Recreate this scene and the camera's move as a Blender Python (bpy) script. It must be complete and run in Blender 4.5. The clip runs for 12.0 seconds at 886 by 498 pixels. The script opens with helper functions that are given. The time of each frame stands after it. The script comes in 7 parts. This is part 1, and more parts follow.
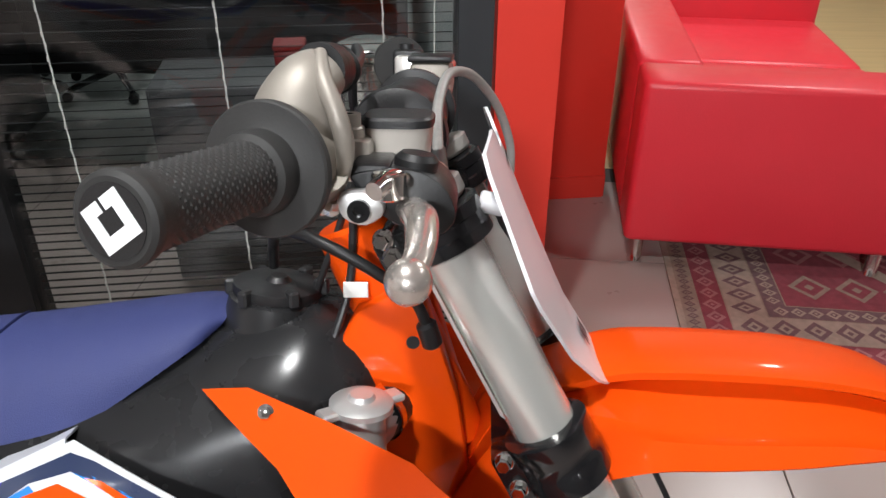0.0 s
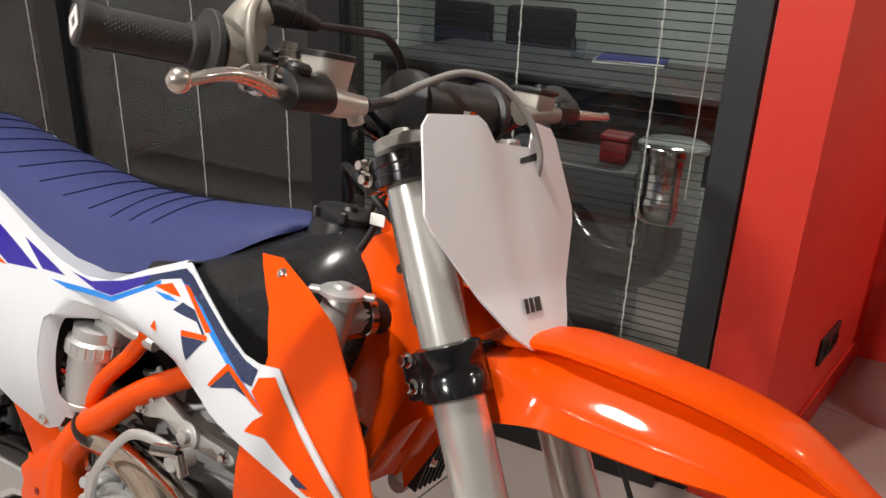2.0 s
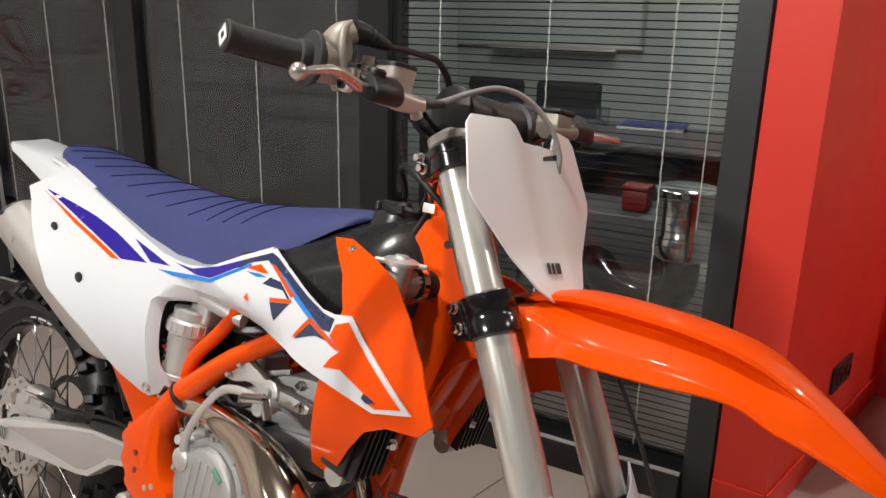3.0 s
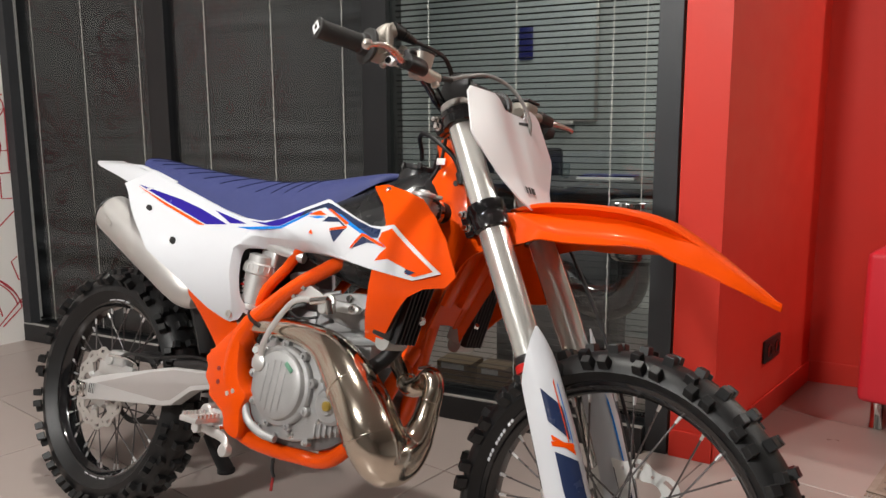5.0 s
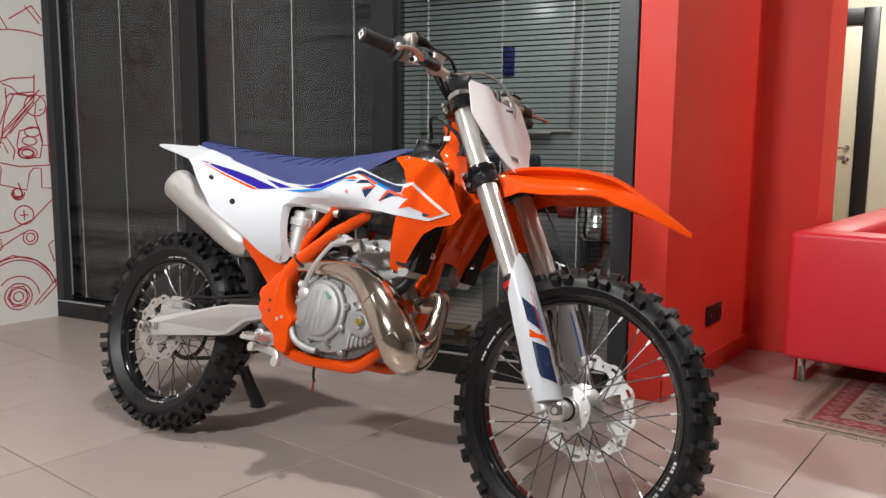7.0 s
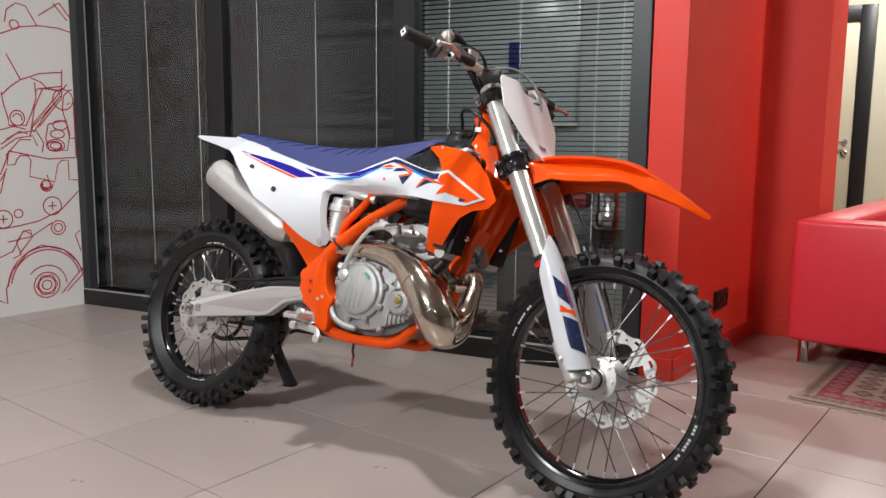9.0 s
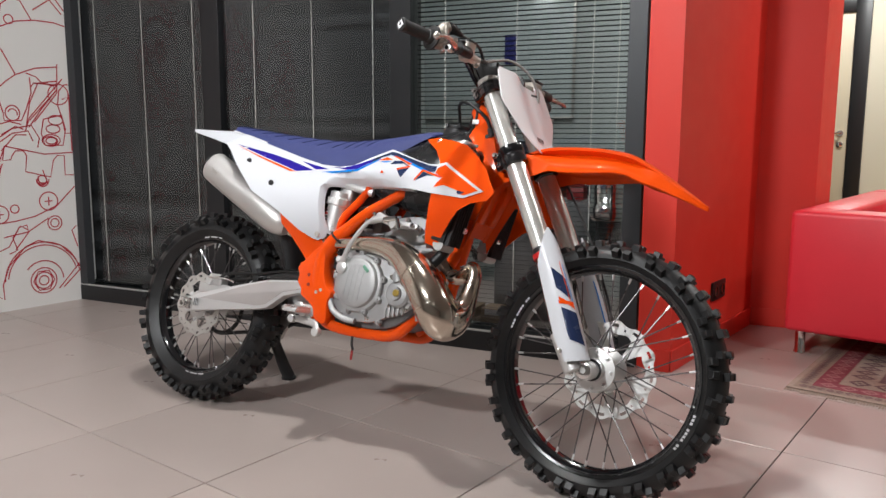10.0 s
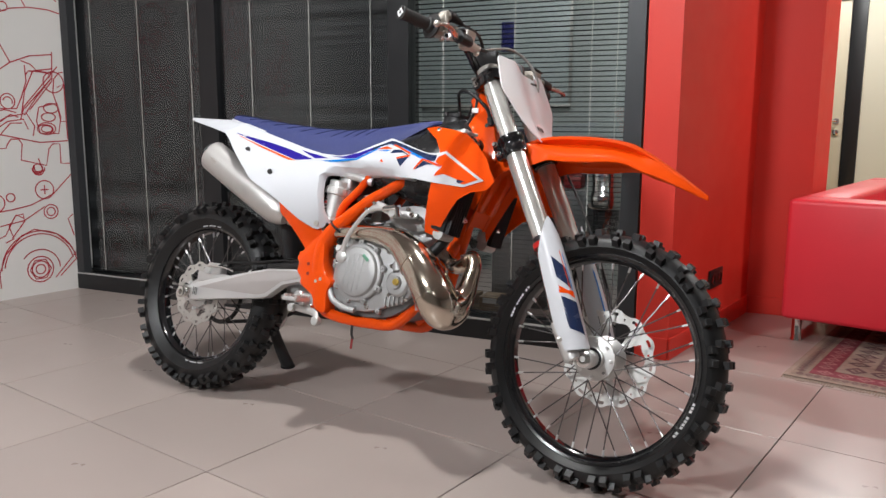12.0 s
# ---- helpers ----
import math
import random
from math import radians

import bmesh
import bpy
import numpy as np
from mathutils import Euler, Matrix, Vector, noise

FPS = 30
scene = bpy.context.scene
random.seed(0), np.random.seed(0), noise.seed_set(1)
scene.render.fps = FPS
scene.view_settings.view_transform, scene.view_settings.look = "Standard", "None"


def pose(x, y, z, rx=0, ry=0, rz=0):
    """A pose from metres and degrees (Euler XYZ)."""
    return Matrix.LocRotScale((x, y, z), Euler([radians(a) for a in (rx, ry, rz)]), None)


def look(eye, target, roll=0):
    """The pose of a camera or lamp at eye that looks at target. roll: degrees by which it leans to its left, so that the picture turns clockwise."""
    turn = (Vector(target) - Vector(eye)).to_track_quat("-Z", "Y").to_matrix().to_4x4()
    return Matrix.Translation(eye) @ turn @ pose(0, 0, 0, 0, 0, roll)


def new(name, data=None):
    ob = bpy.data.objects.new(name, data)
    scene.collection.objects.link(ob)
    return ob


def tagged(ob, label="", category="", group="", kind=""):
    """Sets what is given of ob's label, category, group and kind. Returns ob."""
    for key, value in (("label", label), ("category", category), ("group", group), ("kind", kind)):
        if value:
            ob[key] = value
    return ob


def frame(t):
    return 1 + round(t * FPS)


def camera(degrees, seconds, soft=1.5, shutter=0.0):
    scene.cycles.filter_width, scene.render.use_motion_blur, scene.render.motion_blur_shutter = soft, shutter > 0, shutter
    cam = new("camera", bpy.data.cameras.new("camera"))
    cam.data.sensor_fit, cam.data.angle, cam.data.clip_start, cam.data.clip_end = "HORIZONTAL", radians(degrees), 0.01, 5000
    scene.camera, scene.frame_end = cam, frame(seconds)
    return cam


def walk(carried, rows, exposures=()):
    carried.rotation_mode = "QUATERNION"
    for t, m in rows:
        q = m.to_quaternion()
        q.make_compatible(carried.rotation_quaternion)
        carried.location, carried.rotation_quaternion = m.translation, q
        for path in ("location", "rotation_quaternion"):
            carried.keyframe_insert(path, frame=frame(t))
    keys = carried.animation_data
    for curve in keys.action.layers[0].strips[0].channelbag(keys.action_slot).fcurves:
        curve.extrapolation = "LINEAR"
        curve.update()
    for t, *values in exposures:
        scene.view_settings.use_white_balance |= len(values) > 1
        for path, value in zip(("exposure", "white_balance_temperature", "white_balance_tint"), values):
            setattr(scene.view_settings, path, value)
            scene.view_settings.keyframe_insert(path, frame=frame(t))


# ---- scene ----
cam = camera(59.0, 12.0)
PATH = [
    (0, (1.104, -0.439, 1.371), (1.096, 1.274, 0.339), 0.4),
    (0.5, (1.222, -0.415, 1.362), (0.908, 1.29, 0.367), 0.7),
    (1, (1.323, -0.445, 1.343), (0.737, 1.223, 0.408), 1.4),
    (1.5, (1.489, -0.51, 1.339), (0.653, 1.093, 0.485), 2.4),
    (2, (1.582, -0.551, 1.314), (0.544, 0.978, 0.55), 2.1),
    (2.5, (1.651, -0.645, 1.283), (0.527, 0.867, 0.614), 1.6),
    (3, (1.722, -0.764, 1.258), (0.571, 0.771, 0.692), 1.3),
    (3.2, (1.735, -0.796, 1.245), (0.585, 0.748, 0.703), 1.3),
    (4.8, (1.975, -1.184, 1.095), (0.829, 0.422, 0.764), -0.0),
    (5, (1.978, -1.239, 1.065), (0.852, 0.384, 0.75), -0.3),
    (5.5, (2.003, -1.373, 0.996), (0.92, 0.285, 0.717), -0.3),
    (6, (2.066, -1.491, 0.965), (0.992, 0.174, 0.693), 0.2),
    (6.5, (2.159, -1.63, 0.959), (1.078, 0.032, 0.694), 0.4),
    (7, (2.223, -1.718, 0.969), (1.138, -0.059, 0.706), 0.5),
    (9, (2.219, -1.906, 0.952), (1.144, -0.242, 0.679), 0.5),
    (9.5, (2.212, -1.91, 0.95), (1.14, -0.245, 0.669), 0.4),
    (10, (2.216, -1.911, 0.949), (1.15, -0.244, 0.66), 0.2),
    (10.5, (2.212, -1.915, 0.953), (1.152, -0.246, 0.65), 0.1),
    (11, (2.215, -1.912, 0.948), (1.159, -0.242, 0.64), 0.1),
    (11.5, (2.21, -1.913, 0.953), (1.156, -0.243, 0.637), 0.1),
    (12, (2.205, -1.919, 0.953), (1.152, -0.249, 0.633), 0.2),
]
EXPOSURES = [(0, 0.0, 6150, 9), (1.0, 0.02, 6500, 9), (1.5, -0.08, 6600, 9), (3.0, -0.1, 6750, 9), (5.0, -0.06, 6600, 9), (5.5, -0.06, 6400, 9), (7.0, 0.0, 6350, 9), (9.0, 0.0, 6250, 9), (12.0, 0.0, 6200, 9)]
walk(cam, [(t, look(eye, target, roll)) for t, eye, target, roll in PATH], EXPOSURES)

# ---- light ----
world = bpy.data.worlds.new("world")
world.use_nodes = True
scene.world = world
world.node_tree.nodes["Background"].inputs["Color"].default_value = (0.05, 0.055, 0.06, 1)
world.node_tree.nodes["Background"].inputs["Strength"].default_value = 0.15


def area_lamp(name, eye, target, watts, sx, sy, colour=(1, 0.985, 0.97)):
    d = bpy.data.lights.new(name, "AREA")
    d.shape, d.size, d.size_y, d.energy, d.color = "RECTANGLE", sx, sy, watts, colour
    ob = new(name, d)
    ob.matrix_world = look(eye, target)
    return ob


KEY_W, TOP_W, FILL_W, OFFICE_W = 160, 46, 11.5, 9.8

# ---- materials ----
def mat(name, colour, rough=0.5, metal=0.0, coat=0.0, vary=0.12, scale=6.0, bump=0.0, bump_scale=200.0, rough_vary=0.1, spec=0.5, stretch=(1, 1, 1)):
    m = bpy.data.materials.new(name)
    m.use_nodes = True
    nt = m.node_tree
    b = nt.nodes["Principled BSDF"]
    b.inputs["Metallic"].default_value = metal
    b.inputs["Coat Weight"].default_value = coat
    b.inputs["Coat Roughness"].default_value = 0.05
    b.inputs["Specular IOR Level"].default_value = spec
    co = nt.nodes.new("ShaderNodeTexCoord")
    mp = nt.nodes.new("ShaderNodeMapping")
    mp.inputs["Scale"].default_value = stretch
    nt.links.new(co.outputs["Object"], mp.inputs["Vector"])
    n = nt.nodes.new("ShaderNodeTexNoise")
    n.inputs["Scale"].default_value, n.inputs["Detail"].default_value = scale, 6
    nt.links.new(mp.outputs["Vector"], n.inputs["Vector"])
    ramp = nt.nodes.new("ShaderNodeMix")
    ramp.data_type = "RGBA"
    lo = [c * (1 - vary) for c in colour]
    hi = [min(1, c * (1 + vary)) for c in colour]
    ramp.inputs[6].default_value, ramp.inputs[7].default_value = (*lo, 1), (*hi, 1)
    nt.links.new(n.outputs["Fac"], ramp.inputs[0])
    nt.links.new(ramp.outputs[2], b.inputs["Base Color"])
    mr = nt.nodes.new("ShaderNodeMapRange")
    mr.inputs["To Min"].default_value, mr.inputs["To Max"].default_value = max(0.02, rough - rough_vary), min(1, rough + rough_vary)
    n2 = nt.nodes.new("ShaderNodeTexNoise")
    n2.inputs["Scale"].default_value, n2.inputs["Detail"].default_value = scale * 4, 4
    nt.links.new(mp.outputs["Vector"], n2.inputs["Vector"])
    nt.links.new(n2.outputs["Fac"], mr.inputs["Value"])
    nt.links.new(mr.outputs["Result"], b.inputs["Roughness"])
    if bump:
        n3 = nt.nodes.new("ShaderNodeTexNoise")
        n3.inputs["Scale"].default_value, n3.inputs["Detail"].default_value = bump_scale, 3
        nt.links.new(mp.outputs["Vector"], n3.inputs["Vector"])
        bp = nt.nodes.new("ShaderNodeBump")
        bp.inputs["Strength"].default_value, bp.inputs["Distance"].default_value = bump, 0.002
        nt.links.new(n3.outputs["Fac"], bp.inputs["Height"])
        nt.links.new(bp.outputs["Normal"], b.inputs["Normal"])
    return m


def glow(name, colour, strength):
    m = bpy.data.materials.new(name)
    m.use_nodes = True
    b = m.node_tree.nodes["Principled BSDF"]
    b.inputs["Base Color"].default_value = (0.8, 0.8, 0.8, 1)
    b.inputs["Emission Color"].default_value = (*colour, 1)
    b.inputs["Emission Strength"].default_value = strength
    return m


ORANGE = mat("orange_plastic", (0.78, 0.07, 0.001), 0.45, coat=0.3, vary=0.03, scale=3, bump=0.02, bump_scale=300, rough_vary=0.05, spec=0.06)
ORANGE_PAINT = mat("orange_frame_paint", (0.78, 0.073, 0.001), 0.4, coat=0.6, spec=0.06, vary=0.05, scale=10, rough_vary=0.06)
WHITE = mat("white_plastic", (0.62, 0.635, 0.67), 0.3, coat=0.3, spec=0.4, vary=0.03, scale=4, rough_vary=0.06)
PLATE_WHITE = mat("white_number_plate", (0.78, 0.775, 0.8), 0.3, coat=0.1, vary=0.02, scale=4, rough_vary=0.05)
NAVY_SEAT = mat("navy_seat_cover", (0.032, 0.042, 0.15), 0.62, vary=0.12, scale=12, bump=0.35, bump_scale=900)
NAVY = mat("navy_decal", (0.016, 0.028, 0.078), 0.25, coat=0.3, vary=0.05)
ROYAL = mat("royal_blue_decal", (0.022, 0.012, 0.26), 0.25, coat=0.3, vary=0.05)
SKY = mat("light_blue_decal", (0.005, 0.19, 0.62), 0.25, coat=0.3, vary=0.05)
ORANGE_DECAL = mat("orange_decal", (0.78, 0.07, 0.001), 0.5, coat=0.22, spec=0.06, vary=0.04)
WHITE_DECAL = mat("white_decal", (0.85, 0.85, 0.87), 0.25, coat=0.3, vary=0.02)
BLACK_PL = mat("black_plastic", (0.014, 0.014, 0.015), 0.42, vary=0.2, bump=0.15, bump_scale=500)
BLACK_TANK = mat("black_tank_plastic", (0.016, 0.016, 0.017), 0.27, vary=0.15, bump=0.03, bump_scale=250)
BLACK_ANO = mat("black_anodised", (0.008, 0.008, 0.009), 0.16, metal=0.0, coat=0.4, vary=0.1, rough_vary=0.05)
RUBBER = mat("black_rubber", (0.009, 0.009, 0.0095), 0.44, spec=0.42, vary=0.25, scale=20, bump=0.12, bump_scale=350)
GRIP = mat("dark_grip_rubber", (0.02, 0.0195, 0.019), 0.65, vary=0.2, scale=30, bump=0.1, bump_scale=500)
RIM = mat("black_gloss_rim", (0.006, 0.006, 0.007), 0.12, coat=0.5, vary=0.1, rough_vary=0.04)
ALU = mat("bare_aluminium", (0.66, 0.655, 0.645), 0.4, metal=0.7, vary=0.08, scale=14, bump=0.1, bump_scale=120)
FORK = mat("grey_anodised_fork_tube", (0.8, 0.8, 0.76), 0.24, metal=0.7, vary=0.015, scale=8, rough_vary=0.015)
CAST = mat("grey_cast_metal", (0.42, 0.42, 0.42), 0.5, metal=0.6, vary=0.22, scale=22, bump=0.55, bump_scale=280)
CAST_DARK = mat("dark_cast_metal", (0.17, 0.17, 0.172), 0.5, metal=0.6, vary=0.25, scale=30, bump=0.5, bump_scale=260)
SWING = mat("cast_aluminium_swingarm", (0.52, 0.49, 0.48), 0.42, metal=0.55, vary=0.06, scale=20, bump=0.3, bump_scale=600)
BRIGHT = mat("bright_swingarm_rim", (0.72, 0.72, 0.72), 0.33, metal=0.6, vary=0.05, scale=18)
CHROME = mat("polished_steel", (0.78, 0.77, 0.75), 0.12, metal=1.0, vary=0.04, rough_vary=0.05)
PIPE = mat("nickel_plated_exhaust", (0.72, 0.66, 0.58), 0.13, metal=1.0, vary=0.12, scale=5, rough_vary=0.03)
SILENCER = mat("brushed_silencer", (0.62, 0.6, 0.58), 0.42, metal=0.75, vary=0.05, scale=30, bump=0.15, bump_scale=500)
CAPGREY = mat("pale_grey_anodised", (0.55, 0.53, 0.5), 0.36, metal=0.6, vary=0.05)
SILVER = mat("silver_cast_housing", (0.29, 0.262, 0.228), 0.5, metal=0.4, vary=0.1, scale=20, bump=0.08, bump_scale=300)
RADIATOR = mat("radiator_aluminium", (0.5, 0.5, 0.49), 0.45, metal=0.7, vary=0.2, scale=40)
HOSE_GREY = mat("grey_braided_hose", (0.25, 0.24, 0.23), 0.35, vary=0.2, scale=150)
DARK_RED = mat("dark_red_metal", (0.22, 0.008, 0.008), 0.45)
RED = mat("red_plastic", (0.5, 0.01, 0.008), 0.4)
BRASS = mat("brass_fitting", (0.7, 0.5, 0.12), 0.3, metal=0.9)
GREEN = mat("green_sticker", (0.12, 0.3, 0.2), 0.4)
LEVER = mat("clear_sleeved_lever", (0.6, 0.545, 0.5), 0.24, metal=0.8, vary=0.12, scale=40)
RED_WALL = mat("red_wall_paint", (0.72, 0.038, 0.022), 0.5, vary=0.05, scale=2.5, bump=0.15, bump_scale=90)
RED_LEATHER = mat("red_leather", (0.68, 0.028, 0.045), 0.4, vary=0.07, scale=6, bump=0.3, bump_scale=160)
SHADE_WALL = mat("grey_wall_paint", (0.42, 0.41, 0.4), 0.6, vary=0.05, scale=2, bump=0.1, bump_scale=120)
SEAT_GROOVE_SHADE = mat("shaded_navy_seat_groove", (0.01, 0.013, 0.05), 0.75, spec=0.1)
WHITE_WALL = mat("white_wall_paint", (0.78, 0.76, 0.73), 0.6, vary=0.03, scale=2, bump=0.1, bump_scale=120)
HALL_WALL = mat("cream_wall_paint", (0.74, 0.69, 0.55), 0.6, vary=0.03, scale=2, bump=0.1, bump_scale=120)
MURAL_RED = mat("red_mural_paint", (0.45, 0.02, 0.035), 0.55, vary=0.2, scale=30)
# grey of the unseen ceiling is set to hold bounced light down
CEIL = mat("ceiling_paint", (0.42, 0.42, 0.42), 0.7, vary=0.03)
FRAME_GREY = mat("anthracite_window_frame", (0.032, 0.036, 0.04), 0.42, vary=0.1, scale=8, bump=0.05, bump_scale=300)
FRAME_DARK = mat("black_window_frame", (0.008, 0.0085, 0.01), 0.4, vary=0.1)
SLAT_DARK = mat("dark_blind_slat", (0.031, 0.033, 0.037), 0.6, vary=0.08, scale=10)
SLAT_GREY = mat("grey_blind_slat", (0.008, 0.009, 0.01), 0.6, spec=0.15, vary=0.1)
STRING = mat("pale_blind_cord", (0.6, 0.59, 0.55), 0.7, vary=0.2, scale=60)
TRIM_LIGHT = mat("bright_sill_trim", (0.55, 0.55, 0.53), 0.4, metal=0.5)
OFFICE_WALL = mat("grey_office_wall", (0.38, 0.41, 0.4), 0.6, vary=0.05, scale=2)
OFFICE_FLOOR = mat("grey_office_floor", (0.4, 0.41, 0.39), 0.3, vary=0.08, scale=3)
DESK = mat("dark_desk_top", (0.06, 0.06, 0.062), 0.4, vary=0.15)
STEEL_DARK = mat("dark_gasket_metal", (0.05, 0.05, 0.05), 0.4, metal=0.6)
DARK_FABRIC = mat("dark_chair_fabric", (0.014, 0.016, 0.022), 0.8, vary=0.2, bump=0.3)
BOARD = mat("whiteboard", (0.45, 0.5, 0.5), 0.25, vary=0.03)
BLUE_TAG = mat("blue_sign", (0.015, 0.02, 0.16), 0.4)
DOOR_CREAM = mat("cream_door", (0.66, 0.58, 0.42), 0.45, vary=0.06, scale=3, stretch=(6, 6, 0.6))
DOOR_FRAME = mat("dark_door_frame", (0.012, 0.012, 0.013), 0.4)
WOOD = mat("pale_wood_floor", (0.5, 0.36, 0.17), 0.4, vary=0.2, scale=3, stretch=(0.6, 8, 1))
PAPER = mat("paper_white", (0.75, 0.75, 0.72), 0.6)
CARD = mat("cardboard", (0.28, 0.19, 0.11), 0.7, vary=0.15)
SOCKET = mat("black_socket_plastic", (0.012, 0.012, 0.012), 0.35)


def tile_material():
    m = mat("taupe_floor_tile", (0.405, 0.34, 0.31), 0.3, vary=0.07, scale=2.2, bump=0.04, bump_scale=60, rough_vary=0.06)
    nt = m.node_tree
    b = nt.nodes["Principled BSDF"]
    src = b.inputs["Base Color"].links[0].from_socket
    info = nt.nodes.new("ShaderNodeObjectInfo")
    hsv = nt.nodes.new("ShaderNodeHueSaturation")
    mr = nt.nodes.new("ShaderNodeMapRange")
    mr.inputs["To Min"].default_value, mr.inputs["To Max"].default_value = 0.94, 1.05
    nt.links.new(info.outputs["Random"], mr.inputs["Value"])
    nt.links.new(mr.outputs["Result"], hsv.inputs["Value"])
    nt.links.new(src, hsv.inputs["Color"])
    nt.links.new(hsv.outputs["Color"], b.inputs["Base Color"])
    return m


TILE = tile_material()
GROUT = mat("dark_grout", (0.075, 0.062, 0.056), 0.8)


def glass_material(name, tint, rough=0.0):
    m = bpy.data.materials.new(name)
    m.use_nodes = True
    b = m.node_tree.nodes["Principled BSDF"]
    b.inputs["Base Color"].default_value = (*tint, 1)
    b.inputs["Transmission Weight"].default_value = 1
    b.inputs["Roughness"].default_value = rough
    b.inputs["IOR"].default_value = 1.5
    return m


def pane_material(name, tint):
    """Thin clear sheet: lets the view straight through and mirrors by Fresnel gloss."""
    m = bpy.data.materials.new(name)
    m.use_nodes = True
    nt = m.node_tree
    nt.nodes.remove(nt.nodes["Principled BSDF"])
    clear, gloss = nt.nodes.new("ShaderNodeBsdfTransparent"), nt.nodes.new("ShaderNodeBsdfGlossy")
    mix, fr = nt.nodes.new("ShaderNodeMixShader"), nt.nodes.new("ShaderNodeLayerWeight")
    power, level = nt.nodes.new("ShaderNodeMath"), nt.nodes.new("ShaderNodeMath")
    clear.inputs["Color"].default_value = (*tint, 1)
    gloss.inputs["Roughness"].default_value = 0.01
    fr.inputs["Blend"].default_value = 0.5
    power.operation, level.operation = "POWER", "MULTIPLY_ADD"
    power.inputs[1].default_value = 5.0
    level.inputs[1].default_value, level.inputs[2].default_value = 0.95, 0.045
    nt.links.new(fr.outputs["Facing"], power.inputs[0])
    nt.links.new(power.outputs[0], level.inputs[0])
    nt.links.new(level.outputs[0], mix.inputs[0])
    nt.links.new(clear.outputs[0], mix.inputs[1])
    nt.links.new(gloss.outputs[0], mix.inputs[2])
    nt.links.new(mix.outputs[0], nt.nodes["Material Output"].inputs["Surface"])
    return m


GLASS = glass_material("drinking_glass", (0.86, 0.9, 0.9))
PANE = pane_material("window_glass", (0.93, 0.95, 0.95))


def pipe_heat(m):
    """Straw tint and darker stains on the plating."""
    nt = m.node_tree
    b = nt.nodes["Principled BSDF"]
    src = b.inputs["Base Color"].links[0].from_socket
    co = nt.nodes.new("ShaderNodeTexCoord")
    n = nt.nodes.new("ShaderNodeTexNoise")
    n.inputs["Scale"].default_value, n.inputs["Detail"].default_value = 7, 5
    nt.links.new(co.outputs["Object"], n.inputs["Vector"])
    mix = nt.nodes.new("ShaderNodeMix")
    mix.data_type = "RGBA"
    mix.inputs[7].default_value = (0.5, 0.41, 0.31, 1)
    nt.links.new(n.outputs["Fac"], mix.inputs[0])
    nt.links.new(src, mix.inputs[6])
    nt.links.new(mix.outputs[2], b.inputs["Base Color"])


pipe_heat(PIPE)


# ---- mesh helpers ----
def mesh_of(bm, name, material, smooth=True, sharp=35):
    bmesh.ops.recalc_face_normals(bm, faces=bm.faces)
    for f in bm.faces:
        f.smooth = smooth
    if smooth:
        lim = radians(sharp)
        for e in bm.edges:
            e.smooth = len(e.link_faces) == 2 and e.calc_face_angle(0) < lim
    me = bpy.data.meshes.new(name)
    bm.to_mesh(me)
    bm.free()
    me.materials.append(material)
    return me


def part(name, bm, material, parent, label="", m=None, smooth=True, solid=0.0, bevel=0.0, sharp=35):
    ob = new(name, mesh_of(bm, name, material, smooth, sharp))
    ob.parent = parent
    if m is not None:
        ob.matrix_basis = m
    if label:
        ob["label"] = label
    if solid:
        s = ob.modifiers.new("solid", "SOLIDIFY")
        s.thickness, s.offset = solid, 0
    if bevel:
        v = ob.modifiers.new("bevel", "BEVEL")
        v.width, v.segments, v.limit_method, v.angle_limit = bevel, 2, "ANGLE", radians(40)
    return ob


def shared(name, me, parent, m=None):
    ob = new(name, me)
    ob.parent = parent
    if m is not None:
        ob.matrix_basis = m
    return ob


def thing(name, label, category, m=None, group="", kind=""):
    ob = new(name)
    if m is not None:
        ob.matrix_basis = m
    return tagged(ob, label, category, group, kind)


def add(a, b):
    """Joins bmesh b into a."""
    me = bpy.data.meshes.new("tmp")
    b.to_mesh(me)
    b.free()
    a.from_mesh(me)
    bpy.data.meshes.remove(me)
    return a


def box(x0, x1, y0, y1, z0, z1, bev=0.0, seg=2):
    bm = bmesh.new()
    bmesh.ops.create_cube(bm, size=1)
    bmesh.ops.transform(bm, verts=bm.verts, matrix=Matrix.Translation(((x0 + x1) / 2, (y0 + y1) / 2, (z0 + z1) / 2)) @ Matrix.Diagonal((x1 - x0, y1 - y0, z1 - z0, 1)))
    if bev:
        bmesh.ops.bevel(bm, geom=bm.edges[:], offset=bev, segments=seg, affect="EDGES", profile=0.5)
    return bm


def lathe(profile, axis="y", seg=48, closed=False, at=(0, 0, 0), way=None):
    """Turns (radius, along) points about an axis through at."""
    bm = bmesh.new()
    rows = []
    for r, a in profile:
        row = []
        for i in range(seg):
            t = 2 * math.pi * i / seg
            row.append(bm.verts.new((r * math.cos(t), r * math.sin(t), a)))
        rows.append(row)
    pairs = list(zip(rows, rows[1:])) + ([(rows[-1], rows[0])] if closed else [])
    for p, q in pairs:
        for i in range(seg):
            j = (i + 1) % seg
            bm.faces.new((p[i], p[j], q[j], q[i]))
    if not closed:
        bm.faces.new(rows[0][::-1])
        bm.faces.new(rows[-1])
    d = Vector(way) if way is not None else Vector({"x": (1, 0, 0), "y": (0, 1, 0), "z": (0, 0, 1)}[axis])
    bmesh.ops.transform(bm, verts=bm.verts, matrix=Matrix.Translation(at) @ d.to_track_quat("Z", "Y").to_matrix().to_4x4())
    return bm


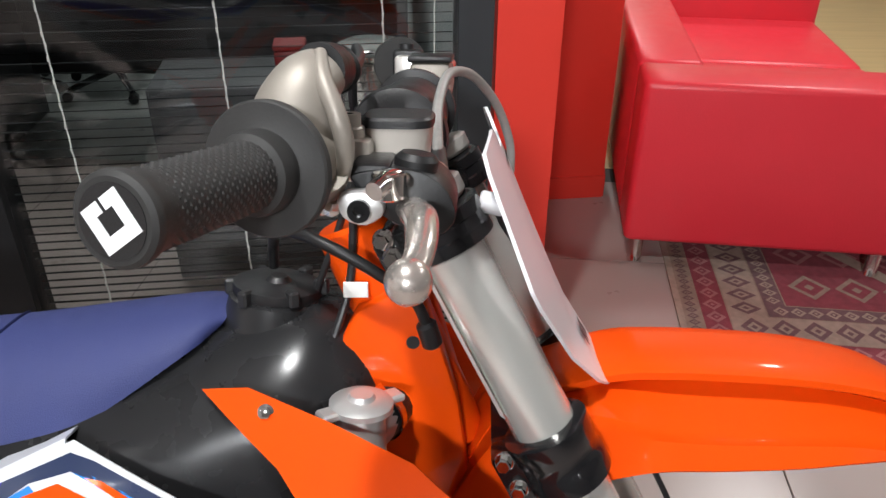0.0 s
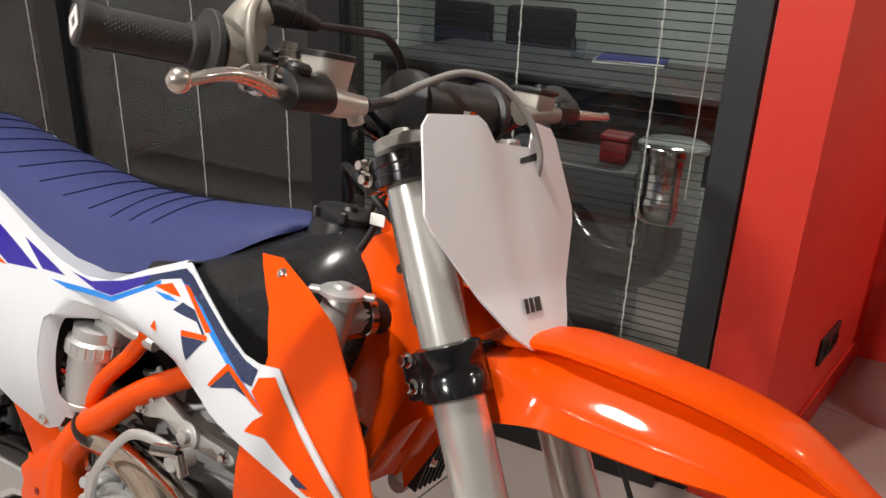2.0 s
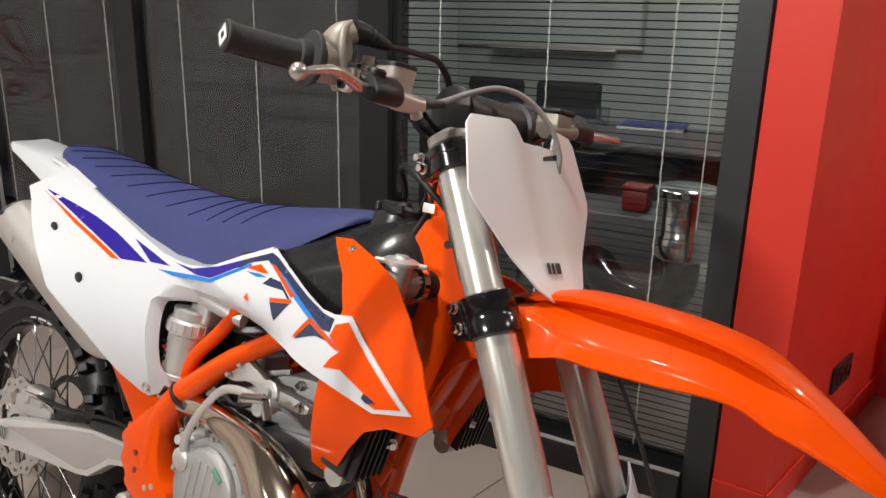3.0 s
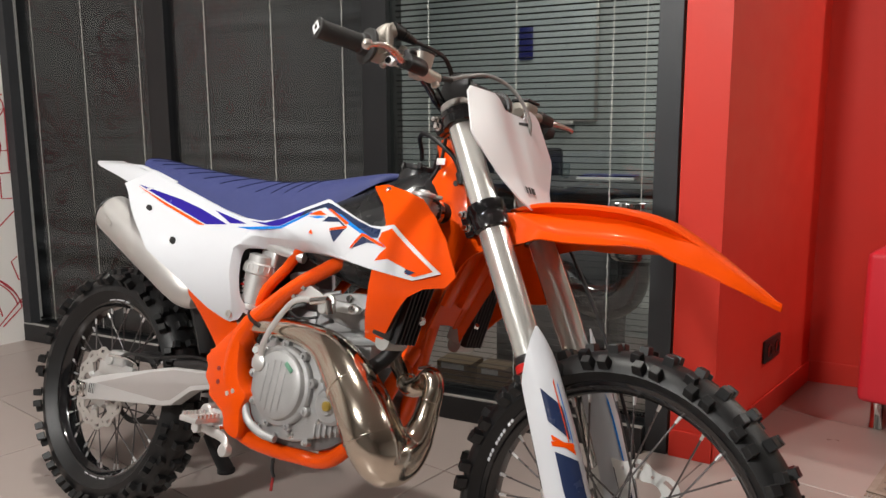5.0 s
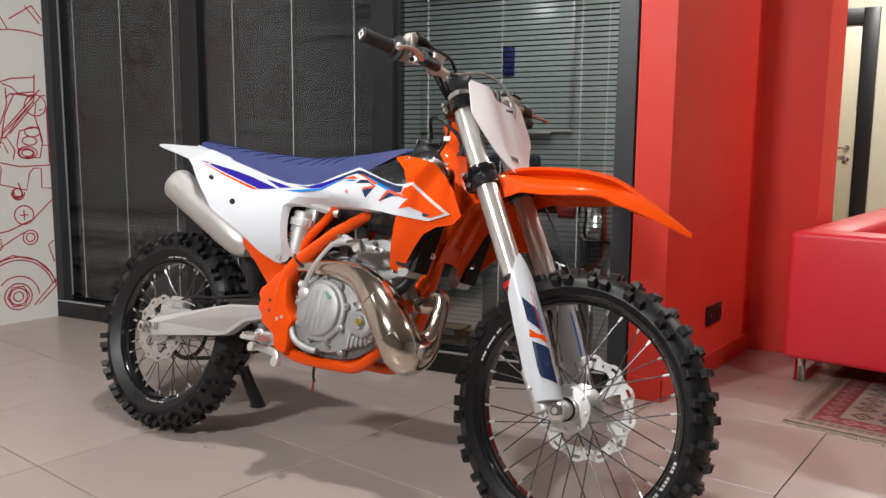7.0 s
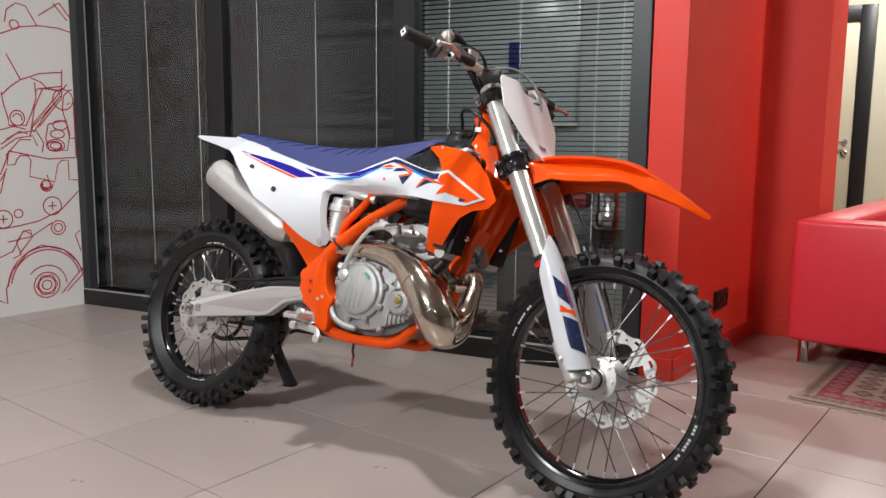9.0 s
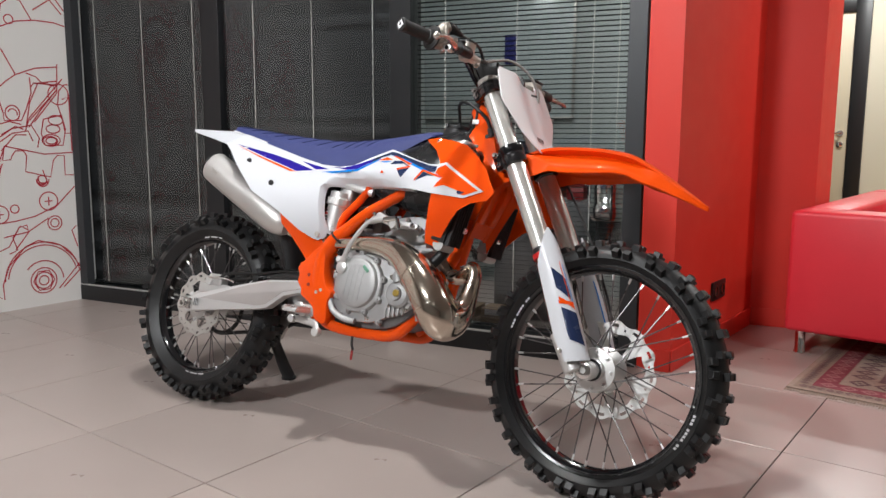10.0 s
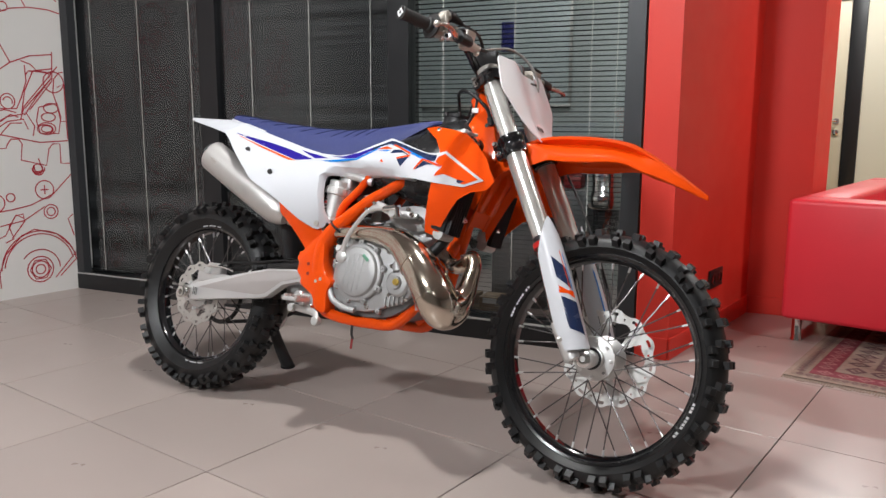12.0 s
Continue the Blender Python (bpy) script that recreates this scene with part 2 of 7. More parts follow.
def rod(a, b, r, r2=None, seg=20, bev=0.0):
    a, b = Vector(a), Vector(b)
    r2 = r if r2 is None else r2
    n = (b - a).length
    prof = [(r, 0), (r2, n)] if not bev else [(r - bev, 0), (r, bev), (r2, n - bev), (r2 - bev, n)]
    return lathe(prof, seg=seg, at=a, way=b - a)


def smooth_line(pts, n=8):
    """Catmull-Rom through rows of numbers."""
    P = [np.array(p, float) for p in pts]
    P = [2 * P[0] - P[1]] + P + [2 * P[-1] - P[-2]]
    out = []
    for i in range(1, len(P) - 2):
        for k in range(n):
            t = k / n
            a, b, c, d = P[i - 1], P[i], P[i + 1], P[i + 2]
            out.append(0.5 * (2 * b + (c - a) * t + (2 * a - 5 * b + 4 * c - d) * t * t + (3 * b - a - 3 * c + d) * t ** 3))
    out.append(P[-2])
    return out


def sweep(pts, r=None, n=8, seg=16, flat=1.0, up=(0, 1, 0), smooth=True):
    """A tube along points (x, y, z[, radius]); flat squeezes the section along up."""
    rows = [tuple(p) + ((r,) if len(p) == 3 else ()) for p in pts]
    line = smooth_line(rows, n) if smooth else [np.array(p, float) for p in rows]
    bm = bmesh.new()
    rings, side = [], None
    for i, p in enumerate(line):
        t = Vector(line[min(i + 1, len(line) - 1)][:3] - line[max(i - 1, 0)][:3]).normalized()
        if side is None:
            side = t.cross(Vector(up))
            side = side.normalized() if side.length > 1e-4 else t.orthogonal().normalized()
        side = (side - t * side.dot(t)).normalized()
        v = t.cross(side)
        c = Vector(p[:3])
        rings.append([bm.verts.new(c + float(p[3]) * (math.cos(a) * side + flat * math.sin(a) * v)) for a in (2 * math.pi * k / seg for k in range(seg))])
    for a, b in zip(rings, rings[1:]):
        for k in range(seg):
            j = (k + 1) % seg
            bm.faces.new((a[k], a[j], b[j], b[k]))
    bm.faces.new(rings[0][::-1])
    bm.faces.new(rings[-1])
    return bm


def polygon(pts, step=0.0):
    """A flat filled outline in x, z (y = 0), cut into a grid when step is given."""
    bm = bmesh.new()
    vs = [bm.verts.new((x, 0, z)) for x, z in pts]
    bm.faces.new(vs)
    bm.normal_update()
    bmesh.ops.triangulate(bm, faces=bm.faces[:], ngon_method="EAR_CLIP")
    if step:
        xs, zs = [p[0] for p in pts], [p[1] for p in pts]
        for lo, hi, no in ((min(xs), max(xs), (1, 0, 0)), (min(zs), max(zs), (0, 0, 1))):
            k = math.ceil(lo / step)
            while k * step < hi:
                bmesh.ops.bisect_plane(bm, geom=bm.verts[:] + bm.edges[:] + bm.faces[:], plane_co=(no[0] * k * step, 0, no[2] * k * step), plane_no=no)
                k += 1
        bmesh.ops.remove_doubles(bm, verts=bm.verts, dist=1e-5)
    return bm


def sheet(pts, yfun, step=0.02, off=0.0):
    bm = polygon(pts, step)
    for v in bm.verts:
        v.co.y = yfun(v.co.x, v.co.z) + off
    return bm


def plate(pts, y0, y1, bev=0.0):
    """An outline in x, z given a thickness from y0 to y1."""
    bm = polygon(pts)
    g = bmesh.ops.extrude_face_region(bm, geom=bm.faces[:])
    for v in bm.verts:
        v.co.y = y0
    for e in g["geom"]:
        if isinstance(e, bmesh.types.BMVert):
            e.co.y = y1
    bmesh.ops.dissolve_limit(bm, angle_limit=0.01, verts=bm.verts[:], edges=bm.edges[:])
    if bev:
        es = [e for e in bm.edges if len(e.link_faces) == 2 and e.calc_face_angle(0) > 0.6]
        bmesh.ops.bevel(bm, geom=es, offset=bev, segments=2, affect="EDGES", profile=0.5, clamp_overlap=True)
    return bm


def rounded(pts, n=6):
    """Closed smooth outline through the points."""
    P = list(pts)
    line = smooth_line([P[-1]] + P + [P[0], P[1]], n)
    return [tuple(p) for p in line[n:-n - 1]][: n * len(P)]


def bolt(at, way, r=0.006, h=0.007):
    """Hex-flange bolt head."""
    bm = lathe([(r * 1.35, 0), (r * 1.35, h * 0.25), (r * 1.2, h * 0.35)], seg=20, at=at, way=way)
    w = Vector(way).normalized()
    add(bm, lathe([(r, 0), (r, h * 0.9), (r * 0.86, h)], seg=6, at=Vector(at) + w * h * 0.3, way=way))
    return bm


# ---- the room ----
WALL_TURN = 7.47
CORNER = (-1.942, 0.765)
GW = pose(*CORNER, 0, 0, 0, WALL_TURN)  # glass partition: x along it, y into the office
HIGH = 2.9


def setting(name, bm, material, label, m=None, smooth=False, parent=None):
    ob = new(name, mesh_of(bm, name, material, smooth))
    if m is not None:
        ob.matrix_basis = m
    ob.parent = parent
    return tagged(ob, label, kind="structure", category=name.split("_")[0])


# floor: bed of grout, tiles last in the file
floor = setting("floor", box(-3.2, 7.0, -6.0, 2.5, -0.06, -0.006), GROUT, "taupe square floor tiles with thin dark joints")
setting("floor_office", box(-0.2, 3.4, 0.12, 3.2, -0.05, -0.004), OFFICE_FLOOR, "polished grey office floor behind the glass", GW)
setting("floor_hall", box(1.3, 7.0, 2.5, 6.5, -0.06, -0.004), WOOD, "pale wooden floor of the hall beyond the sofa")
setting("ceiling", box(-3.2, 7.0, -6.0, 6.5, HIGH, HIGH + 0.1), CEIL, "plain grey ceiling, unseen, toned to limit bounced light")

# mural wall, square to the partition
MW = pose(-1.938, 0.706, 0, 0, 0, -4.76)  # mural wall: -y runs along it, +x faces the room
setting("wall_west", box(-0.15, 0.0, -6.9, 0.25, 0, HIGH), WHITE_WALL, "white wall with a red line drawing of machine parts", MW)
# unseen walls added to close the room; their grey tempers bounce and reflections
setting("wall_south", box(-3.4, 7.2, -6.15, -6.0, 0, HIGH), SHADE_WALL, "plain grey wall closing the showroom, unseen, toned for bounced light")
setting("wall_east", box(7.0, 7.15, -6.0, 6.5, 0, HIGH), SHADE_WALL, "plain grey wall closing the showroom, unseen, toned for bounced light")
setting("wall_hall", box(1.0, 7.0, 6.3, 6.45, 0, HIGH), HALL_WALL, "cream wall of the hall with a door in it")

# red column and the red wall set back behind it
COL = [(1.204, 1.158), (1.338, 1.163), (1.432, 2.205), (1.695, 2.241), (1.728, 2.50), (1.23, 2.50)]


def prism(pts, z0, z1):
    bm = bmesh.new()
    f = bm.faces.new([bm.verts.new((x, y, z0)) for x, y in pts])
    g = bmesh.ops.extrude_face_region(bm, geom=[f])
    for v in g["geom"]:
        if isinstance(v, bmesh.types.BMVert):
            v.co.z = z1
    return bm


col = setting("wall_red", prism(COL, 0, HIGH), RED_WALL, "red painted column and wall with a low plinth")
for (xa, ya), (xb, yb) in zip(COL[:4], COL[1:5]):
    d = Vector((xb - xa, yb - ya, 0))
    L = d.length
    ang = math.degrees(math.atan2(d.y, d.x))
    bm = box(0, L, -0.008, -0.001, 0, 0.09, 0.002)
    setting("baseboard", bm, RED_WALL, "red skirting board along the red wall", pose(xa, ya, 0, 0, 0, ang))

# socket on the column's side
sx, sy = 1.338 + 0.094 * (1.69 - 1.163) / 1.042, 1.69
socket = thing("wall_socket", "black double power socket set in the red column", "socket", pose(sx + 0.001, sy, 0.260, 0, 0, 84.8))
part("plate", box(-0.085, 0.085, -0.010, 0.0, -0.042, 0.042, 0.004), SOCKET, socket)
for k in (-0.042, 0.042):
    b = lathe([(0.024, 0), (0.024, 0.003), (0.02, 0.003), (0.02, -0.004)], seg=24, at=(k, -0.0102, 0), way=(0, -1, 0))
    part("outlet", b, BLACK_ANO, socket)

# ---- glass partition ----
PANES = [(-0.03, 0.927), (1.04, 2.02), (2.125, 3.09)]
MULLIONS = [(0.927, 1.04), (2.02, 2.125), (3.09, 3.163)]
setting("trim_post", box(-0.09, 0.05, -0.0575, -0.004, 0.0872, HIGH, 0.002), SLAT_DARK, "dark window post in the corner of the mural wall", GW)
for n, (u0, u1) in enumerate(MULLIONS, 1):
    setting("trim_mullion", box(u0, u1, -0.025, 0.06, 0, HIGH, 0.002), FRAME_DARK if n < 3 else FRAME_GREY, "dark anthracite window mullion", GW)
for n, (u0, u1) in enumerate(PANES, 1):
    w = thing("window_%d" % n, "floor-length office window with a horizontal blind behind it", "window", GW, kind="structure")
    part("window_sill", box(u0, u1, -0.06, 0.055, 0, 0.086, 0.002), FRAME_DARK, w, smooth=False)
    part("sill_trim", box(u0, u1, -0.058, -0.046, 0.0862, 0.093, 0.001), TRIM_LIGHT, w, "thin bright metal trim", smooth=False)
    part("window_frame", box(u0, u1, -0.02, 0.055, HIGH - 0.08, HIGH), FRAME_DARK, w, smooth=False)
    g = part("pane", box(u0, u1, 0.0, 0.006, 0.087, HIGH - 0.081), PANE, w, "clear glass pane", smooth=False)
    g.visible_shadow = False

# blinds: closed dark slats in the first two windows, open ones in the third
CORDS = {1: (0.135, 0.482, 0.835), 2: (1.224, 1.57, 1.906), 3: (2.275, 2.609, 2.94)}
STEP = 0.0205


def slat_mesh(name, length, width, material, bow):
    bm = bmesh.new()
    k = 5
    top = []
    for i in range(k):
        a = i / (k - 1) - 0.5
        z = bow * (1 - 4 * a * a)
        top.append([bm.verts.new((x, a * width, z)) for x in (0, length)])
    for p, q in zip(top, top[1:]):
        bm.faces.new((p[0], p[1], q[1], q[0]))
    bmesh.ops.solidify(bm, geom=bm.faces[:], thickness=0.0006)
    return mesh_of(bm, name, material)


for n, (u0, u1) in enumerate(PANES, 1):
    closed = n < 3
    b = thing("window_blind", "closed dark grey horizontal slat blind with pale cords" if closed else "open dark grey horizontal slat blind with pale cords", "blind", GW, group="window blinds")
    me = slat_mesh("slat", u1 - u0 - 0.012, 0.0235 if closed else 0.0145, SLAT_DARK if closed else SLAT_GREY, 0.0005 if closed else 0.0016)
    z = 0.115
    while z < HIGH - 0.12:
        shared("slat", me, b, pose(u0 + 0.006, 0.034, z, 86 if closed else -14, 0, 0))
        z += STEP
    part("head_rail", box(u0 + 0.004, u1 - 0.004, 0.02, 0.05, HIGH - 0.12, HIGH - 0.083, 0.003), SLAT_GREY, b)
    part("bottom_rail", box(u0 + 0.006, u1 - 0.006, 0.024, 0.044, 0.094, 0.106, 0.002), SLAT_GREY, b)
    for c in CORDS[n]:
        bm = box(c - 0.0014, c + 0.0014, 0.0200, 0.0208, 0.10, HIGH - 0.12)
        for i in range(110):
            zz = 0.105 + i * 0.0243 + 0.002 * math.sin(i * 1.7 + c * 9)
            s = 0.0012 * (1 if i % 2 else -1)
            add(bm, box(c + s - 0.0016, c + s + 0.0016, 0.0185, 0.0205, zz, zz + 0.011))
        part("ladder_cord", bm, STRING, b, "pale twisted ladder cord", smooth=False)
    if n == 3:
        part("tilt_wand", rod((3.045, 0.016, 0.75), (3.05, 0.016, HIGH - 0.13), 0.0016, seg=8), STRING, b, "clear plastic tilt wand")

# unseen sheet added behind the closed blinds so no office light leaks through
setting("wall_office_side", box(-0.1, 2.1, 0.10, 0.13, 0, HIGH), FRAME_DARK, "dark sheet added behind the closed blinds to stop light", GW)

# ---- office behind the third window ----
setting("wall_office_back", box(-0.3, 3.25, 3.2, 3.32, 0, HIGH), OFFICE_WALL, "grey-green office wall", GW)
setting("wall_office_left", box(0.5, 0.6, 0.14, 3.2, 0, HIGH), OFFICE_WALL, "grey-green office wall", GW)
setting("wall_office_right", box(3.17, 3.25, 0.2, 3.2, 0, HIGH), OFFICE_WALL, "grey-green office wall", GW)
setting("ceiling_office", box(0.6, 3.17, 0.14, 3.2, 2.70, 2.72), CEIL, "office ceiling", GW)


def ceiling_light(x, y, z, watts, m=None, radius=0.11):
    base = (m or Matrix()) @ pose(x, y, z)
    t = thing("ceiling_light", "unseen round recessed ceiling downlight with a white rim", "lamp", base, group="ceiling lights")
    part("rim", lathe([(radius, -0.012), (radius + 0.025, -0.012), (radius + 0.025, 0), (radius, 0)], seg=32, closed=True, way=(0, 0, 1)), CAPGREY, t)
    part("diffuser", lathe([(radius, -0.008), (radius, -0.002)], seg=32, way=(0, 0, 1)), glow("lamp_diffuser", (1, 0.97, 0.92), 6.0), t)
    d = bpy.data.lights.new("downlight", "AREA")
    d.shape, d.size, d.energy, d.color = "DISK", radius * 2, watts, (1, 0.97, 0.92)
    lo = new("downlight", d)
    p = base.translation
    lo.matrix_world = look((p.x, p.y, p.z - 0.016), (p.x, p.y, p.z - 1))
    return t


# unseen downlights added to brighten the office
for x, y in ((2.3, 1.0), (1.6, 1.9), (2.7, 2.4)):
    ceiling_light(x, y, 2.69, OFFICE_W, GW)

# desk with things on it
desk = thing("office_desk", "long dark office desk seen through the window", "desk", GW @ pose(2.25, 1.72, 0, 0, 0, -4))
part("desktop", box(-0.9, 0.9, -0.38, 0.38, 0.72, 0.75, 0.004), DESK, desk)
part("front_panel", box(-0.86, 0.86, 0.30, 0.32, 0.2, 0.72, 0.002), DESK, desk)
for s in (-0.87, 0.83):
    part("side_panel", box(s, s + 0.04, -0.36, 0.36, 0, 0.72, 0.002), DESK, desk)


def office_chair(m):
    c = thing("office_chair", "dark upholstered office chair behind the desk", "chair", m, group="office chairs")
    part("seat", box(-0.25, 0.25, -0.24, 0.24, 0.44, 0.52, 0.03, 3), DARK_FABRIC, c)
    part("backrest", box(-0.205, 0.205, 0.2, 0.27, 0.56, 0.90, 0.034, 4), DARK_FABRIC, c)
    part("post", rod((0, 0, 0.1), (0, 0, 0.44), 0.03), BLACK_ANO, c)
    part("back_stem", box(-0.03, 0.03, 0.24, 0.27, 0.46, 0.65, 0.005), BLACK_ANO, c)
    for k in range(5):
        a = 2 * math.pi * k / 5
        part("leg", rod((0, 0, 0.1), (0.28 * math.cos(a), 0.28 * math.sin(a), 0.05), 0.02, 0.014), BLACK_ANO, c)
        part("castor", lathe([(0.025, -0.02), (0.025, 0.02)], at=(0.28 * math.cos(a), 0.28 * math.sin(a), 0.025), seg=14), BLACK_PL, c)
    return c


office_chair(GW @ pose(1.70, 2.46, 0, 0, 0, 8))
office_chair(GW @ pose(1.16, 2.42, 0, 0, 0, -6))

board = thing("whiteboard", "pale whiteboard in a thin frame on the office wall", "board", GW @ pose(1.2, 3.19, 1.60))
part("panel", box(-0.75, 0.75, -0.015, -0.004, -0.5, 0.55, 0.002), BOARD, board)
for x0, x1, z0, z1 in ((-0.77, 0.77, 0.55, 0.57), (-0.77, 0.77, -0.52, -0.5), (-0.77, -0.75, -0.5, 0.55), (0.75, 0.77, -0.5, 0.55)):
    part("frame", box(x0, x1, -0.02, -0.003, z0, z1, 0.002), CAPGREY, board)
part("tray", box(-0.3, 0.6, -0.07, -0.003, -0.545, -0.522, 0.003), CAPGREY, board)
sign = thing("wall_sign", "small dark blue sign on the office wall", "sign", GW @ pose(1.42, 3.165, 1.66))
part("panel", box(-0.055, 0.055, -0.012, 0.0, -0.12, 0.12, 0.004), BLUE_TAG, sign)
cup = thing("glass_cup", "clear drinking glass on the desk", "cup", GW @ pose(2.15, 1.92, 0.7505))
part("body", lathe([(0.03, 0), (0.036, 0.09), (0.034, 0.09), (0.028, 0.004)], seg=24, way=(0, 0, 1)), GLASS, cup)
papers = thing("paper_stack", "stack of papers and folders on the desk", "papers", GW @ pose(2.40, 1.95, 0.7505, 0, 0, 8))
part("sheets", box(-0.16, 0.16, -0.11, 0.11, 0, 0.014, 0.002), PAPER, papers)
part("folder", box(-0.15, 0.17, -0.1, 0.12, 0.0145, 0.02, 0.002), BLUE_TAG, papers)

# dust extractor standing inside the window
pot = thing("steel_canister", "polished steel cylinder with a curved outlet pipe", "canister", GW @ pose(2.93, 0.42, 0))
part("body", lathe([(0.0885, 0.56), (0.095, 0.57), (0.095, 0.63), (0.088, 0.64), (0.088, 0.75), (0.098, 0.76), (0.098, 0.775), (0.09, 0.78)], seg=40, way=(0, 0, 1)), CHROME, pot)
part("elbow", sweep([(0, 0, 0.57, 0.06), (0, 0, 0.47, 0.06), (-0.04, 0, 0.40, 0.062), (-0.12, 0.02, 0.37, 0.066), (-0.22, 0.07, 0.38, 0.068), (-0.30, 0.14, 0.42, 0.07), (-0.36, 0.24, 0.46, 0.07)]), BLACK_ANO, pot)
redbox = thing("red_toolbox", "small red metal box behind the glass", "box", GW @ pose(2.70, 0.70, 0.57))
part("body", box(-0.045, 0.045, -0.04, 0.04, 0.055, 0.125, 0.008), DARK_RED, redbox)
part("lid", box(-0.048, 0.048, -0.043, 0.043, 0.1255, 0.145, 0.008), DARK_RED, redbox)
cart = thing("small_cabinet", "dark low cabinet behind the glass", "cabinet", GW @ pose(2.58, 0.72, 0))
part("body", box(-0.28, 0.22, -0.14, 0.15, 0.0, 0.624, 0.008), DESK, cart)
for i, (dx, w, zt) in enumerate(((2.30, 0.16, 0.05), (2.30, 0.15, 0.09), (2.46, 0.13, 0.05), (2.46, 0.12, 0.085))):
    bx = thing("cardboard_box", "small brown parcel box with a pale label", "box", GW @ pose(dx, 0.22, 0 if i % 2 == 0 else (0.0905 if i == 1 else 0.0905)), group="parcels")
    part("carton", box(-w / 2, w / 2, -0.06, 0.06, 0.0, 0.09 if i % 2 == 0 else 0.05, 0.003), CARD, bx)
    part("label", box(-w / 2 + 0.02, w / 2 - 0.03, -0.0615, -0.0602, 0.02, 0.045), PAPER, bx)

# door in the hall
door = thing("door_1", "cream door in a dark frame, closed", "door", pose(1.42, 6.3, 0), kind="structure")
part("leaf", box(-0.86, 0.0, -0.045, -0.005, 0.01, 2.06, 0.003), DOOR_CREAM, door)
part("door_frame", box(0.002, 0.13, -0.07, -0.001, 0, 2.2, 0.004), DOOR_FRAME, door)
part("door_frame", box(-0.99, -0.862, -0.07, -0.001, 0, 2.2, 0.004), DOOR_FRAME, door)
part("door_frame", box(-0.862, 0.002, -0.07, -0.001, 2.063, 2.2, 0.004), DOOR_FRAME, door)
part("door_handle", add(sweep([(-0.06, -0.045, 0.975, 0.01), (-0.06, -0.09, 0.975, 0.01), (-0.16, -0.095, 0.975, 0.01)], n=4, smooth=False), lathe([(0.027, 0), (0.027, 0.008)], at=(-0.06, -0.046, 0.975), way=(0, -1, 0))), CHROME, door, "polished metal handle")
part("lock", lathe([(0.027, 0), (0.027, 0.012), (0.018, 0.016)], at=(-0.06, -0.046, 0.87), way=(0, -1, 0)), CHROME, door)

# ---- sofa ----
SF = pose(1.668, 1.722, 0, 0, 0, -6.5)
sofa = thing("leather_sofa", "red leather club sofa on short chrome legs", "sofa", SF)
part("armrest", box(0, 0.95, 0, 0.2, 0.105, 0.632, 0.022, 3), RED_LEATHER, sofa)
part("backrest", box(0.0, 0.2, 0.202, 1.58, 0.105, 0.632, 0.022, 3), RED_LEATHER, sofa)
part("armrest", box(0.0, 0.95, 1.582, 1.78, 0.105, 0.632, 0.022, 3), RED_LEATHER, sofa)
part("seat_base", box(0.202, 0.93, 0.202, 1.58, 0.105, 0.27, 0.012), RED_LEATHER, sofa)
part("seat_cushion", box(0.202, 0.94, 0.203, 0.89, 0.272, 0.43, 0.03, 3), RED_LEATHER, sofa)
part("seat_cushion", box(0.202, 0.94, 0.893, 1.578, 0.272, 0.43, 0.03, 3), RED_LEATHER, sofa)
for x, y in ((0.055, 0.07), (0.80, 0.07), (0.055, 1.7), (0.80, 1.7)):
    part("leg", lathe([(0.026, 0), (0.026, 0.006), (0.021, 0.014), (0.021, 0.104)], seg=24, at=(x, y, 0), way=(0, 0, 1)), CHROME, sofa, "short chrome leg")

# ---- rug ----
RUG = pose(1.768, 1.215, 0, 0, 0, -6.0)
RL, RW = 2.3, 1.7


def rug_colour(name, c):
    return mat(name, c, 0.95, vary=0.35, scale=45, bump=0.6, bump_scale=600)


RUG_CREAM, RUG_MAROON, RUG_DARK, RUG_SAND, RUG_PINK = (rug_colour("rug_" + n, c) for n, c in (("cream", (0.33, 0.255, 0.205)), ("maroon", (0.22, 0.045, 0.06)), ("dark", (0.15, 0.085, 0.09)), ("sand", (0.27, 0.2, 0.155)), ("pink", (0.33, 0.14, 0.14))))
rug = thing("patterned_rug", "worn oriental rug in maroon and cream with a fringe", "rug", RUG)
part("weave", box(0, RL, 0, RW, 0, 0.006), RUG_SAND, rug, smooth=False)
fr = bmesh.new()
rnd = random.Random(4)
for i in range(230):
    x = i * RL / 230
    add(fr, box(x, x + 0.006, -0.02 - rnd.random() * 0.02, 0.0, 0.0, 0.003))
tagged(part("fringe", fr, RUG_CREAM, rug, "cream fringe", smooth=False), kind="stuff")


def ring(x0, x1, y0, y1, w, z):
    bm = box(x0, x1, y0, y0 + w, 0.003, z)
    add(bm, box(x0, x1, y1 - w, y1, 0.003, z))
    add(bm, box(x0, x0 + w, y0 + w, y1 - w, 0.003, z))
    add(bm, box(x1 - w, x1, y0 + w, y1 - w, 0.003, z))
    return bm


part("border", ring(0.0, RL, 0.0, RW, 0.02, 0.0068), RUG_CREAM, rug, smooth=False)
part("border", ring(0.02, RL - 0.02, 0.02, RW - 0.02, 0.05, 0.0066), RUG_SAND, rug, smooth=False)
part("border", ring(0.075, RL - 0.075, 0.075, RW - 0.075, 0.075, 0.0068), RUG_MAROON, rug, smooth=False)
part("border", ring(0.155, RL - 0.155, 0.155, RW - 0.155, 0.11, 0.0066), RUG_CREAM, rug, smooth=False)
part("border", ring(0.27, RL - 0.27, 0.27, RW - 0.27, 0.06, 0.0068), RUG_DARK, rug, smooth=False)
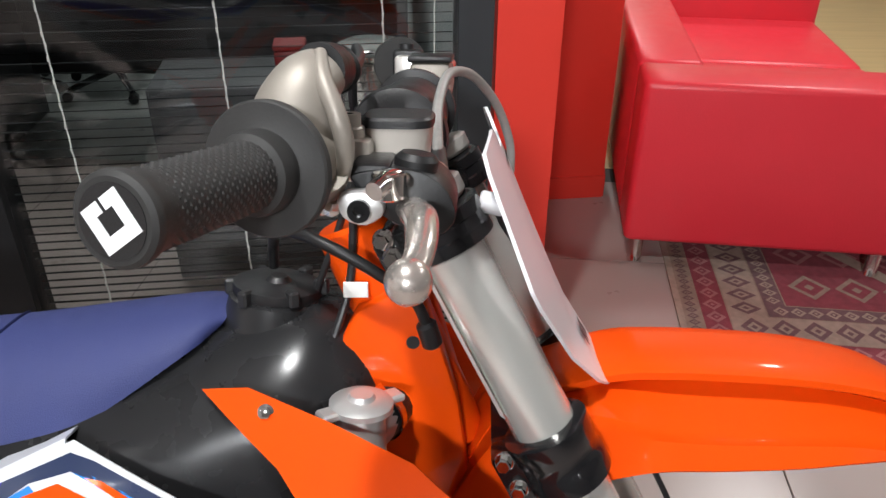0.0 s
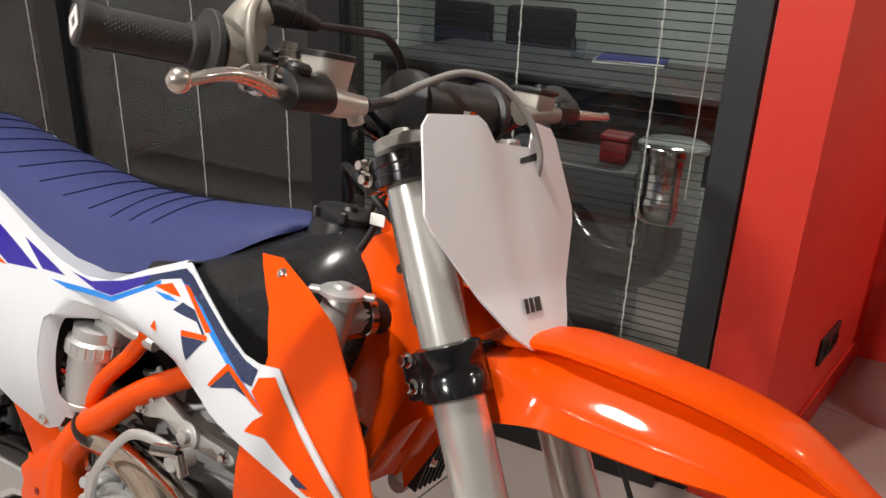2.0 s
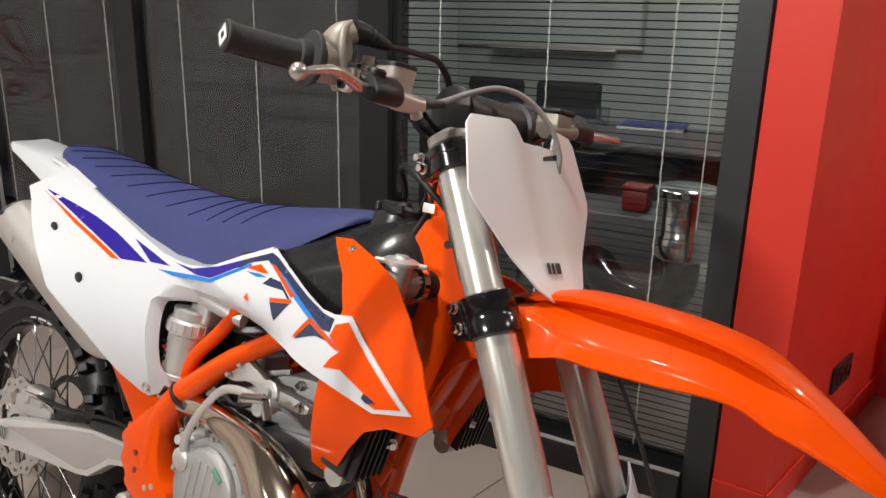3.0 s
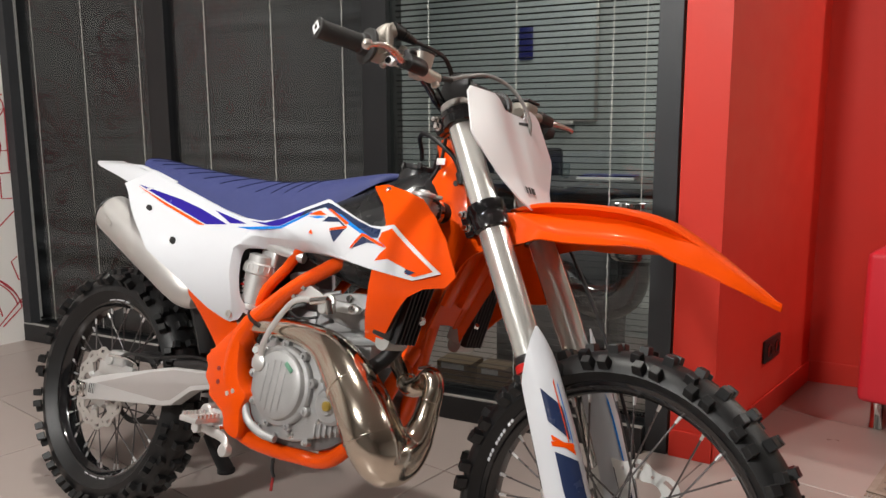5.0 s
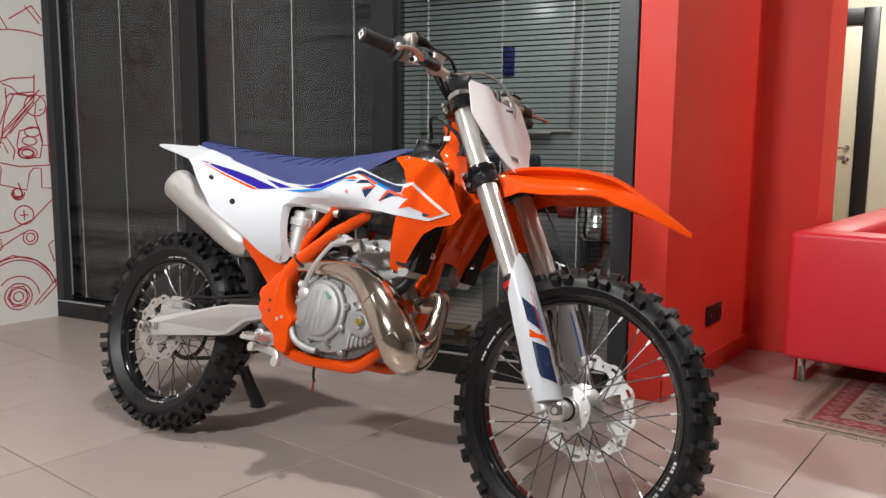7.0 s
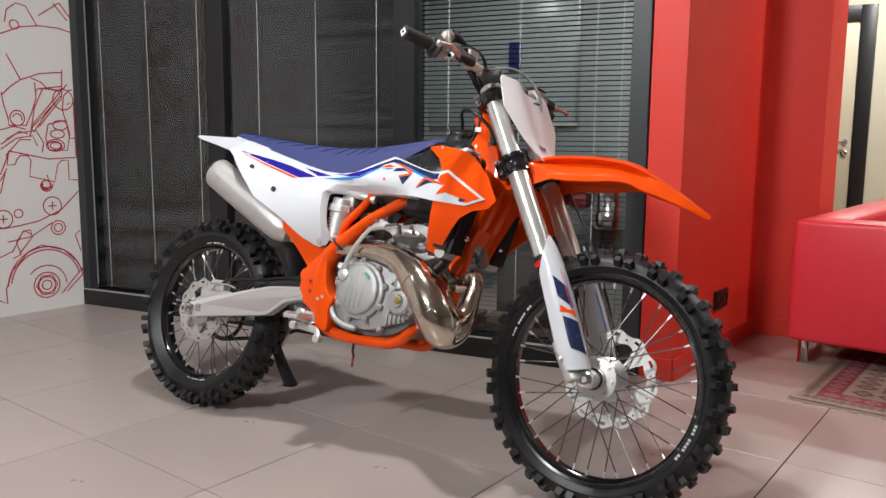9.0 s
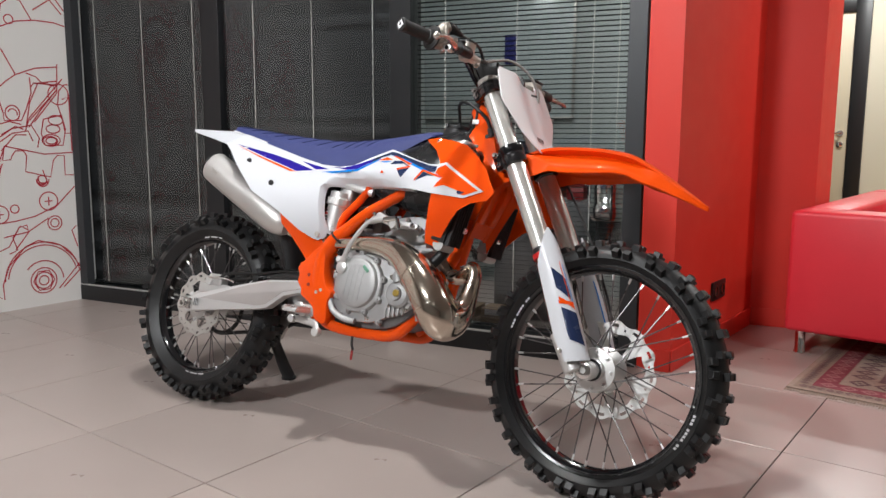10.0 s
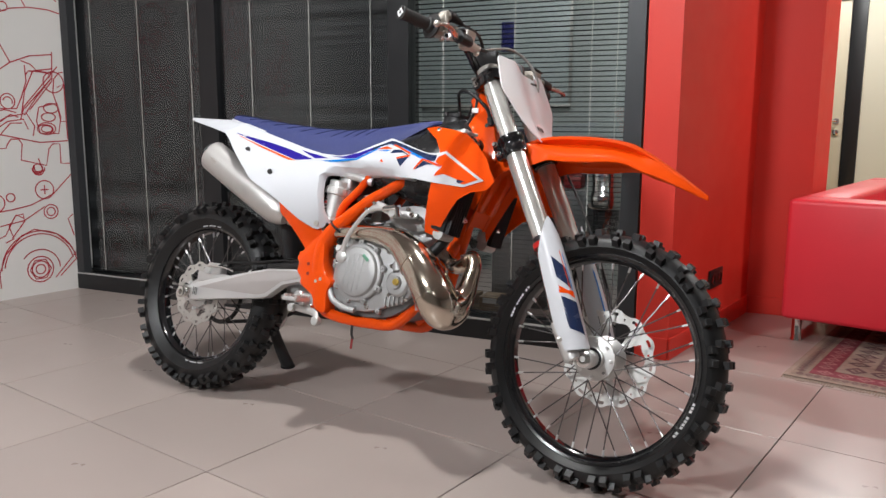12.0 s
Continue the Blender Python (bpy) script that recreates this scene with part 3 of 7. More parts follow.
part("field", box(0.335, RL - 0.335, 0.335, RW - 0.335, 0.003, 0.0068), RUG_MAROON, rug, smooth=False)


def lozenges(name, x0, x1, y0, y1, n_along, material, z=0.0076, horizontal=True, inner=0.55):
    bm = bmesh.new()
    for i in range(n_along):
        if horizontal:
            cx, cy, rx, ry = x0 + (i + 0.5) * (x1 - x0) / n_along, (y0 + y1) / 2, (x1 - x0) / n_along * 0.46, (y1 - y0) * 0.46
        else:
            cx, cy, rx, ry = (x0 + x1) / 2, y0 + (i + 0.5) * (y1 - y0) / n_along, (x1 - x0) * 0.46, (y1 - y0) / n_along * 0.46
        o = [bm.verts.new((cx + rx * a, cy + ry * b, z)) for a, b in ((1, 0), (0, 1), (-1, 0), (0, -1))]
        p = [bm.verts.new((cx + inner * rx * a, cy + inner * ry * b, z)) for a, b in ((1, 0), (0, 1), (-1, 0), (0, -1))]
        for k in range(4):
            j = (k + 1) % 4
            bm.faces.new((o[k], o[j], p[j], p[k]))
        q = [bm.verts.new((cx + 0.25 * rx * a, cy + 0.25 * ry * b, z)) for a, b in ((1, 0), (0, 1), (-1, 0), (0, -1))]
        bm.faces.new(q)
    tagged(part(name, bm, material, rug, smooth=False), kind="stuff")


for (a, b, mt, n1, n2) in ((0.025, 0.065, RUG_DARK, 70, 50), (0.08, 0.145, RUG_PINK, 30, 22), (0.16, 0.26, RUG_DARK, 22, 16), (0.275, 0.325, RUG_CREAM, 34, 24)):
    lozenges("motif", a + 0.01, RL - a - 0.01, a, b, n1, mt)
    lozenges("motif", a, b, b + 0.01, RW - b - 0.01, n2, mt, horizontal=False)
    lozenges("motif", RL - b, RL - a, b + 0.01, RW - b - 0.01, n2, mt, horizontal=False)
lozenges("motif", 0.36, RL - 0.36, 0.36, RW - 0.36, 2, RUG_CREAM, inner=0.82)
for k in range(5):
    y0 = 0.37 + k * 0.2
    lozenges("motif", 0.36, RL - 0.36, y0, y0 + 0.15, 11, RUG_PINK if k % 2 else RUG_SAND, z=0.0072, inner=0.7)

# ---- ceiling lights of the showroom, with added fill ----
# first is placed by the floor shadows; the other five are unseen fill lamps
for x, y, watts in ((0.75, -0.35, TOP_W), (-1.2, -1.8, FILL_W * 0.3), (3.0, -4.0, FILL_W * 0.3), (3.4, 1.0, FILL_W * 1.5), (3.0, 2.9, FILL_W * 4), (1.74, 5.2, FILL_W * 4.5)):
    ceiling_light(x, y, HIGH, watts, radius=0.07)
spot = thing("ceiling_light", "bright rectangular ceiling light panel", "lamp", pose(0.6, -3.3, HIGH), group="ceiling lights")
part("rim", box(-0.62, 0.62, -0.17, 0.17, -0.03, -0.001, 0.004), CAPGREY, spot)
part("diffuser", box(-0.6, 0.6, -0.15, 0.15, -0.034, -0.0305), glow("panel_diffuser", (1, 0.98, 0.95), 8.0), spot)
area_lamp("panel_light", (0.6, -3.3, HIGH - 0.05), (0.9, -0.6, 0.4), KEY_W, 0.3, 0.16)


# ---- the motorcycle: x ahead, y to its left, z up, origin under the rear axle ----
bike = thing("motocross_motorcycle", "orange, white and blue motocross motorcycle leaning on a side stand", "motorcycle", pose(0.002, -0.0998, 0, -14.87, 0, 0.70) @ Matrix.Translation((-0.003, 0, 0)) @ Matrix.Diagonal((1, 1, 1.006, 1)))
STEER = -3.5
RAKE = 26.1
WB, R_REAR, R_FRONT = 1.490, 0.340, 0.343
axis = Vector((-math.sin(radians(RAKE)), 0, math.cos(radians(RAKE))))
foot = Vector((WB + 0.106, 0, 0))
FS = Matrix.Translation(foot) @ Matrix.Rotation(radians(STEER), 4, axis) @ Matrix.Translation(-foot)  # turned front end


# tyres
def tyre_parts(R, half, rim_r, rows, rim):
    """Carcass about the y axis, centred, and its knobs as shared pieces."""
    car = R - 0.015
    prof = []
    for i in range(17):
        a = math.pi * (i / 16)
        w = half * 0.93 * math.cos(a)
        h = math.sin(a) ** 0.8
        prof.append((rim_r + 0.004 + (car - rim_r - 0.004) * h, w if i not in (0, 16) else w * 0.62))
    prof += [(rim_r - 0.004, -half * 0.5), (rim_r - 0.004, half * 0.5)]
    bm = lathe(prof, seg=96, closed=True)
    part("tyre", bm, RUBBER, rim, "knobbly black off-road tyre")
    stock = {}

    def knob(ang, y, tilt, lx, ly, h, twist=0.0):
        if (lx, ly) not in stock:
            k = box(-lx / 2, lx / 2, -ly / 2, ly / 2, -0.006, h)
            for v in k.verts:
                if v.co.z > 0:
                    v.co.x *= 0.86
                    v.co.y *= 0.86
            bmesh.ops.bevel(k, geom=[e for e in k.edges if all(v.co.z > 0 for v in e.verts)], offset=0.0012, segments=1, affect="EDGES")
            stock[(lx, ly)] = mesh_of(k, "knob", RUBBER)
        r = car - 0.004 - abs(y) ** 2 / half * 0.42
        mm = Matrix.Rotation(ang, 4, "Y") @ Matrix.Translation((0, y, r)) @ Matrix.Rotation(tilt, 4, "X") @ Matrix.Rotation(twist, 4, "Z")
        shared("knob", stock[(lx, ly)], rim, mm)

    pitch = 2 * math.pi / rows
    for i in range(rows):
        a = i * pitch
        if i % 2 == 0:
            for s in (-1, 1):
                knob(a, s * half * 0.27, -s * 0.15, 0.021, half * 0.42, 0.0175)
        else:
            knob(a, 0, 0, 0.019, half * 0.5, 0.0175)
            for s in (-1, 1):
                knob(a, s * half * 0.62, -s * 0.45, 0.021, half * 0.3, 0.0165, s * 0.2)
        for s in (-1, 1):
            knob(a + (0.25 if i % 2 else -0.1) * pitch, s * half * 0.93, -s * 0.85, 0.020, half * 0.36, 0.0145, s * 0.1)


def wheel(name, R, half, rim_r, rows, m, hub_r, disc_side, disc_r, label, letters):
    rim = part(name, lathe([(rim_r + 0.004, -0.024), (rim_r + 0.007, -0.0285), (rim_r + 0.001, -0.031), (rim_r - 0.006, -0.0285), (rim_r - 0.008, -0.022), (rim_r - 0.020, -0.012), (rim_r - 0.0215, 0), (rim_r - 0.020, 0.012), (rim_r - 0.008, 0.022), (rim_r - 0.006, 0.0285), (rim_r + 0.001, 0.031), (rim_r + 0.007, 0.0285), (rim_r + 0.004, 0.024), (rim_r - 0.012, 0.01), (rim_r - 0.012, -0.01)], seg=96, closed=True), RIM, bike, label, m=m)
    tyre_parts(R, half, rim_r, rows, rim)
    fw = 0.034
    part("hub", lathe([(0.022, -0.062), (0.03, -0.06), (0.03, -0.045), (hub_r, -0.042), (hub_r + 0.002, -fw), (hub_r - 0.006, -fw + 0.006), (hub_r * 0.62, -0.016), (hub_r * 0.6, 0.016), (hub_r - 0.006, fw - 0.006), (hub_r + 0.002, fw), (hub_r, 0.042), (0.03, 0.045), (0.03, 0.06), (0.022, 0.062)], seg=40), ALU, rim, "machined silver hub")
    for k in range(8):
        t = radians(45 * k + 10)
        part("hub_bolt", bolt(((hub_r - 0.010) * math.cos(t), -0.0425, (hub_r - 0.010) * math.sin(t)), (0, -1, 0), 0.0042, 0.005), NIPPLE, rim)
    part("hub_seal", lathe([(0.0225, -0.0632), (0.0285, -0.0632), (0.0285, -0.0605), (0.0225, -0.0605)], seg=32, closed=True), BLACK_PL, rim, "black axle seal")
    # spokes in nine groups of four, with bright nipples
    for kind in range(4):
        s = -1 if kind % 2 else 1
        lean = radians(34 if kind < 2 else -34)
        a0 = kind * radians(10)
        p0 = Vector((hub_r * 0.97 * math.sin(a0 - lean), s * (fw + 0.001), hub_r * 0.97 * math.cos(a0 - lean)))
        p1 = Vector(((rim_r - 0.021) * math.sin(a0), s * 0.007, (rim_r - 0.021) * math.cos(a0)))
        me_s = mesh_of(rod(p0, p1, 0.0018, seg=8), "spoke", CHROME_DARK)
        q = p1 + (p0 - p1).normalized() * 0.015
        me_n = mesh_of(rod(p1, q, 0.0034, 0.0028, seg=8), "nipple", NIPPLE)
        for g in range(9):
            mm = Matrix.Rotation(g * radians(40), 4, "Y")
            shared("spoke", me_s, rim, mm)
            shared("nipple", me_n, rim, mm)
    # wave brake disc: braking band with slots right through it, on six arms
    y = disc_side * 0.054
    N, M = 240, 8
    rings = []
    bm = bmesh.new()
    for k in range(N):
        t = 2 * math.pi * k / N
        wave = math.sin(t * 12)
        outer = disc_r * (1 + 0.034 * math.copysign(abs(wave) ** 0.7, wave))
        arm = max(0.0, min(1.0, (math.cos(t * 6 + 0.6) - 0.1) / 0.75))
        arm = arm * arm * (3 - 2 * arm)
        inner = disc_r - 0.029 - 0.003 * math.sin(t * 12 + 1.0)
        inner = inner + (0.043 - inner) * arm
        row = []
        for q in range(M + 1):
            r = inner + (outer - inner) * q / M if q < 2 else max(inner, disc_r - 0.026) + (outer - max(inner, disc_r - 0.026)) * (q - 1) / (M - 1)
            row.append(bm.verts.new((r * math.cos(t), y, r * math.sin(t))))
        rings.append(row)
    for k in range(N):
        a, b = rings[k], rings[(k + 1) % N]
        for q in range(M):
            slot = q in (4, 5) and k % 20 in (3, 4, 5, 6, 7, 8)
            hole = q in (3, 4) and k % 20 in (15, 16)
            if not (slot or hole):
                bm.faces.new((a[q], b[q], b[q + 1], a[q + 1]))
    part("brake_disc", bm, DISC if disc_side > 0 else DISC_SHADED, rim, "wave-shaped steel brake disc with slots", solid=0.003, smooth=False)
    part("disc_carrier", lathe([(0.030, y - 0.003), (0.050, y - 0.003), (0.050, y + 0.003), (0.030, y + 0.003)], seg=48, closed=True), ALU, rim)
    for k in range(6):
        t = radians(60 * k - 6)
        part("disc_bolt", bolt((0.054 * math.cos(t), y - 0.002, 0.054 * math.sin(t)), (0, -1, 0), 0.006, 0.006), NIPPLE, rim)
    # pale lettering bars on the rim wall
    for s in (-1,):
        for c in letters:
            for k in range(9):
                t = c + k * 0.035 + (0.03 if k > 2 else 0) + (0.03 if k > 6 else 0)
                b = box(-0.0034, 0.0034, -0.0006, 0.0006, -0.0036, 0.0036)
                mm = Matrix.Rotation(t, 4, "Y") @ Matrix.Translation((0, s * 0.0318, rim_r + 0.0012)) @ Matrix.Rotation(s * 0.5, 4, "X")
                bmesh.ops.transform(b, verts=b.verts, matrix=mm)
                part("rim_letter_bar", b, WHITE_DECAL, rim, smooth=False)
    return rim


CHROME_DARK = mat("steel_spoke", (0.16, 0.15, 0.15), 0.3, metal=0.9)
NIPPLE = mat("bright_spoke_nipple", (0.8, 0.8, 0.8), 0.3, metal=0.7)
SILVER_PALE = mat("pale_cast_reservoir", (0.55, 0.51, 0.46), 0.4, metal=0.35, vary=0.05, scale=20, bump=0.12, bump_scale=300)
# rear disc: same steel, darkened in colour so the key light whitens it less
DISC_SHADED = mat("shaded_steel_brake_disc", (0.6, 0.58, 0.55), 0.42, metal=0.75, vary=0.1, scale=60)
DISC = mat("steel_brake_disc", (0.82, 0.82, 0.8), 0.42, metal=0.55, vary=0.1, scale=60)

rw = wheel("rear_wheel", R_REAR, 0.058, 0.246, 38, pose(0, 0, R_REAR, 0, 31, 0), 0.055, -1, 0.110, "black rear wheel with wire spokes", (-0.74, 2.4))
wheel("front_wheel", R_FRONT + 0.002, 0.053, 0.2735, 40, FS @ pose(WB, 0, R_FRONT, 0, 12, 0), 0.057, 1, 0.130, "black front wheel with wire spokes", (1.62, 4.8))
part("sprocket", lathe([(0.098, 0.060), (0.104, 0.063), (0.098, 0.066), (0.088, 0.066), (0.088, 0.060)], seg=48, closed=True), STEEL_DARK, rw)
part("rear_axle", add(rod((0, -0.125, R_REAR), (0, 0.125, R_REAR), 0.013), lathe([(0.019, 0), (0.019, 0.012), (0.014, 0.014), (0.009, 0.014), (0.009, 0.004)], at=(0, -0.122, R_REAR), way=(0, -1, 0), seg=24)), CHROME, bike)
part("front_axle", add(rod((WB, -0.105, R_FRONT), (WB, 0.1, R_FRONT), 0.012), lathe([(0.021, 0), (0.021, 0.01), (0.015, 0.012), (0.008, 0.012), (0.008, 0.004)], at=(WB, -0.104, R_FRONT), way=(0, -1, 0), seg=24)), CHROME, bike, m=FS)


# forks along a slightly flatter line than the steering axis
FSL = 0.514
fork_dir = Vector((-FSL, 0, 1)).normalized()


def fork_at(z, y):
    return Vector((1.148 + (1.003 - z) * FSL, y, z))


for s, y in ((-1, -0.106), (1, 0.084)):
    leg = part("fork_tube", lathe([(0.0275, 0), (0.0275, 0.05), (0.0285, 0.06), (0.0285, 0.26), (0.027, 0.30), (0.0265, 0.5)], seg=40, at=fork_at(0.64, y), way=fork_dir), FORK, bike, "grey anodised upper fork tube", m=FS)
    if s < 0:
        lb = bmesh.new()
        e1, e2 = Vector((0, -1, 0)), fork_dir.cross(Vector((0, -1, 0))).normalized()
        rows_l = []
        for i in range(2):
            c = fork_at(0.935 if i == 0 else 1.055, y)
            rows_l.append([lb.verts.new(c + 0.0289 * (math.cos(t) * e1 + math.sin(t) * e2)) for t in (radians(-52 - 6 * k) for k in range(5))])
        for k in range(4):
            lb.faces.new((rows_l[0][k], rows_l[0][k + 1], rows_l[1][k + 1], rows_l[1][k]))
        part("tube_label", lb, PAPER, leg, "pale printed strip along the tube")
    part("fork_cap", lathe([(0.0285, 0), (0.031, 0.003), (0.031, 0.014), (0.028, 0.016), (0.024, 0.017), (0.011, 0.017), (0.011, 0.024), (0.009, 0.025)], seg=40, at=fork_at(1.095, y), way=fork_dir), CAPGREY, leg)
    part("stanchion", rod(fork_at(0.40, y) - Vector((0.035, 0, 0)), fork_at(0.66, y), 0.0235, seg=28), CHROME, leg)
    part("dust_seal", lathe([(0.03, 0), (0.03, 0.012), (0.0285, 0.014)], at=fork_at(0.632, y), way=fork_dir, seg=32), BLACK_PL, leg)
    lug = part("axle_clamp", add(rod(fork_at(0.335, y * 0.97) - Vector((0.028, 0, 0)), fork_at(0.43, y) - Vector((0.034, 0, 0)), 0.027, 0.025, seg=28, bev=0.004), rod((WB, y * 1.0 + 0.006 * s, R_FRONT), (WB, y * 0.74, R_FRONT), 0.025, bev=0.003)), ALU, leg, "cast silver axle clamp")
    part("clamp_bolt", add(bolt(fork_at(0.33, y) + Vector((-0.03, s * 0.01, 0.0)), (-1, s, 0), 0.005), bolt(fork_at(0.36, y) + Vector((-0.034, s * 0.01, 0.0)), (-1, s, 0), 0.005)), CHROME, leg)

# triple clamps
for nm, z, h, bolts in (("lower_triple_clamp", 0.887, 0.058, (-0.008, 0.02)), ("upper_triple_clamp", 1.078, 0.036, (0.0, 0.0157))):
    bm = bmesh.new()
    for y in (-0.106, 0.084):
        add(bm, lathe([(0.031, -h / 2), (0.037, -h / 2 + 0.003), (0.037, -h * 0.16), (0.0355, -h * 0.12), (0.0355, h * 0.1), (0.037, h * 0.14), (0.037, h / 2 - 0.003), (0.031, h / 2)], seg=40, at=fork_at(z, y), way=fork_dir))
    c = fork_at(z, 0)
    bar = box(-0.055, 0.018, -0.09, 0.072, -h * 0.36, h * 0.36, 0.008)
    bmesh.ops.transform(bar, verts=bar.verts, matrix=Matrix.Translation(c) @ Matrix.Rotation(-math.atan(FSL), 4, "Y"))
    add(bm, bar)
    ear = box(-0.052, -0.02, -0.124, -0.095, -h * 0.42, h * 0.42, 0.004)
    bmesh.ops.transform(ear, verts=ear.verts, matrix=Matrix.Translation(c) @ Matrix.Rotation(-math.atan(FSL), 4, "Y"))
    add(bm, ear)
    tc = part(nm, bm, BLACK_ANO, bike, "gloss black triple clamp", m=FS)
    for dz in bolts:
        p = c + fork_dir * dz + Vector((-0.04 * fork_dir.z, -0.124, -0.04 * FSL * fork_dir.z))
        part("pinch_bolt", bolt(p, (-0.15, -1, 0.05), 0.0062, 0.009), CHROME, tc)

part("steering_head_nut", lathe([(0.022, 0), (0.022, 0.014), (0.015, 0.018)], seg=6, at=fork_at(1.095, -0.004) + Vector((-0.035, 0, 0)), way=fork_dir), CAPGREY, bike, m=FS)

# white fork guards
def guard_span(f, wrap=62):
    """Angles round the leg that the guard covers, a fraction f down its length."""
    a0 = 25 - wrap * min(1, f / 0.25)
    a1 = 32 + 88 * min(1, f / 0.28) ** 0.8
    if f > 0.8:
        a1 -= 25 * (f - 0.8) / 0.2
    return radians(a0), radians(a1)


for s, y in ((-1, -0.106), (1, 0.084)):
    bm = bmesh.new()
    rows = []
    n = 22
    for i in range(n + 1):
        f = i / n
        z = 0.69 - 0.33 * f
        c = fork_at(z, y) + Vector((0.008 - 0.030 * f ** 1.5, 0, 0))
        a_in, a_out = guard_span(f, 62 if s < 0 else 118)
        r = 0.034 + 0.006 * min(1.0, f / 0.5)
        row = []
        for k in range(13):
            a = a_in + (a_out - a_in) * k / 12
            front = math.cos(a)
            side = math.sin(a)
            row.append(bm.verts.new(c + Vector((front * r * (1.0 + 0.08 * f), s * side * r * 0.92, 0.25 * front * r))))
        rows.append(row)
    for a, b in zip(rows, rows[1:]):
        for k in range(12):
            bm.faces.new((a[k], a[k + 1], b[k + 1], b[k]))
    gd = part("fork_guard", bm, WHITE, bike, "white plastic fork guard with navy and orange decal", m=FS, solid=0.003)

    def guard_decal(f0, f1, k0, k1, slope, material):
        d = bmesh.new()
        rr = []
        for i in range(9):
            row = []
            for k in range(7):
                kk = k0 + (k1 - k0) * k / 6
                f = f0 + (f1 - f0) * i / 8 + slope * (kk - k0)
                z = 0.69 - 0.33 * f
                c = fork_at(z, y) + Vector((0.008 - 0.030 * f ** 1.5, 0, 0))
                a_in, a_out = guard_span(f)
                a = a_in + (a_out - a_in) * kk
                r = 0.034 + 0.006 * min(1.0, f / 0.5) + 0.0024
                row.append(d.verts.new(c + Vector((math.cos(a) * r * (1.0 + 0.08 * f), s * math.sin(a) * r * 0.92, 0.25 * math.cos(a) * r))))
            rr.append(row)
        for a, b in zip(rr, rr[1:]):
            for k in range(6):
                d.faces.new((a[k], a[k + 1], b[k + 1], b[k]))
        return part("decal", d, material, gd)

    guard_decal(0.40, 0.56, 0.38, 0.66, -0.35, NAVY)
    guard_decal(0.66, 0.90, 0.32, 0.66, -0.16, NAVY)
    guard_decal(0.575, 0.60, 0.34, 0.68, -0.06, ORANGE_DECAL)
    guard_decal(0.26, 0.56, 0.41, 0.43, 1.0, ORANGE_DECAL)
    guard_decal(0.605, 0.63, 0.34, 0.66, -0.25, ORANGE_DECAL)
    guard_decal(0.28, 0.56, 0.34, 0.36, 0.8, SKY)
    if s > 0:
        guard_decal(0.36, 0.70, 0.06, 0.10, 0.9, SKY)
        guard_decal(0.74, 0.94, -0.12, 0.10, 0.4, NAVY)
    if s < 0:
        part("guard_screw", bolt(fork_at(0.385, y) + Vector((-0.03, -0.043, 0.0)), (0.2, -1, 0), 0.005, 0.004), CAPGREY, gd)
part("fork_protection_ring", lathe([(0.0285, 0), (0.033, 0.001), (0.033, 0.014), (0.0285, 0.016)], seg=32, closed=True, at=fork_at(0.618, -0.106), way=fork_dir), RED, bike, "small red ring", m=FS)

# front mudguard: stations (x, top z, half width of the crown, shoulder half width, shoulder z, skirt half width, skirt z)
ST = [(1.055, 0.66, 0.036, 0.056, 0.652, 0.066, 0.625), (1.092, 0.745, 0.038, 0.063, 0.735, 0.073, 0.702), (1.13, 0.83, 0.04, 0.07, 0.82, 0.081, 0.772), (1.17, 0.893, 0.04, 0.078, 0.878, 0.086, 0.815),
      (1.23, 0.918, 0.042, 0.085, 0.895, 0.088, 0.833), (1.275, 0.928, 0.045, 0.081, 0.885, 0.091, 0.846), (1.31, 0.930, 0.046, 0.073, 0.876, 0.096, 0.855), (1.355, 0.930, 0.046, 0.069, 0.872, 0.090, 0.853), (1.425, 0.927, 0.046, 0.067, 0.872, 0.084, 0.854),
      (1.48, 0.920, 0.044, 0.063, 0.870, 0.077, 0.857), (1.52, 0.910, 0.042, 0.058, 0.862, 0.066, 0.853), (1.555, 0.893, 0.038, 0.054, 0.848, 0.06, 0.838), (1.60, 0.866, 0.034, 0.046, 0.832, 0.051, 0.825), (1.65, 0.834, 0.026, 0.036, 0.812, 0.039, 0.807), (1.695, 0.803, 0.010, 0.015, 0.793, 0.016, 0.791), (1.726, 0.782, 0.001, 0.0015, 0.781, 0.002, 0.7805)]
bm = bmesh.new()
rows = []
for st in smooth_line(ST, 4):
    x, zt, wc, ws, zs, wk, zk = st
    off = 0.012 * min(1, max(0, (x - 1.15) / 0.12)) * min(1, max(0, (1.722 - x) / 0.1))
    lip = max(0.0, min(1.0, (x - 1.17) / 0.05)) * max(0.0, min(1.0, (1.585 - x) / 0.07))
    half = [(wk, zk), (ws + 0.001, zs - 0.005), (ws, zs), (ws - 0.004, zs + 0.006), (wc + (ws - wc) * 0.35 - 0.016 * lip, zt - (zt - zs) * 0.5), (wc - 0.017 * lip, zt - 0.005 - 0.014 * lip), (wc + 0.005 * lip, zt - 0.003 - 0.005 * lip), (wc + 0.005 * lip, zt - 0.002 - 0.001 * lip), (wc - 0.003, zt), (wc * 0.5, zt + 0.003)]
    line = [(-a, b) for a, b in half] + [(0, zt + 0.003)] + [(a, b) for a, b in half[::-1]]
    rows.append([bm.verts.new((x, a + off, b)) for a, b in line])
for a, b in zip(rows, rows[1:]):
    for k in range(len(a) - 1):
        bm.faces.new((a[k], a[k + 1], b[k + 1], b[k]))
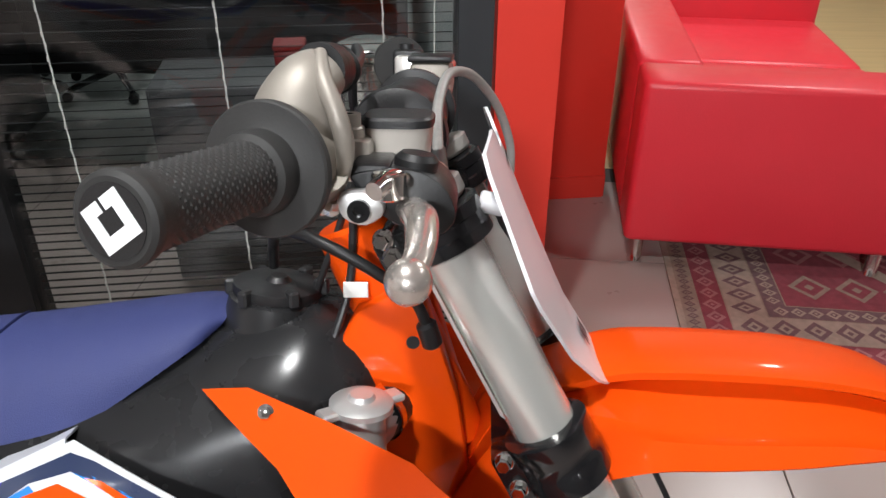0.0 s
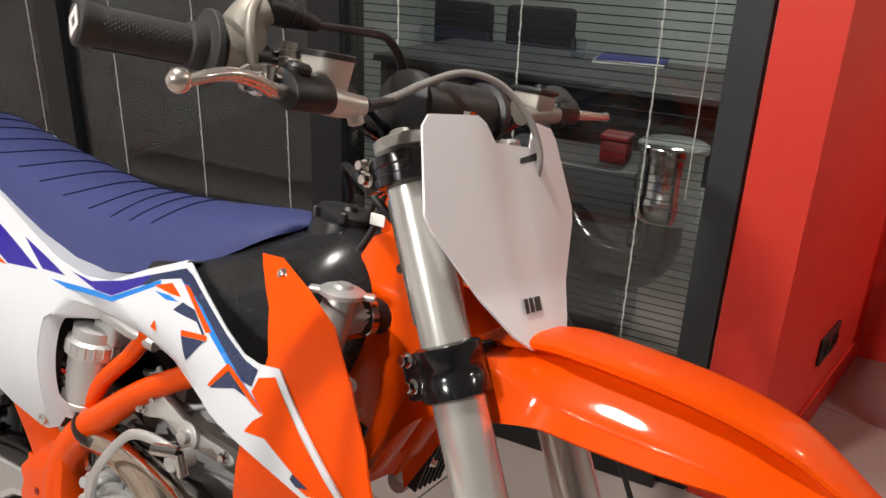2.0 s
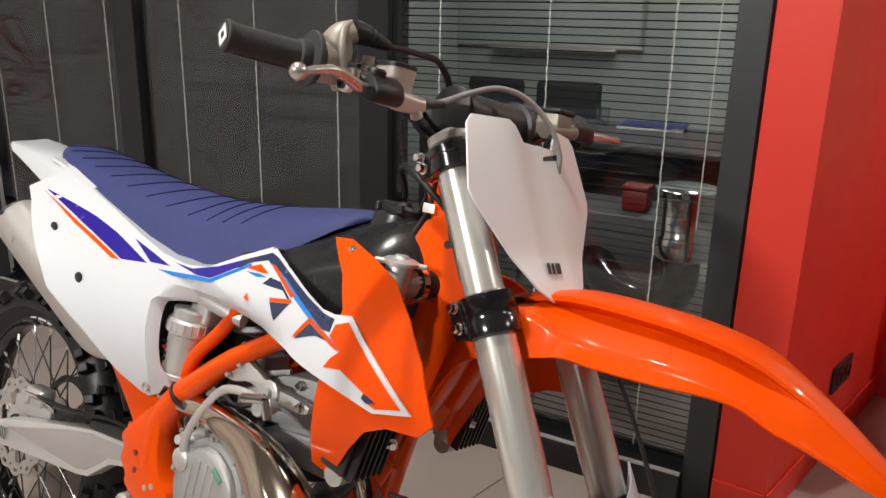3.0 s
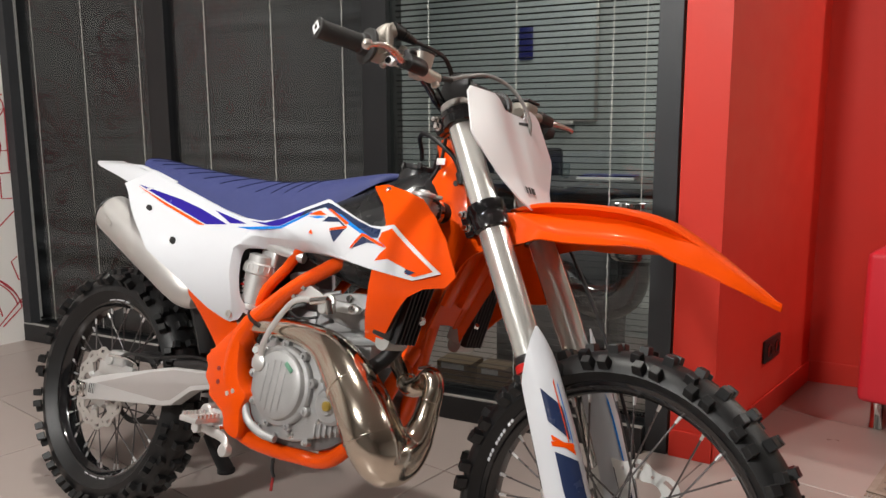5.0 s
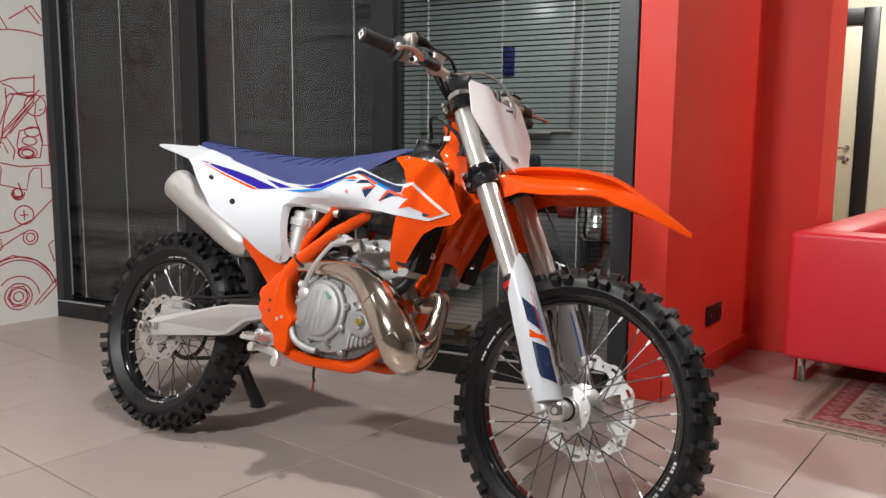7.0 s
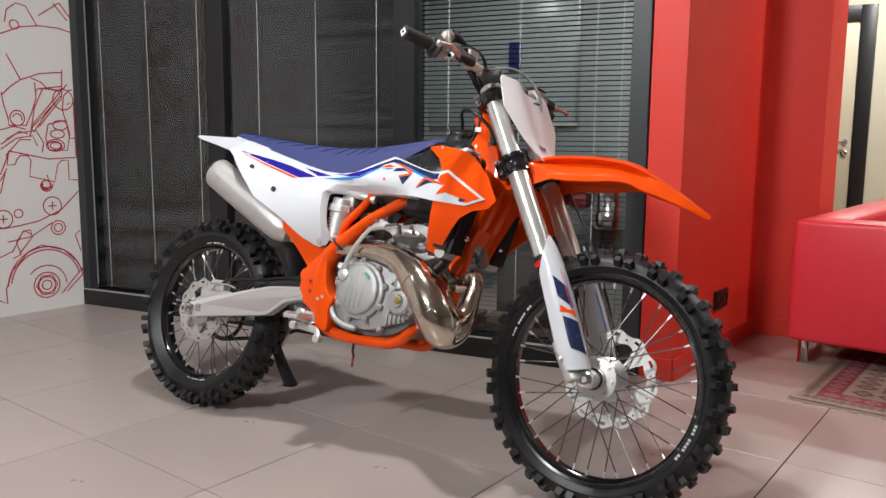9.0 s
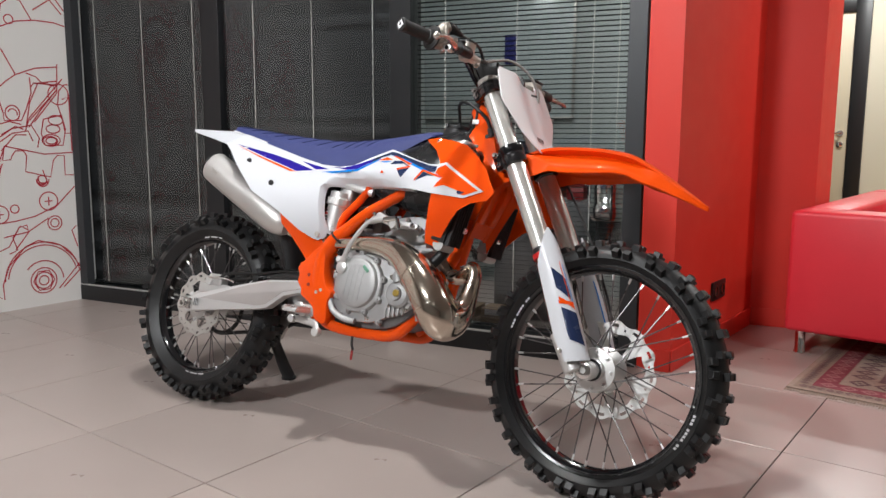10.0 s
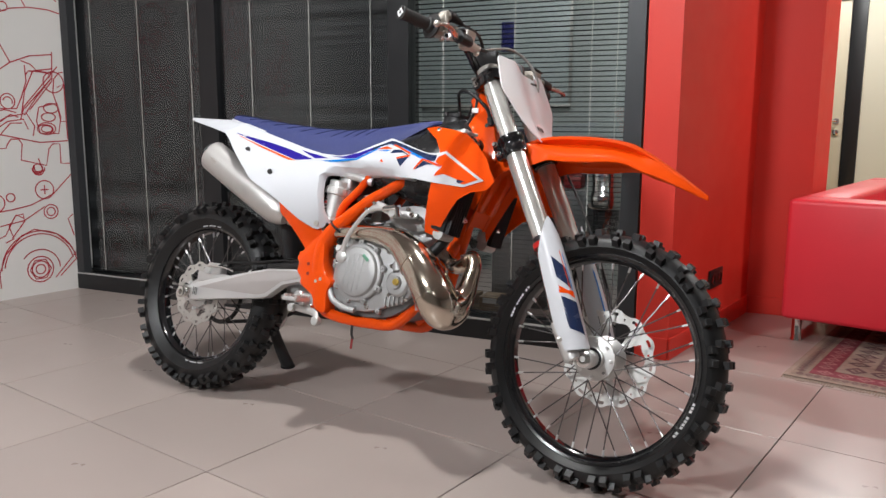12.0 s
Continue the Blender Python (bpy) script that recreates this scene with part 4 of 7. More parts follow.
part("front_mudguard", bm, ORANGE, bike, "glossy orange plastic front mudguard", m=FS, solid=0.003, sharp=28)

# number plate
def plate_x(y, z):
    dish = 0.007 * math.exp(-((y - 0.01) / 0.045) ** 2) * min(1.0, max(0.0, (z - 0.96) / 0.1))
    return 1.151 + (1.14 - z) * 0.42 - 0.11 * max(0.0, abs(y) - 0.036) - dish + 0.24 * max(0.0, 0.966 - z)


PL = [(-0.128, 1.14), (-0.048, 1.145), (-0.034, 1.138), (-0.018, 1.118), (0.058, 1.116), (0.074, 1.137), (0.086, 1.145), (0.128, 1.14), (0.14, 1.128), (0.157, 1.045), (0.15, 1.03), (0.095, 0.965), (0.062, 0.93), (0.046, 0.918), (0, 0.92), (-0.035, 0.913), (-0.06, 0.928), (-0.095, 0.965), (-0.15, 1.03), (-0.157, 1.045), (-0.14, 1.128)]
bm = polygon(PL, 0.012)
for v in bm.verts:
    y, z = v.co.x, v.co.z
    v.co = Vector((plate_x(y, z), y, z))
npl = part("number_plate", bm, PLATE_WHITE, bike, "blank white front number plate", m=FS, solid=0.003, sharp=30)
part("plate_mount", rod((1.138, -0.105, 1.100), (1.158, -0.105, 1.096), 0.0085, bev=0.002), PLATE_WHITE, npl, "white rubber mount behind the plate")
bm = bmesh.new()
for x0, x1 in ((-0.031, -0.0215), (-0.020, -0.0105), (-0.009, 0.006)):
    g = polygon([(x0, 0.944), (x1 - 0.002, 0.944), (x1 + 0.001, 0.9575), (x0 + 0.002, 0.9575)])
    for v in g.verts:
        y, z = v.co.x, v.co.z
        v.co = Vector((plate_x(y, z) + 0.0024, y + 0.002 + (z - 0.96) * 0.12, z + 0.004))
    add(bm, g)
part("plate_mark", bm, BLACK_PL, npl, "small black block-shaped mark")
g = polygon([(0.028, 1.098), (0.078, 1.104), (0.074, 1.112), (0.03, 1.104)])
for v in g.verts:
    y, z = v.co.x, v.co.z
    v.co = Vector((plate_x(y, z) + 0.0028, y, z))
part("hose_slot", g, BLACK_PL, npl, "dark slot")

# ---- handlebar and controls (straight-ahead coordinates, turned by FS) ----
bar_pts = [(1.004, -0.40, 1.168), (1.024, -0.36, 1.166), (1.05, -0.27, 1.164), (1.062, -0.21, 1.160), (1.062, -0.16, 1.140), (1.056, -0.11, 1.115), (1.05, -0.07, 1.108), (1.05, 0, 1.108), (1.05, 0.07, 1.108), (1.056, 0.11, 1.115), (1.062, 0.16, 1.140), (1.062, 0.21, 1.160), (1.05, 0.27, 1.164), (1.024, 0.36, 1.166), (1.004, 0.40, 1.168)]
hb = part("handlebar", sweep(bar_pts, 0.0125, n=6, seg=18), BLACK_ANO, bike, "matt black handlebar", m=FS)
G0, G1 = Vector((1.008, -0.423, 1.170)), Vector((1.0367, -0.314, 1.167))
gd_ = (G1 - G0).normalized()
for s in (-1, 1):
    a, b = (G0, G1) if s < 0 else (Vector((G0.x, -G0.y, G0.z)), Vector((G1.x, -G1.y, G1.z)))
    d = (b - a).normalized()
    grip = part("grip", lathe([(0.0165, 0.0), (0.0185, 0.0015), (0.019, 0.004), (0.0185, 0.007), (0.0172, 0.009), (0.0165, 0.02), (0.0165, 0.089), (0.0195, 0.091), (0.0205, 0.095), (0.0205, 0.103), (0.022, 0.104), (0.0325, 0.1048), (0.0335, 0.106), (0.0335, 0.1105), (0.0325, 0.1118), (0.018, 0.1125)], seg=48, at=a, way=d), GRIP, hb, "dark ribbed rubber grip")
    up = Vector((0, 0, 1))
    u_ = (up - d * up.dot(d)).normalized()
    v_ = d.cross(u_)
    kn = bmesh.new()
    vs, fs = [], []
    for i in range(29):
        for k in range(26):
            t = 2 * math.pi * (k + 0.5 * (i % 2)) / 26
            rad = math.cos(t) * u_ + math.sin(t) * v_
            tan = -math.sin(t) * u_ + math.cos(t) * v_
            c = a + d * (0.013 + i * 0.0027) + rad * 0.0164
            n0 = len(vs)
            vs += [c + d * 0.0012, c + tan * 0.0016, c - d * 0.0012, c - tan * 0.0016, c + rad * 0.0007]
            fs += [(n0, n0 + 1, n0 + 4), (n0 + 1, n0 + 2, n0 + 4), (n0 + 2, n0 + 3, n0 + 4), (n0 + 3, n0, n0 + 4)]
    me = bpy.data.meshes.new("tmp")
    me.from_pydata(vs, [], fs)
    kn.from_mesh(me)
    tagged(part("grip_knurl", kn, GRIP, hb, smooth=False), kind="stuff")
    # white open square mark on the grip end
    mk = bmesh.new()
    for x0, x1, z0, z1 in ((-0.0095, -0.004, -0.0095, 0.0095), (-0.004, 0.0095, 0.0045, 0.0095), (-0.004, 0.0095, -0.0095, -0.0045), (0.0045, 0.0095, 0.001, 0.0045), (0.0045, 0.0095, -0.0045, -0.001)):
        add(mk, box(x0 * 0.98, x1 * 0.98, z0 * 0.98, z1 * 0.98, 0, 0.0006))
    bmesh.ops.transform(mk, verts=mk.verts, matrix=Matrix.Translation(a - d * 0.0003) @ (-d).to_track_quat("Z", "Y").to_matrix().to_4x4() @ Matrix.Rotation(radians(125), 4, "Z"))
    part("grip_mark", mk, WHITE_DECAL, hb, "white square mark", smooth=False)
    part("grip_seam", box(-0.0012, 0.0012, 0, 0.075, -0.0012, 0.0012, 0.0004), GRIP, hb, m=Matrix.Translation(a + d * 0.014 - Vector((0, 0, 0.0168))) @ d.to_track_quat("Y", "Z").to_matrix().to_4x4())
    part("grip_end_disc", lathe([(0.0145, -0.0001), (0.0145, 0.0004)], seg=30, at=a - d * 0.0, way=-d), BLACK_ANO, hb)

# throttle housing on the right: drum round the bar, horn over it, ridge, clamp ear
h0 = G1 + gd_ * 0.004
hs = bmesh.new()
add(hs, lathe([(0.020, 0), (0.0245, 0.002), (0.0245, 0.022), (0.0215, 0.026), (0.0165, 0.027)], seg=36, at=h0, way=gd_))
add(hs, sweep([(1.044, -0.281, 1.139, 0.0055), (1.051, -0.285, 1.147, 0.0105), (1.053, -0.296, 1.163, 0.019)], n=7, seg=26, flat=0.9, up=(0, 1, 0)))
add(hs, sweep([(1.040, -0.289, 1.156, 0.023), (1.041, -0.288, 1.173, 0.0245), (1.044, -0.288, 1.189, 0.0225), (1.049, -0.284, 1.2025, 0.0182), (1.0555, -0.273, 1.2095, 0.0142)], n=8, seg=28, flat=0.88, up=(0, 1, 0)))
th = part("throttle_housing", hs, SILVER, hb, "bare cast throttle housing")
part("housing_ridge", sweep([(1.054, -0.283, 1.140, 0.003), (1.065, -0.291, 1.155, 0.0045), (1.0705, -0.299, 1.174, 0.005), (1.0675, -0.301, 1.191, 0.005), (1.060, -0.294, 1.207, 0.0048), (1.056, -0.280, 1.2195, 0.0035)], n=7, seg=12), SILVER, th)
part("throttle_cap_screw", bolt((1.056, -0.290, 1.143), (0.8, -0.5, -0.2), 0.0042), CHROME, hb)
boot_line = [(1.0545, -0.277, 1.2105, 0.0142), (1.057, -0.262, 1.2098, 0.0138), (1.059, -0.245, 1.208, 0.0112), (1.0605, -0.230, 1.2062, 0.0085), (1.061, -0.217, 1.205, 0.0066)]
bt0 = sweep(boot_line, n=6, seg=22)
for f in range(3):
    add(bt0, lathe([(0.0126 - f * 0.0021, 0), (0.0138 - f * 0.0022, 0.002), (0.0126 - f * 0.0021, 0.004)], at=(1.0582 + f * 0.0009, -0.255 + f * 0.0105, 1.2092 - f * 0.0011), way=(0.1, 0.98, -0.1), seg=20))
part("throttle_boot", bt0, RUBBER, hb, "black ribbed rubber cable boot")
for dz in (0.0, 0.0075):
    part("throttle_cable", sweep([(1.061, -0.219, 1.205), (1.058, -0.16, 1.2075 + dz * 0.3), (1.048, -0.11, 1.2095 + dz * 0.4), (1.041, -0.086 + dz, 1.206), (1.036, -0.062 + dz, 1.192), (1.033, -0.045 + dz, 1.168), (1.032, -0.03, 1.14), (1.02, -0.03, 1.07), (0.99, -0.02, 0.99)], 0.0032, seg=10), BLACK_PL, bike, "black throttle cable", m=FS)

# brake lever and master cylinder on the right
ball = Vector((1.111, -0.397, 1.140))
lv = sweep([(1.111, -0.392, 1.140, 0.006), (1.114, -0.375, 1.146, 0.0068), (1.113, -0.352, 1.150, 0.0078), (1.110, -0.328, 1.148, 0.0086), (1.107, -0.305, 1.142, 0.009), (1.101, -0.28, 1.141, 0.009)], n=6, seg=18, flat=0.75, up=(0, 0, 1))
bs = bmesh.new()
bmesh.ops.create_uvsphere(bs, u_segments=24, v_segments=16, radius=0.0098)
bmesh.ops.translate(bs, verts=bs.verts, vec=ball)
add(lv, bs)
part("brake_lever", lv, LEVER, hb, "shiny metal brake lever with a ball end")
part("lever_pivot", add(rod((1.092, -0.296, 1.148), (1.092, -0.296, 1.162), 0.009, bev=0.001), sweep([(1.086, -0.31, 1.155, 0.005), (1.093, -0.296, 1.158, 0.006), (1.102, -0.285, 1.155, 0.005)], n=4)), CHROME, hb)
bt = plate(rounded([(1.072, 1.159), (1.102, 1.162), (1.120, 1.153), (1.126, 1.137), (1.117, 1.127), (1.102, 1.130), (1.088, 1.137), (1.078, 1.149)], 4), -0.290, -0.242, 0.0045)
add(bt, lathe([(0.012, 0), (0.012, 0.005), (0.009, 0.008), (0.004, 0.008)], at=(1.104, -0.274, 1.160), way=(0.15, 0, 1), seg=20))
add(bt, box(1.070, 1.092, -0.288, -0.250, 1.154, 1.164, 0.003))
part("lever_boot", bt, RUBBER, hb, "black rubber lever cover")
part("pivot_bolt", lathe([(0.006, 0), (0.006, 0.004), (0.003, 0.004), (0.003, 0.001)], at=(1.077, -0.300, 1.143), way=(0, -1, 0), seg=16), BLACK_ANO, hb)
part("pivot_lug", plate(rounded([(1.066, 1.150), (1.083, 1.152), (1.090, 1.142), (1.080, 1.134), (1.068, 1.138)], 3), -0.300, -0.288, 0.003), ALU, hb, "bare metal lever pivot")
mc = sweep([(1.104, -0.25, 1.140, 0.013), (1.104, -0.225, 1.138, 0.0135), (1.106, -0.205, 1.137, 0.012), (1.110, -0.190, 1.138, 0.0095)], n=4, seg=18)
rv = bmesh.new()
rr = []
for z, gx, gy in ((1.130, 0.015, 0.017), (1.145, 0.017, 0.019), (1.176, 0.0205, 0.0225)):
    rr.append([rv.verts.new((1.090 + gx * math.copysign(abs(math.cos(t)) ** 0.5, math.cos(t)), -0.226 + gy * math.copysign(abs(math.sin(t)) ** 0.5, math.sin(t)), z + (0.012 if z < 1.14 else 0) * 0)) for t in (2 * math.pi * k / 28 for k in range(28))])
for p, q in zip(rr, rr[1:]):
    for k in range(28):
        rv.faces.new((p[k], p[(k + 1) % 28], q[(k + 1) % 28], q[k]))
rv.faces.new(rr[0][::-1])
rv.faces.new(rr[-1])
add(mc, rv)
add(mc, lathe([(0.008, 0), (0.008, 0.012), (0.004, 0.014)], at=(1.107, -0.199, 1.132), way=(0.3, 0.2, -1), seg=16))
part("master_cylinder", mc, SILVER_PALE, hb, "beige-grey brake fluid reservoir")
ld = bmesh.new()
rr = [[ld.verts.new((1.090 + g * 0.0212 * math.copysign(abs(math.cos(t)) ** 0.5, math.cos(t)), -0.226 + g * 0.0232 * math.copysign(abs(math.sin(t)) ** 0.5, math.sin(t)), z)) for t in (2 * math.pi * k / 28 for k in range(28))] for z, g in ((1.1762, 1), (1.1805, 1), (1.182, 0.93))]
for p, q in zip(rr, rr[1:]):
    for k in range(28):
        ld.faces.new((p[k], p[(k + 1) % 28], q[(k + 1) % 28], q[k]))
ld.faces.new(rr[0][::-1])
ld.faces.new(rr[-1])
part("reservoir_lid", ld, BLACK_PL, hb, "dark reservoir lid")
part("bar_clamp", add(add(box(1.046, 1.078, -0.262, -0.240, 1.148, 1.172, 0.004), rod((1.064, -0.250, 1.150), (1.064, -0.250, 1.178), 0.0095, bev=0.001)), lathe([(0.0075, 0), (0.0075, 0.007), (0.004, 0.007), (0.004, 0.003)], at=(1.064, -0.250, 1.178), way=(0, 0, 1), seg=16)), SILVER_PALE, hb, "pale clamp with a dark bolt")
part("clamp_screw", lathe([(0.0068, 0), (0.0068, 0.006), (0.0035, 0.006), (0.0035, 0.003)], at=(1.064, -0.250, 1.1785), way=(0, 0, 1), seg=16), BLACK_PL, hb)
part("kill_switch", rod((1.050, -0.290, 1.166), (1.054, -0.268, 1.165), 0.0145, bev=0.002), BLACK_PL, hb)
# brake hose loops over the plate
part("brake_hose", sweep([(1.112, -0.186, 1.139), (1.108, -0.141, 1.152), (1.106, -0.09, 1.171), (1.112, -0.035, 1.1875), (1.130, 0.012, 1.182), (1.152, 0.048, 1.153), (1.166, 0.067, 1.115), (1.168, 0.071, 1.085)], 0.0042, seg=12), HOSE_GREY, bike, "grey brake hose", m=FS)
part("brake_hose", sweep([(1.168, 0.071, 1.086), (1.158, 0.072, 1.04), (1.195, 0.085, 0.97), (1.26, 0.10, 0.88), (1.36, 0.125, 0.70), (1.45, 0.12, 0.50), (1.47, 0.10, 0.42)], 0.0036, seg=12), BLACK_PL, bike, "black lower brake hose", m=FS)
part("hose_end", sweep([(1.112, -0.19, 1.139, 0.0065), (1.109, -0.15, 1.146, 0.0055)], n=2), BLACK_PL, bike, m=FS)
# bar pad
part("bar_pad", add(lathe([(0.03, 0), (0.038, 0.004), (0.0395, 0.012), (0.0395, 0.016), (0.033, 0.018), (0.033, 0.15), (0.0395, 0.152), (0.0395, 0.164), (0.03, 0.168)], seg=40, at=(1.074, -0.088, 1.143), way=(0, 1, 0)), box(1.04, 1.10, -0.06, 0.06, 1.085, 1.135, 0.012, 3)), BLACK_PL, hb, "thick black round handlebar pad")
part("pad_mark", box(1.1062, 1.1074, -0.003, 0.007, 1.140, 1.147), ORANGE_DECAL, hb, smooth=False)
part("pad_mark", box(1.1062, 1.1074, -0.017, -0.005, 1.141, 1.1465), WHITE_DECAL, hb, smooth=False)
for y in (-0.06, 0.045):
    part("bar_mount", add(box(1.032, 1.078, y - 0.012, y + 0.026, 1.078, 1.128, 0.006), bolt((1.055, y + 0.007, 1.128), (0, 0, 1), 0.006)), BLACK_ANO, hb)
# clutch side
part("clutch_lever", sweep([(1.092, 0.388, 1.166, 0.008), (1.098, 0.36, 1.165, 0.006), (1.094, 0.31, 1.163, 0.0075), (1.088, 0.265, 1.160, 0.0075)], n=5, seg=14), LEVER, hb, "shiny metal clutch lever")
part("clutch_boot", box(1.068, 1.104, 0.215, 0.285, 1.148, 1.176, 0.009, 3), RUBBER, hb)
part("clutch_master_cylinder", add(box(1.062, 1.105, 0.15, 0.2, 1.145, 1.182, 0.006), rod((1.095, 0.13, 1.15), (1.095, 0.22, 1.158), 0.012)), SILVER, hb)
part("clutch_lid", box(1.06, 1.107, 0.148, 0.202, 1.182, 1.189, 0.003), BLACK_PL, hb)
part("clutch_clamp", box(1.04, 1.075, 0.205, 0.225, 1.145, 1.185, 0.004), CAPGREY, hb)
part("switch_block", add(box(1.035, 1.07, 0.232, 0.262, 1.148, 1.19, 0.006), lathe([(0.008, 0), (0.008, 0.006)], at=(1.05, 0.247, 1.19), way=(0, 0, 1), seg=14)), BLACK_PL, hb)


# ---- bodywork ----
def side_y(x, z):
    """Right-hand outer surface of the side panels and shroud."""
    y = 0.5626 + 1.1018 * x - 3.0068 * z - 0.7753 * x * x - 0.5228 * x * z + 2.3515 * z * z + 0.2358 * x ** 3
    # the edge over the arch is tucked in under a crease
    along = max(0.0, min(1.0, (x - 0.60) / 0.06)) * max(0.0, min(1.0, (0.96 - x) / 0.24))
    down = max(0.0, min(1.0, (0.822 - z) / 0.042))
    return max(-0.24, min(-0.075, y + 0.06 * along * down * down))


def side_y_left(x, z):
    return -side_y(x, z)


PANEL = [(0.138, 0.897), (0.158, 0.94), (0.269, 0.908), (0.355, 0.885), (0.47, 0.854), (0.551, 0.836), (0.623, 0.83), (0.676, 0.837), (0.736, 0.868), (0.802, 0.897), (0.927, 0.856), (0.977, 0.842), (1.008, 0.841), (1.041, 0.847), (1.192, 0.762), (1.125, 0.744), (1.005, 0.757), (0.918, 0.77), (0.829, 0.779), (0.739, 0.783), (0.65, 0.78), (0.596, 0.776), (0.583, 0.766), (0.590, 0.716), (0.600, 0.665), (0.616, 0.624), (0.608, 0.608), (0.590, 0.600), (0.572, 0.604), (0.526, 0.624), (0.444, 0.678), (0.335, 0.735), (0.299, 0.769), (0.174, 0.873)]
SHROUD = [(0.905, 0.934), (0.945, 0.938), (1.017, 0.922), (1.083, 0.903), (1.14, 0.866), (1.186, 0.823), (1.225, 0.760), (1.203, 0.739), (1.148, 0.731), (1.108, 0.712), (1.079, 0.68), (1.023, 0.611), (0.986, 0.622), (1.003, 0.70), (1.011, 0.756), (1.02, 0.80), (1.012, 0.85), (0.975, 0.89), (0.943, 0.91)]
DECALS = [
    ("navy", ROYAL, [(0.172, 0.9), (0.271, 0.882), (0.331, 0.871), (0.409, 0.853), (0.528, 0.819), (0.464, 0.813), (0.311, 0.857)]),
    ("orange", ORANGE_DECAL, [(0.172, 0.897), (0.311, 0.854), (0.464, 0.811), (0.44, 0.811), (0.30, 0.852)]),
    ("navy", ROYAL, [(0.46, 0.851), (0.544, 0.834), (0.587, 0.825), (0.535, 0.822)]),
    ("navy", ROYAL, [(0.591, 0.833), (0.642, 0.832), (0.7, 0.848), (0.747, 0.868), (0.74, 0.852), (0.696, 0.827), (0.66, 0.825)]),
    ("navy", NAVY, [(0.747, 0.868), (0.801, 0.890), (0.823, 0.886), (0.938, 0.850), (0.985, 0.838), (1.011, 0.836), (1.011, 0.818), (0.993, 0.818), (0.869, 0.863), (0.804, 0.878), (0.769, 0.868), (0.752, 0.857), (0.74, 0.852)]),
    ("blue", SKY, [(0.562, 0.815), (0.661, 0.824), (0.696, 0.826), (0.770, 0.867), (0.775, 0.863), (0.703, 0.821), (0.605, 0.812)]),
    ("blue", SKY, [(0.804, 0.878), (0.814, 0.879), (0.872, 0.862), (0.996, 0.817), (1.043, 0.803), (1.033, 0.8), (0.989, 0.813), (0.865, 0.857)]),
    ("orange", ORANGE_DECAL, [(0.816, 0.875), (0.831, 0.874), (0.910, 0.845), (0.901, 0.841), (0.86, 0.858)]),
    ("orange", ORANGE_DECAL, [(0.764, 0.859), (0.794, 0.870), (0.825, 0.861), (0.802, 0.859)]),
    ("blue", SKY, [(0.770, 0.854), (0.804, 0.857), (0.825, 0.855), (0.801, 0.851)]),
    ("navy", NAVY, [(0.823, 0.845), (0.833, 0.857), (0.862, 0.856), (0.900, 0.839), (0.899, 0.836), (0.876, 0.846), (0.845, 0.845)]),
    ("orange", ORANGE_DECAL, [(0.797, 0.817), (0.8, 0.826), (0.812, 0.815)]),
    ("navy", NAVY, [(0.86, 0.825), (0.906, 0.833), (0.882, 0.802)]),
    ("orange", ORANGE_DECAL, [(0.856, 0.831), (0.905, 0.839), (0.909, 0.834), (0.86, 0.8255)]),
    ("navy", NAVY, [(0.942, 0.792), (0.966, 0.819), (1.010, 0.806), (0.985, 0.807)]),
    ("orange", ORANGE_DECAL, [(0.936, 0.793), (0.960, 0.826), (0.972, 0.824), (1.030, 0.806), (1.042, 0.799), (1.022, 0.803), (0.966, 0.820), (0.942, 0.793)]),
    ("orange", ORANGE_DECAL, [(1.017, 0.830), (1.041, 0.839), (1.058, 0.829), (1.175, 0.764), (1.13, 0.751), (1.105, 0.755), (1.106, 0.764), (1.054, 0.779), (1.019, 0.773), (1.029, 0.788), (1.043, 0.800), (1.014, 0.814)]),
    ("tip", NAVY, [(1.103, 0.757), (1.106, 0.764), (1.132, 0.759), (1.114, 0.753)]),
]
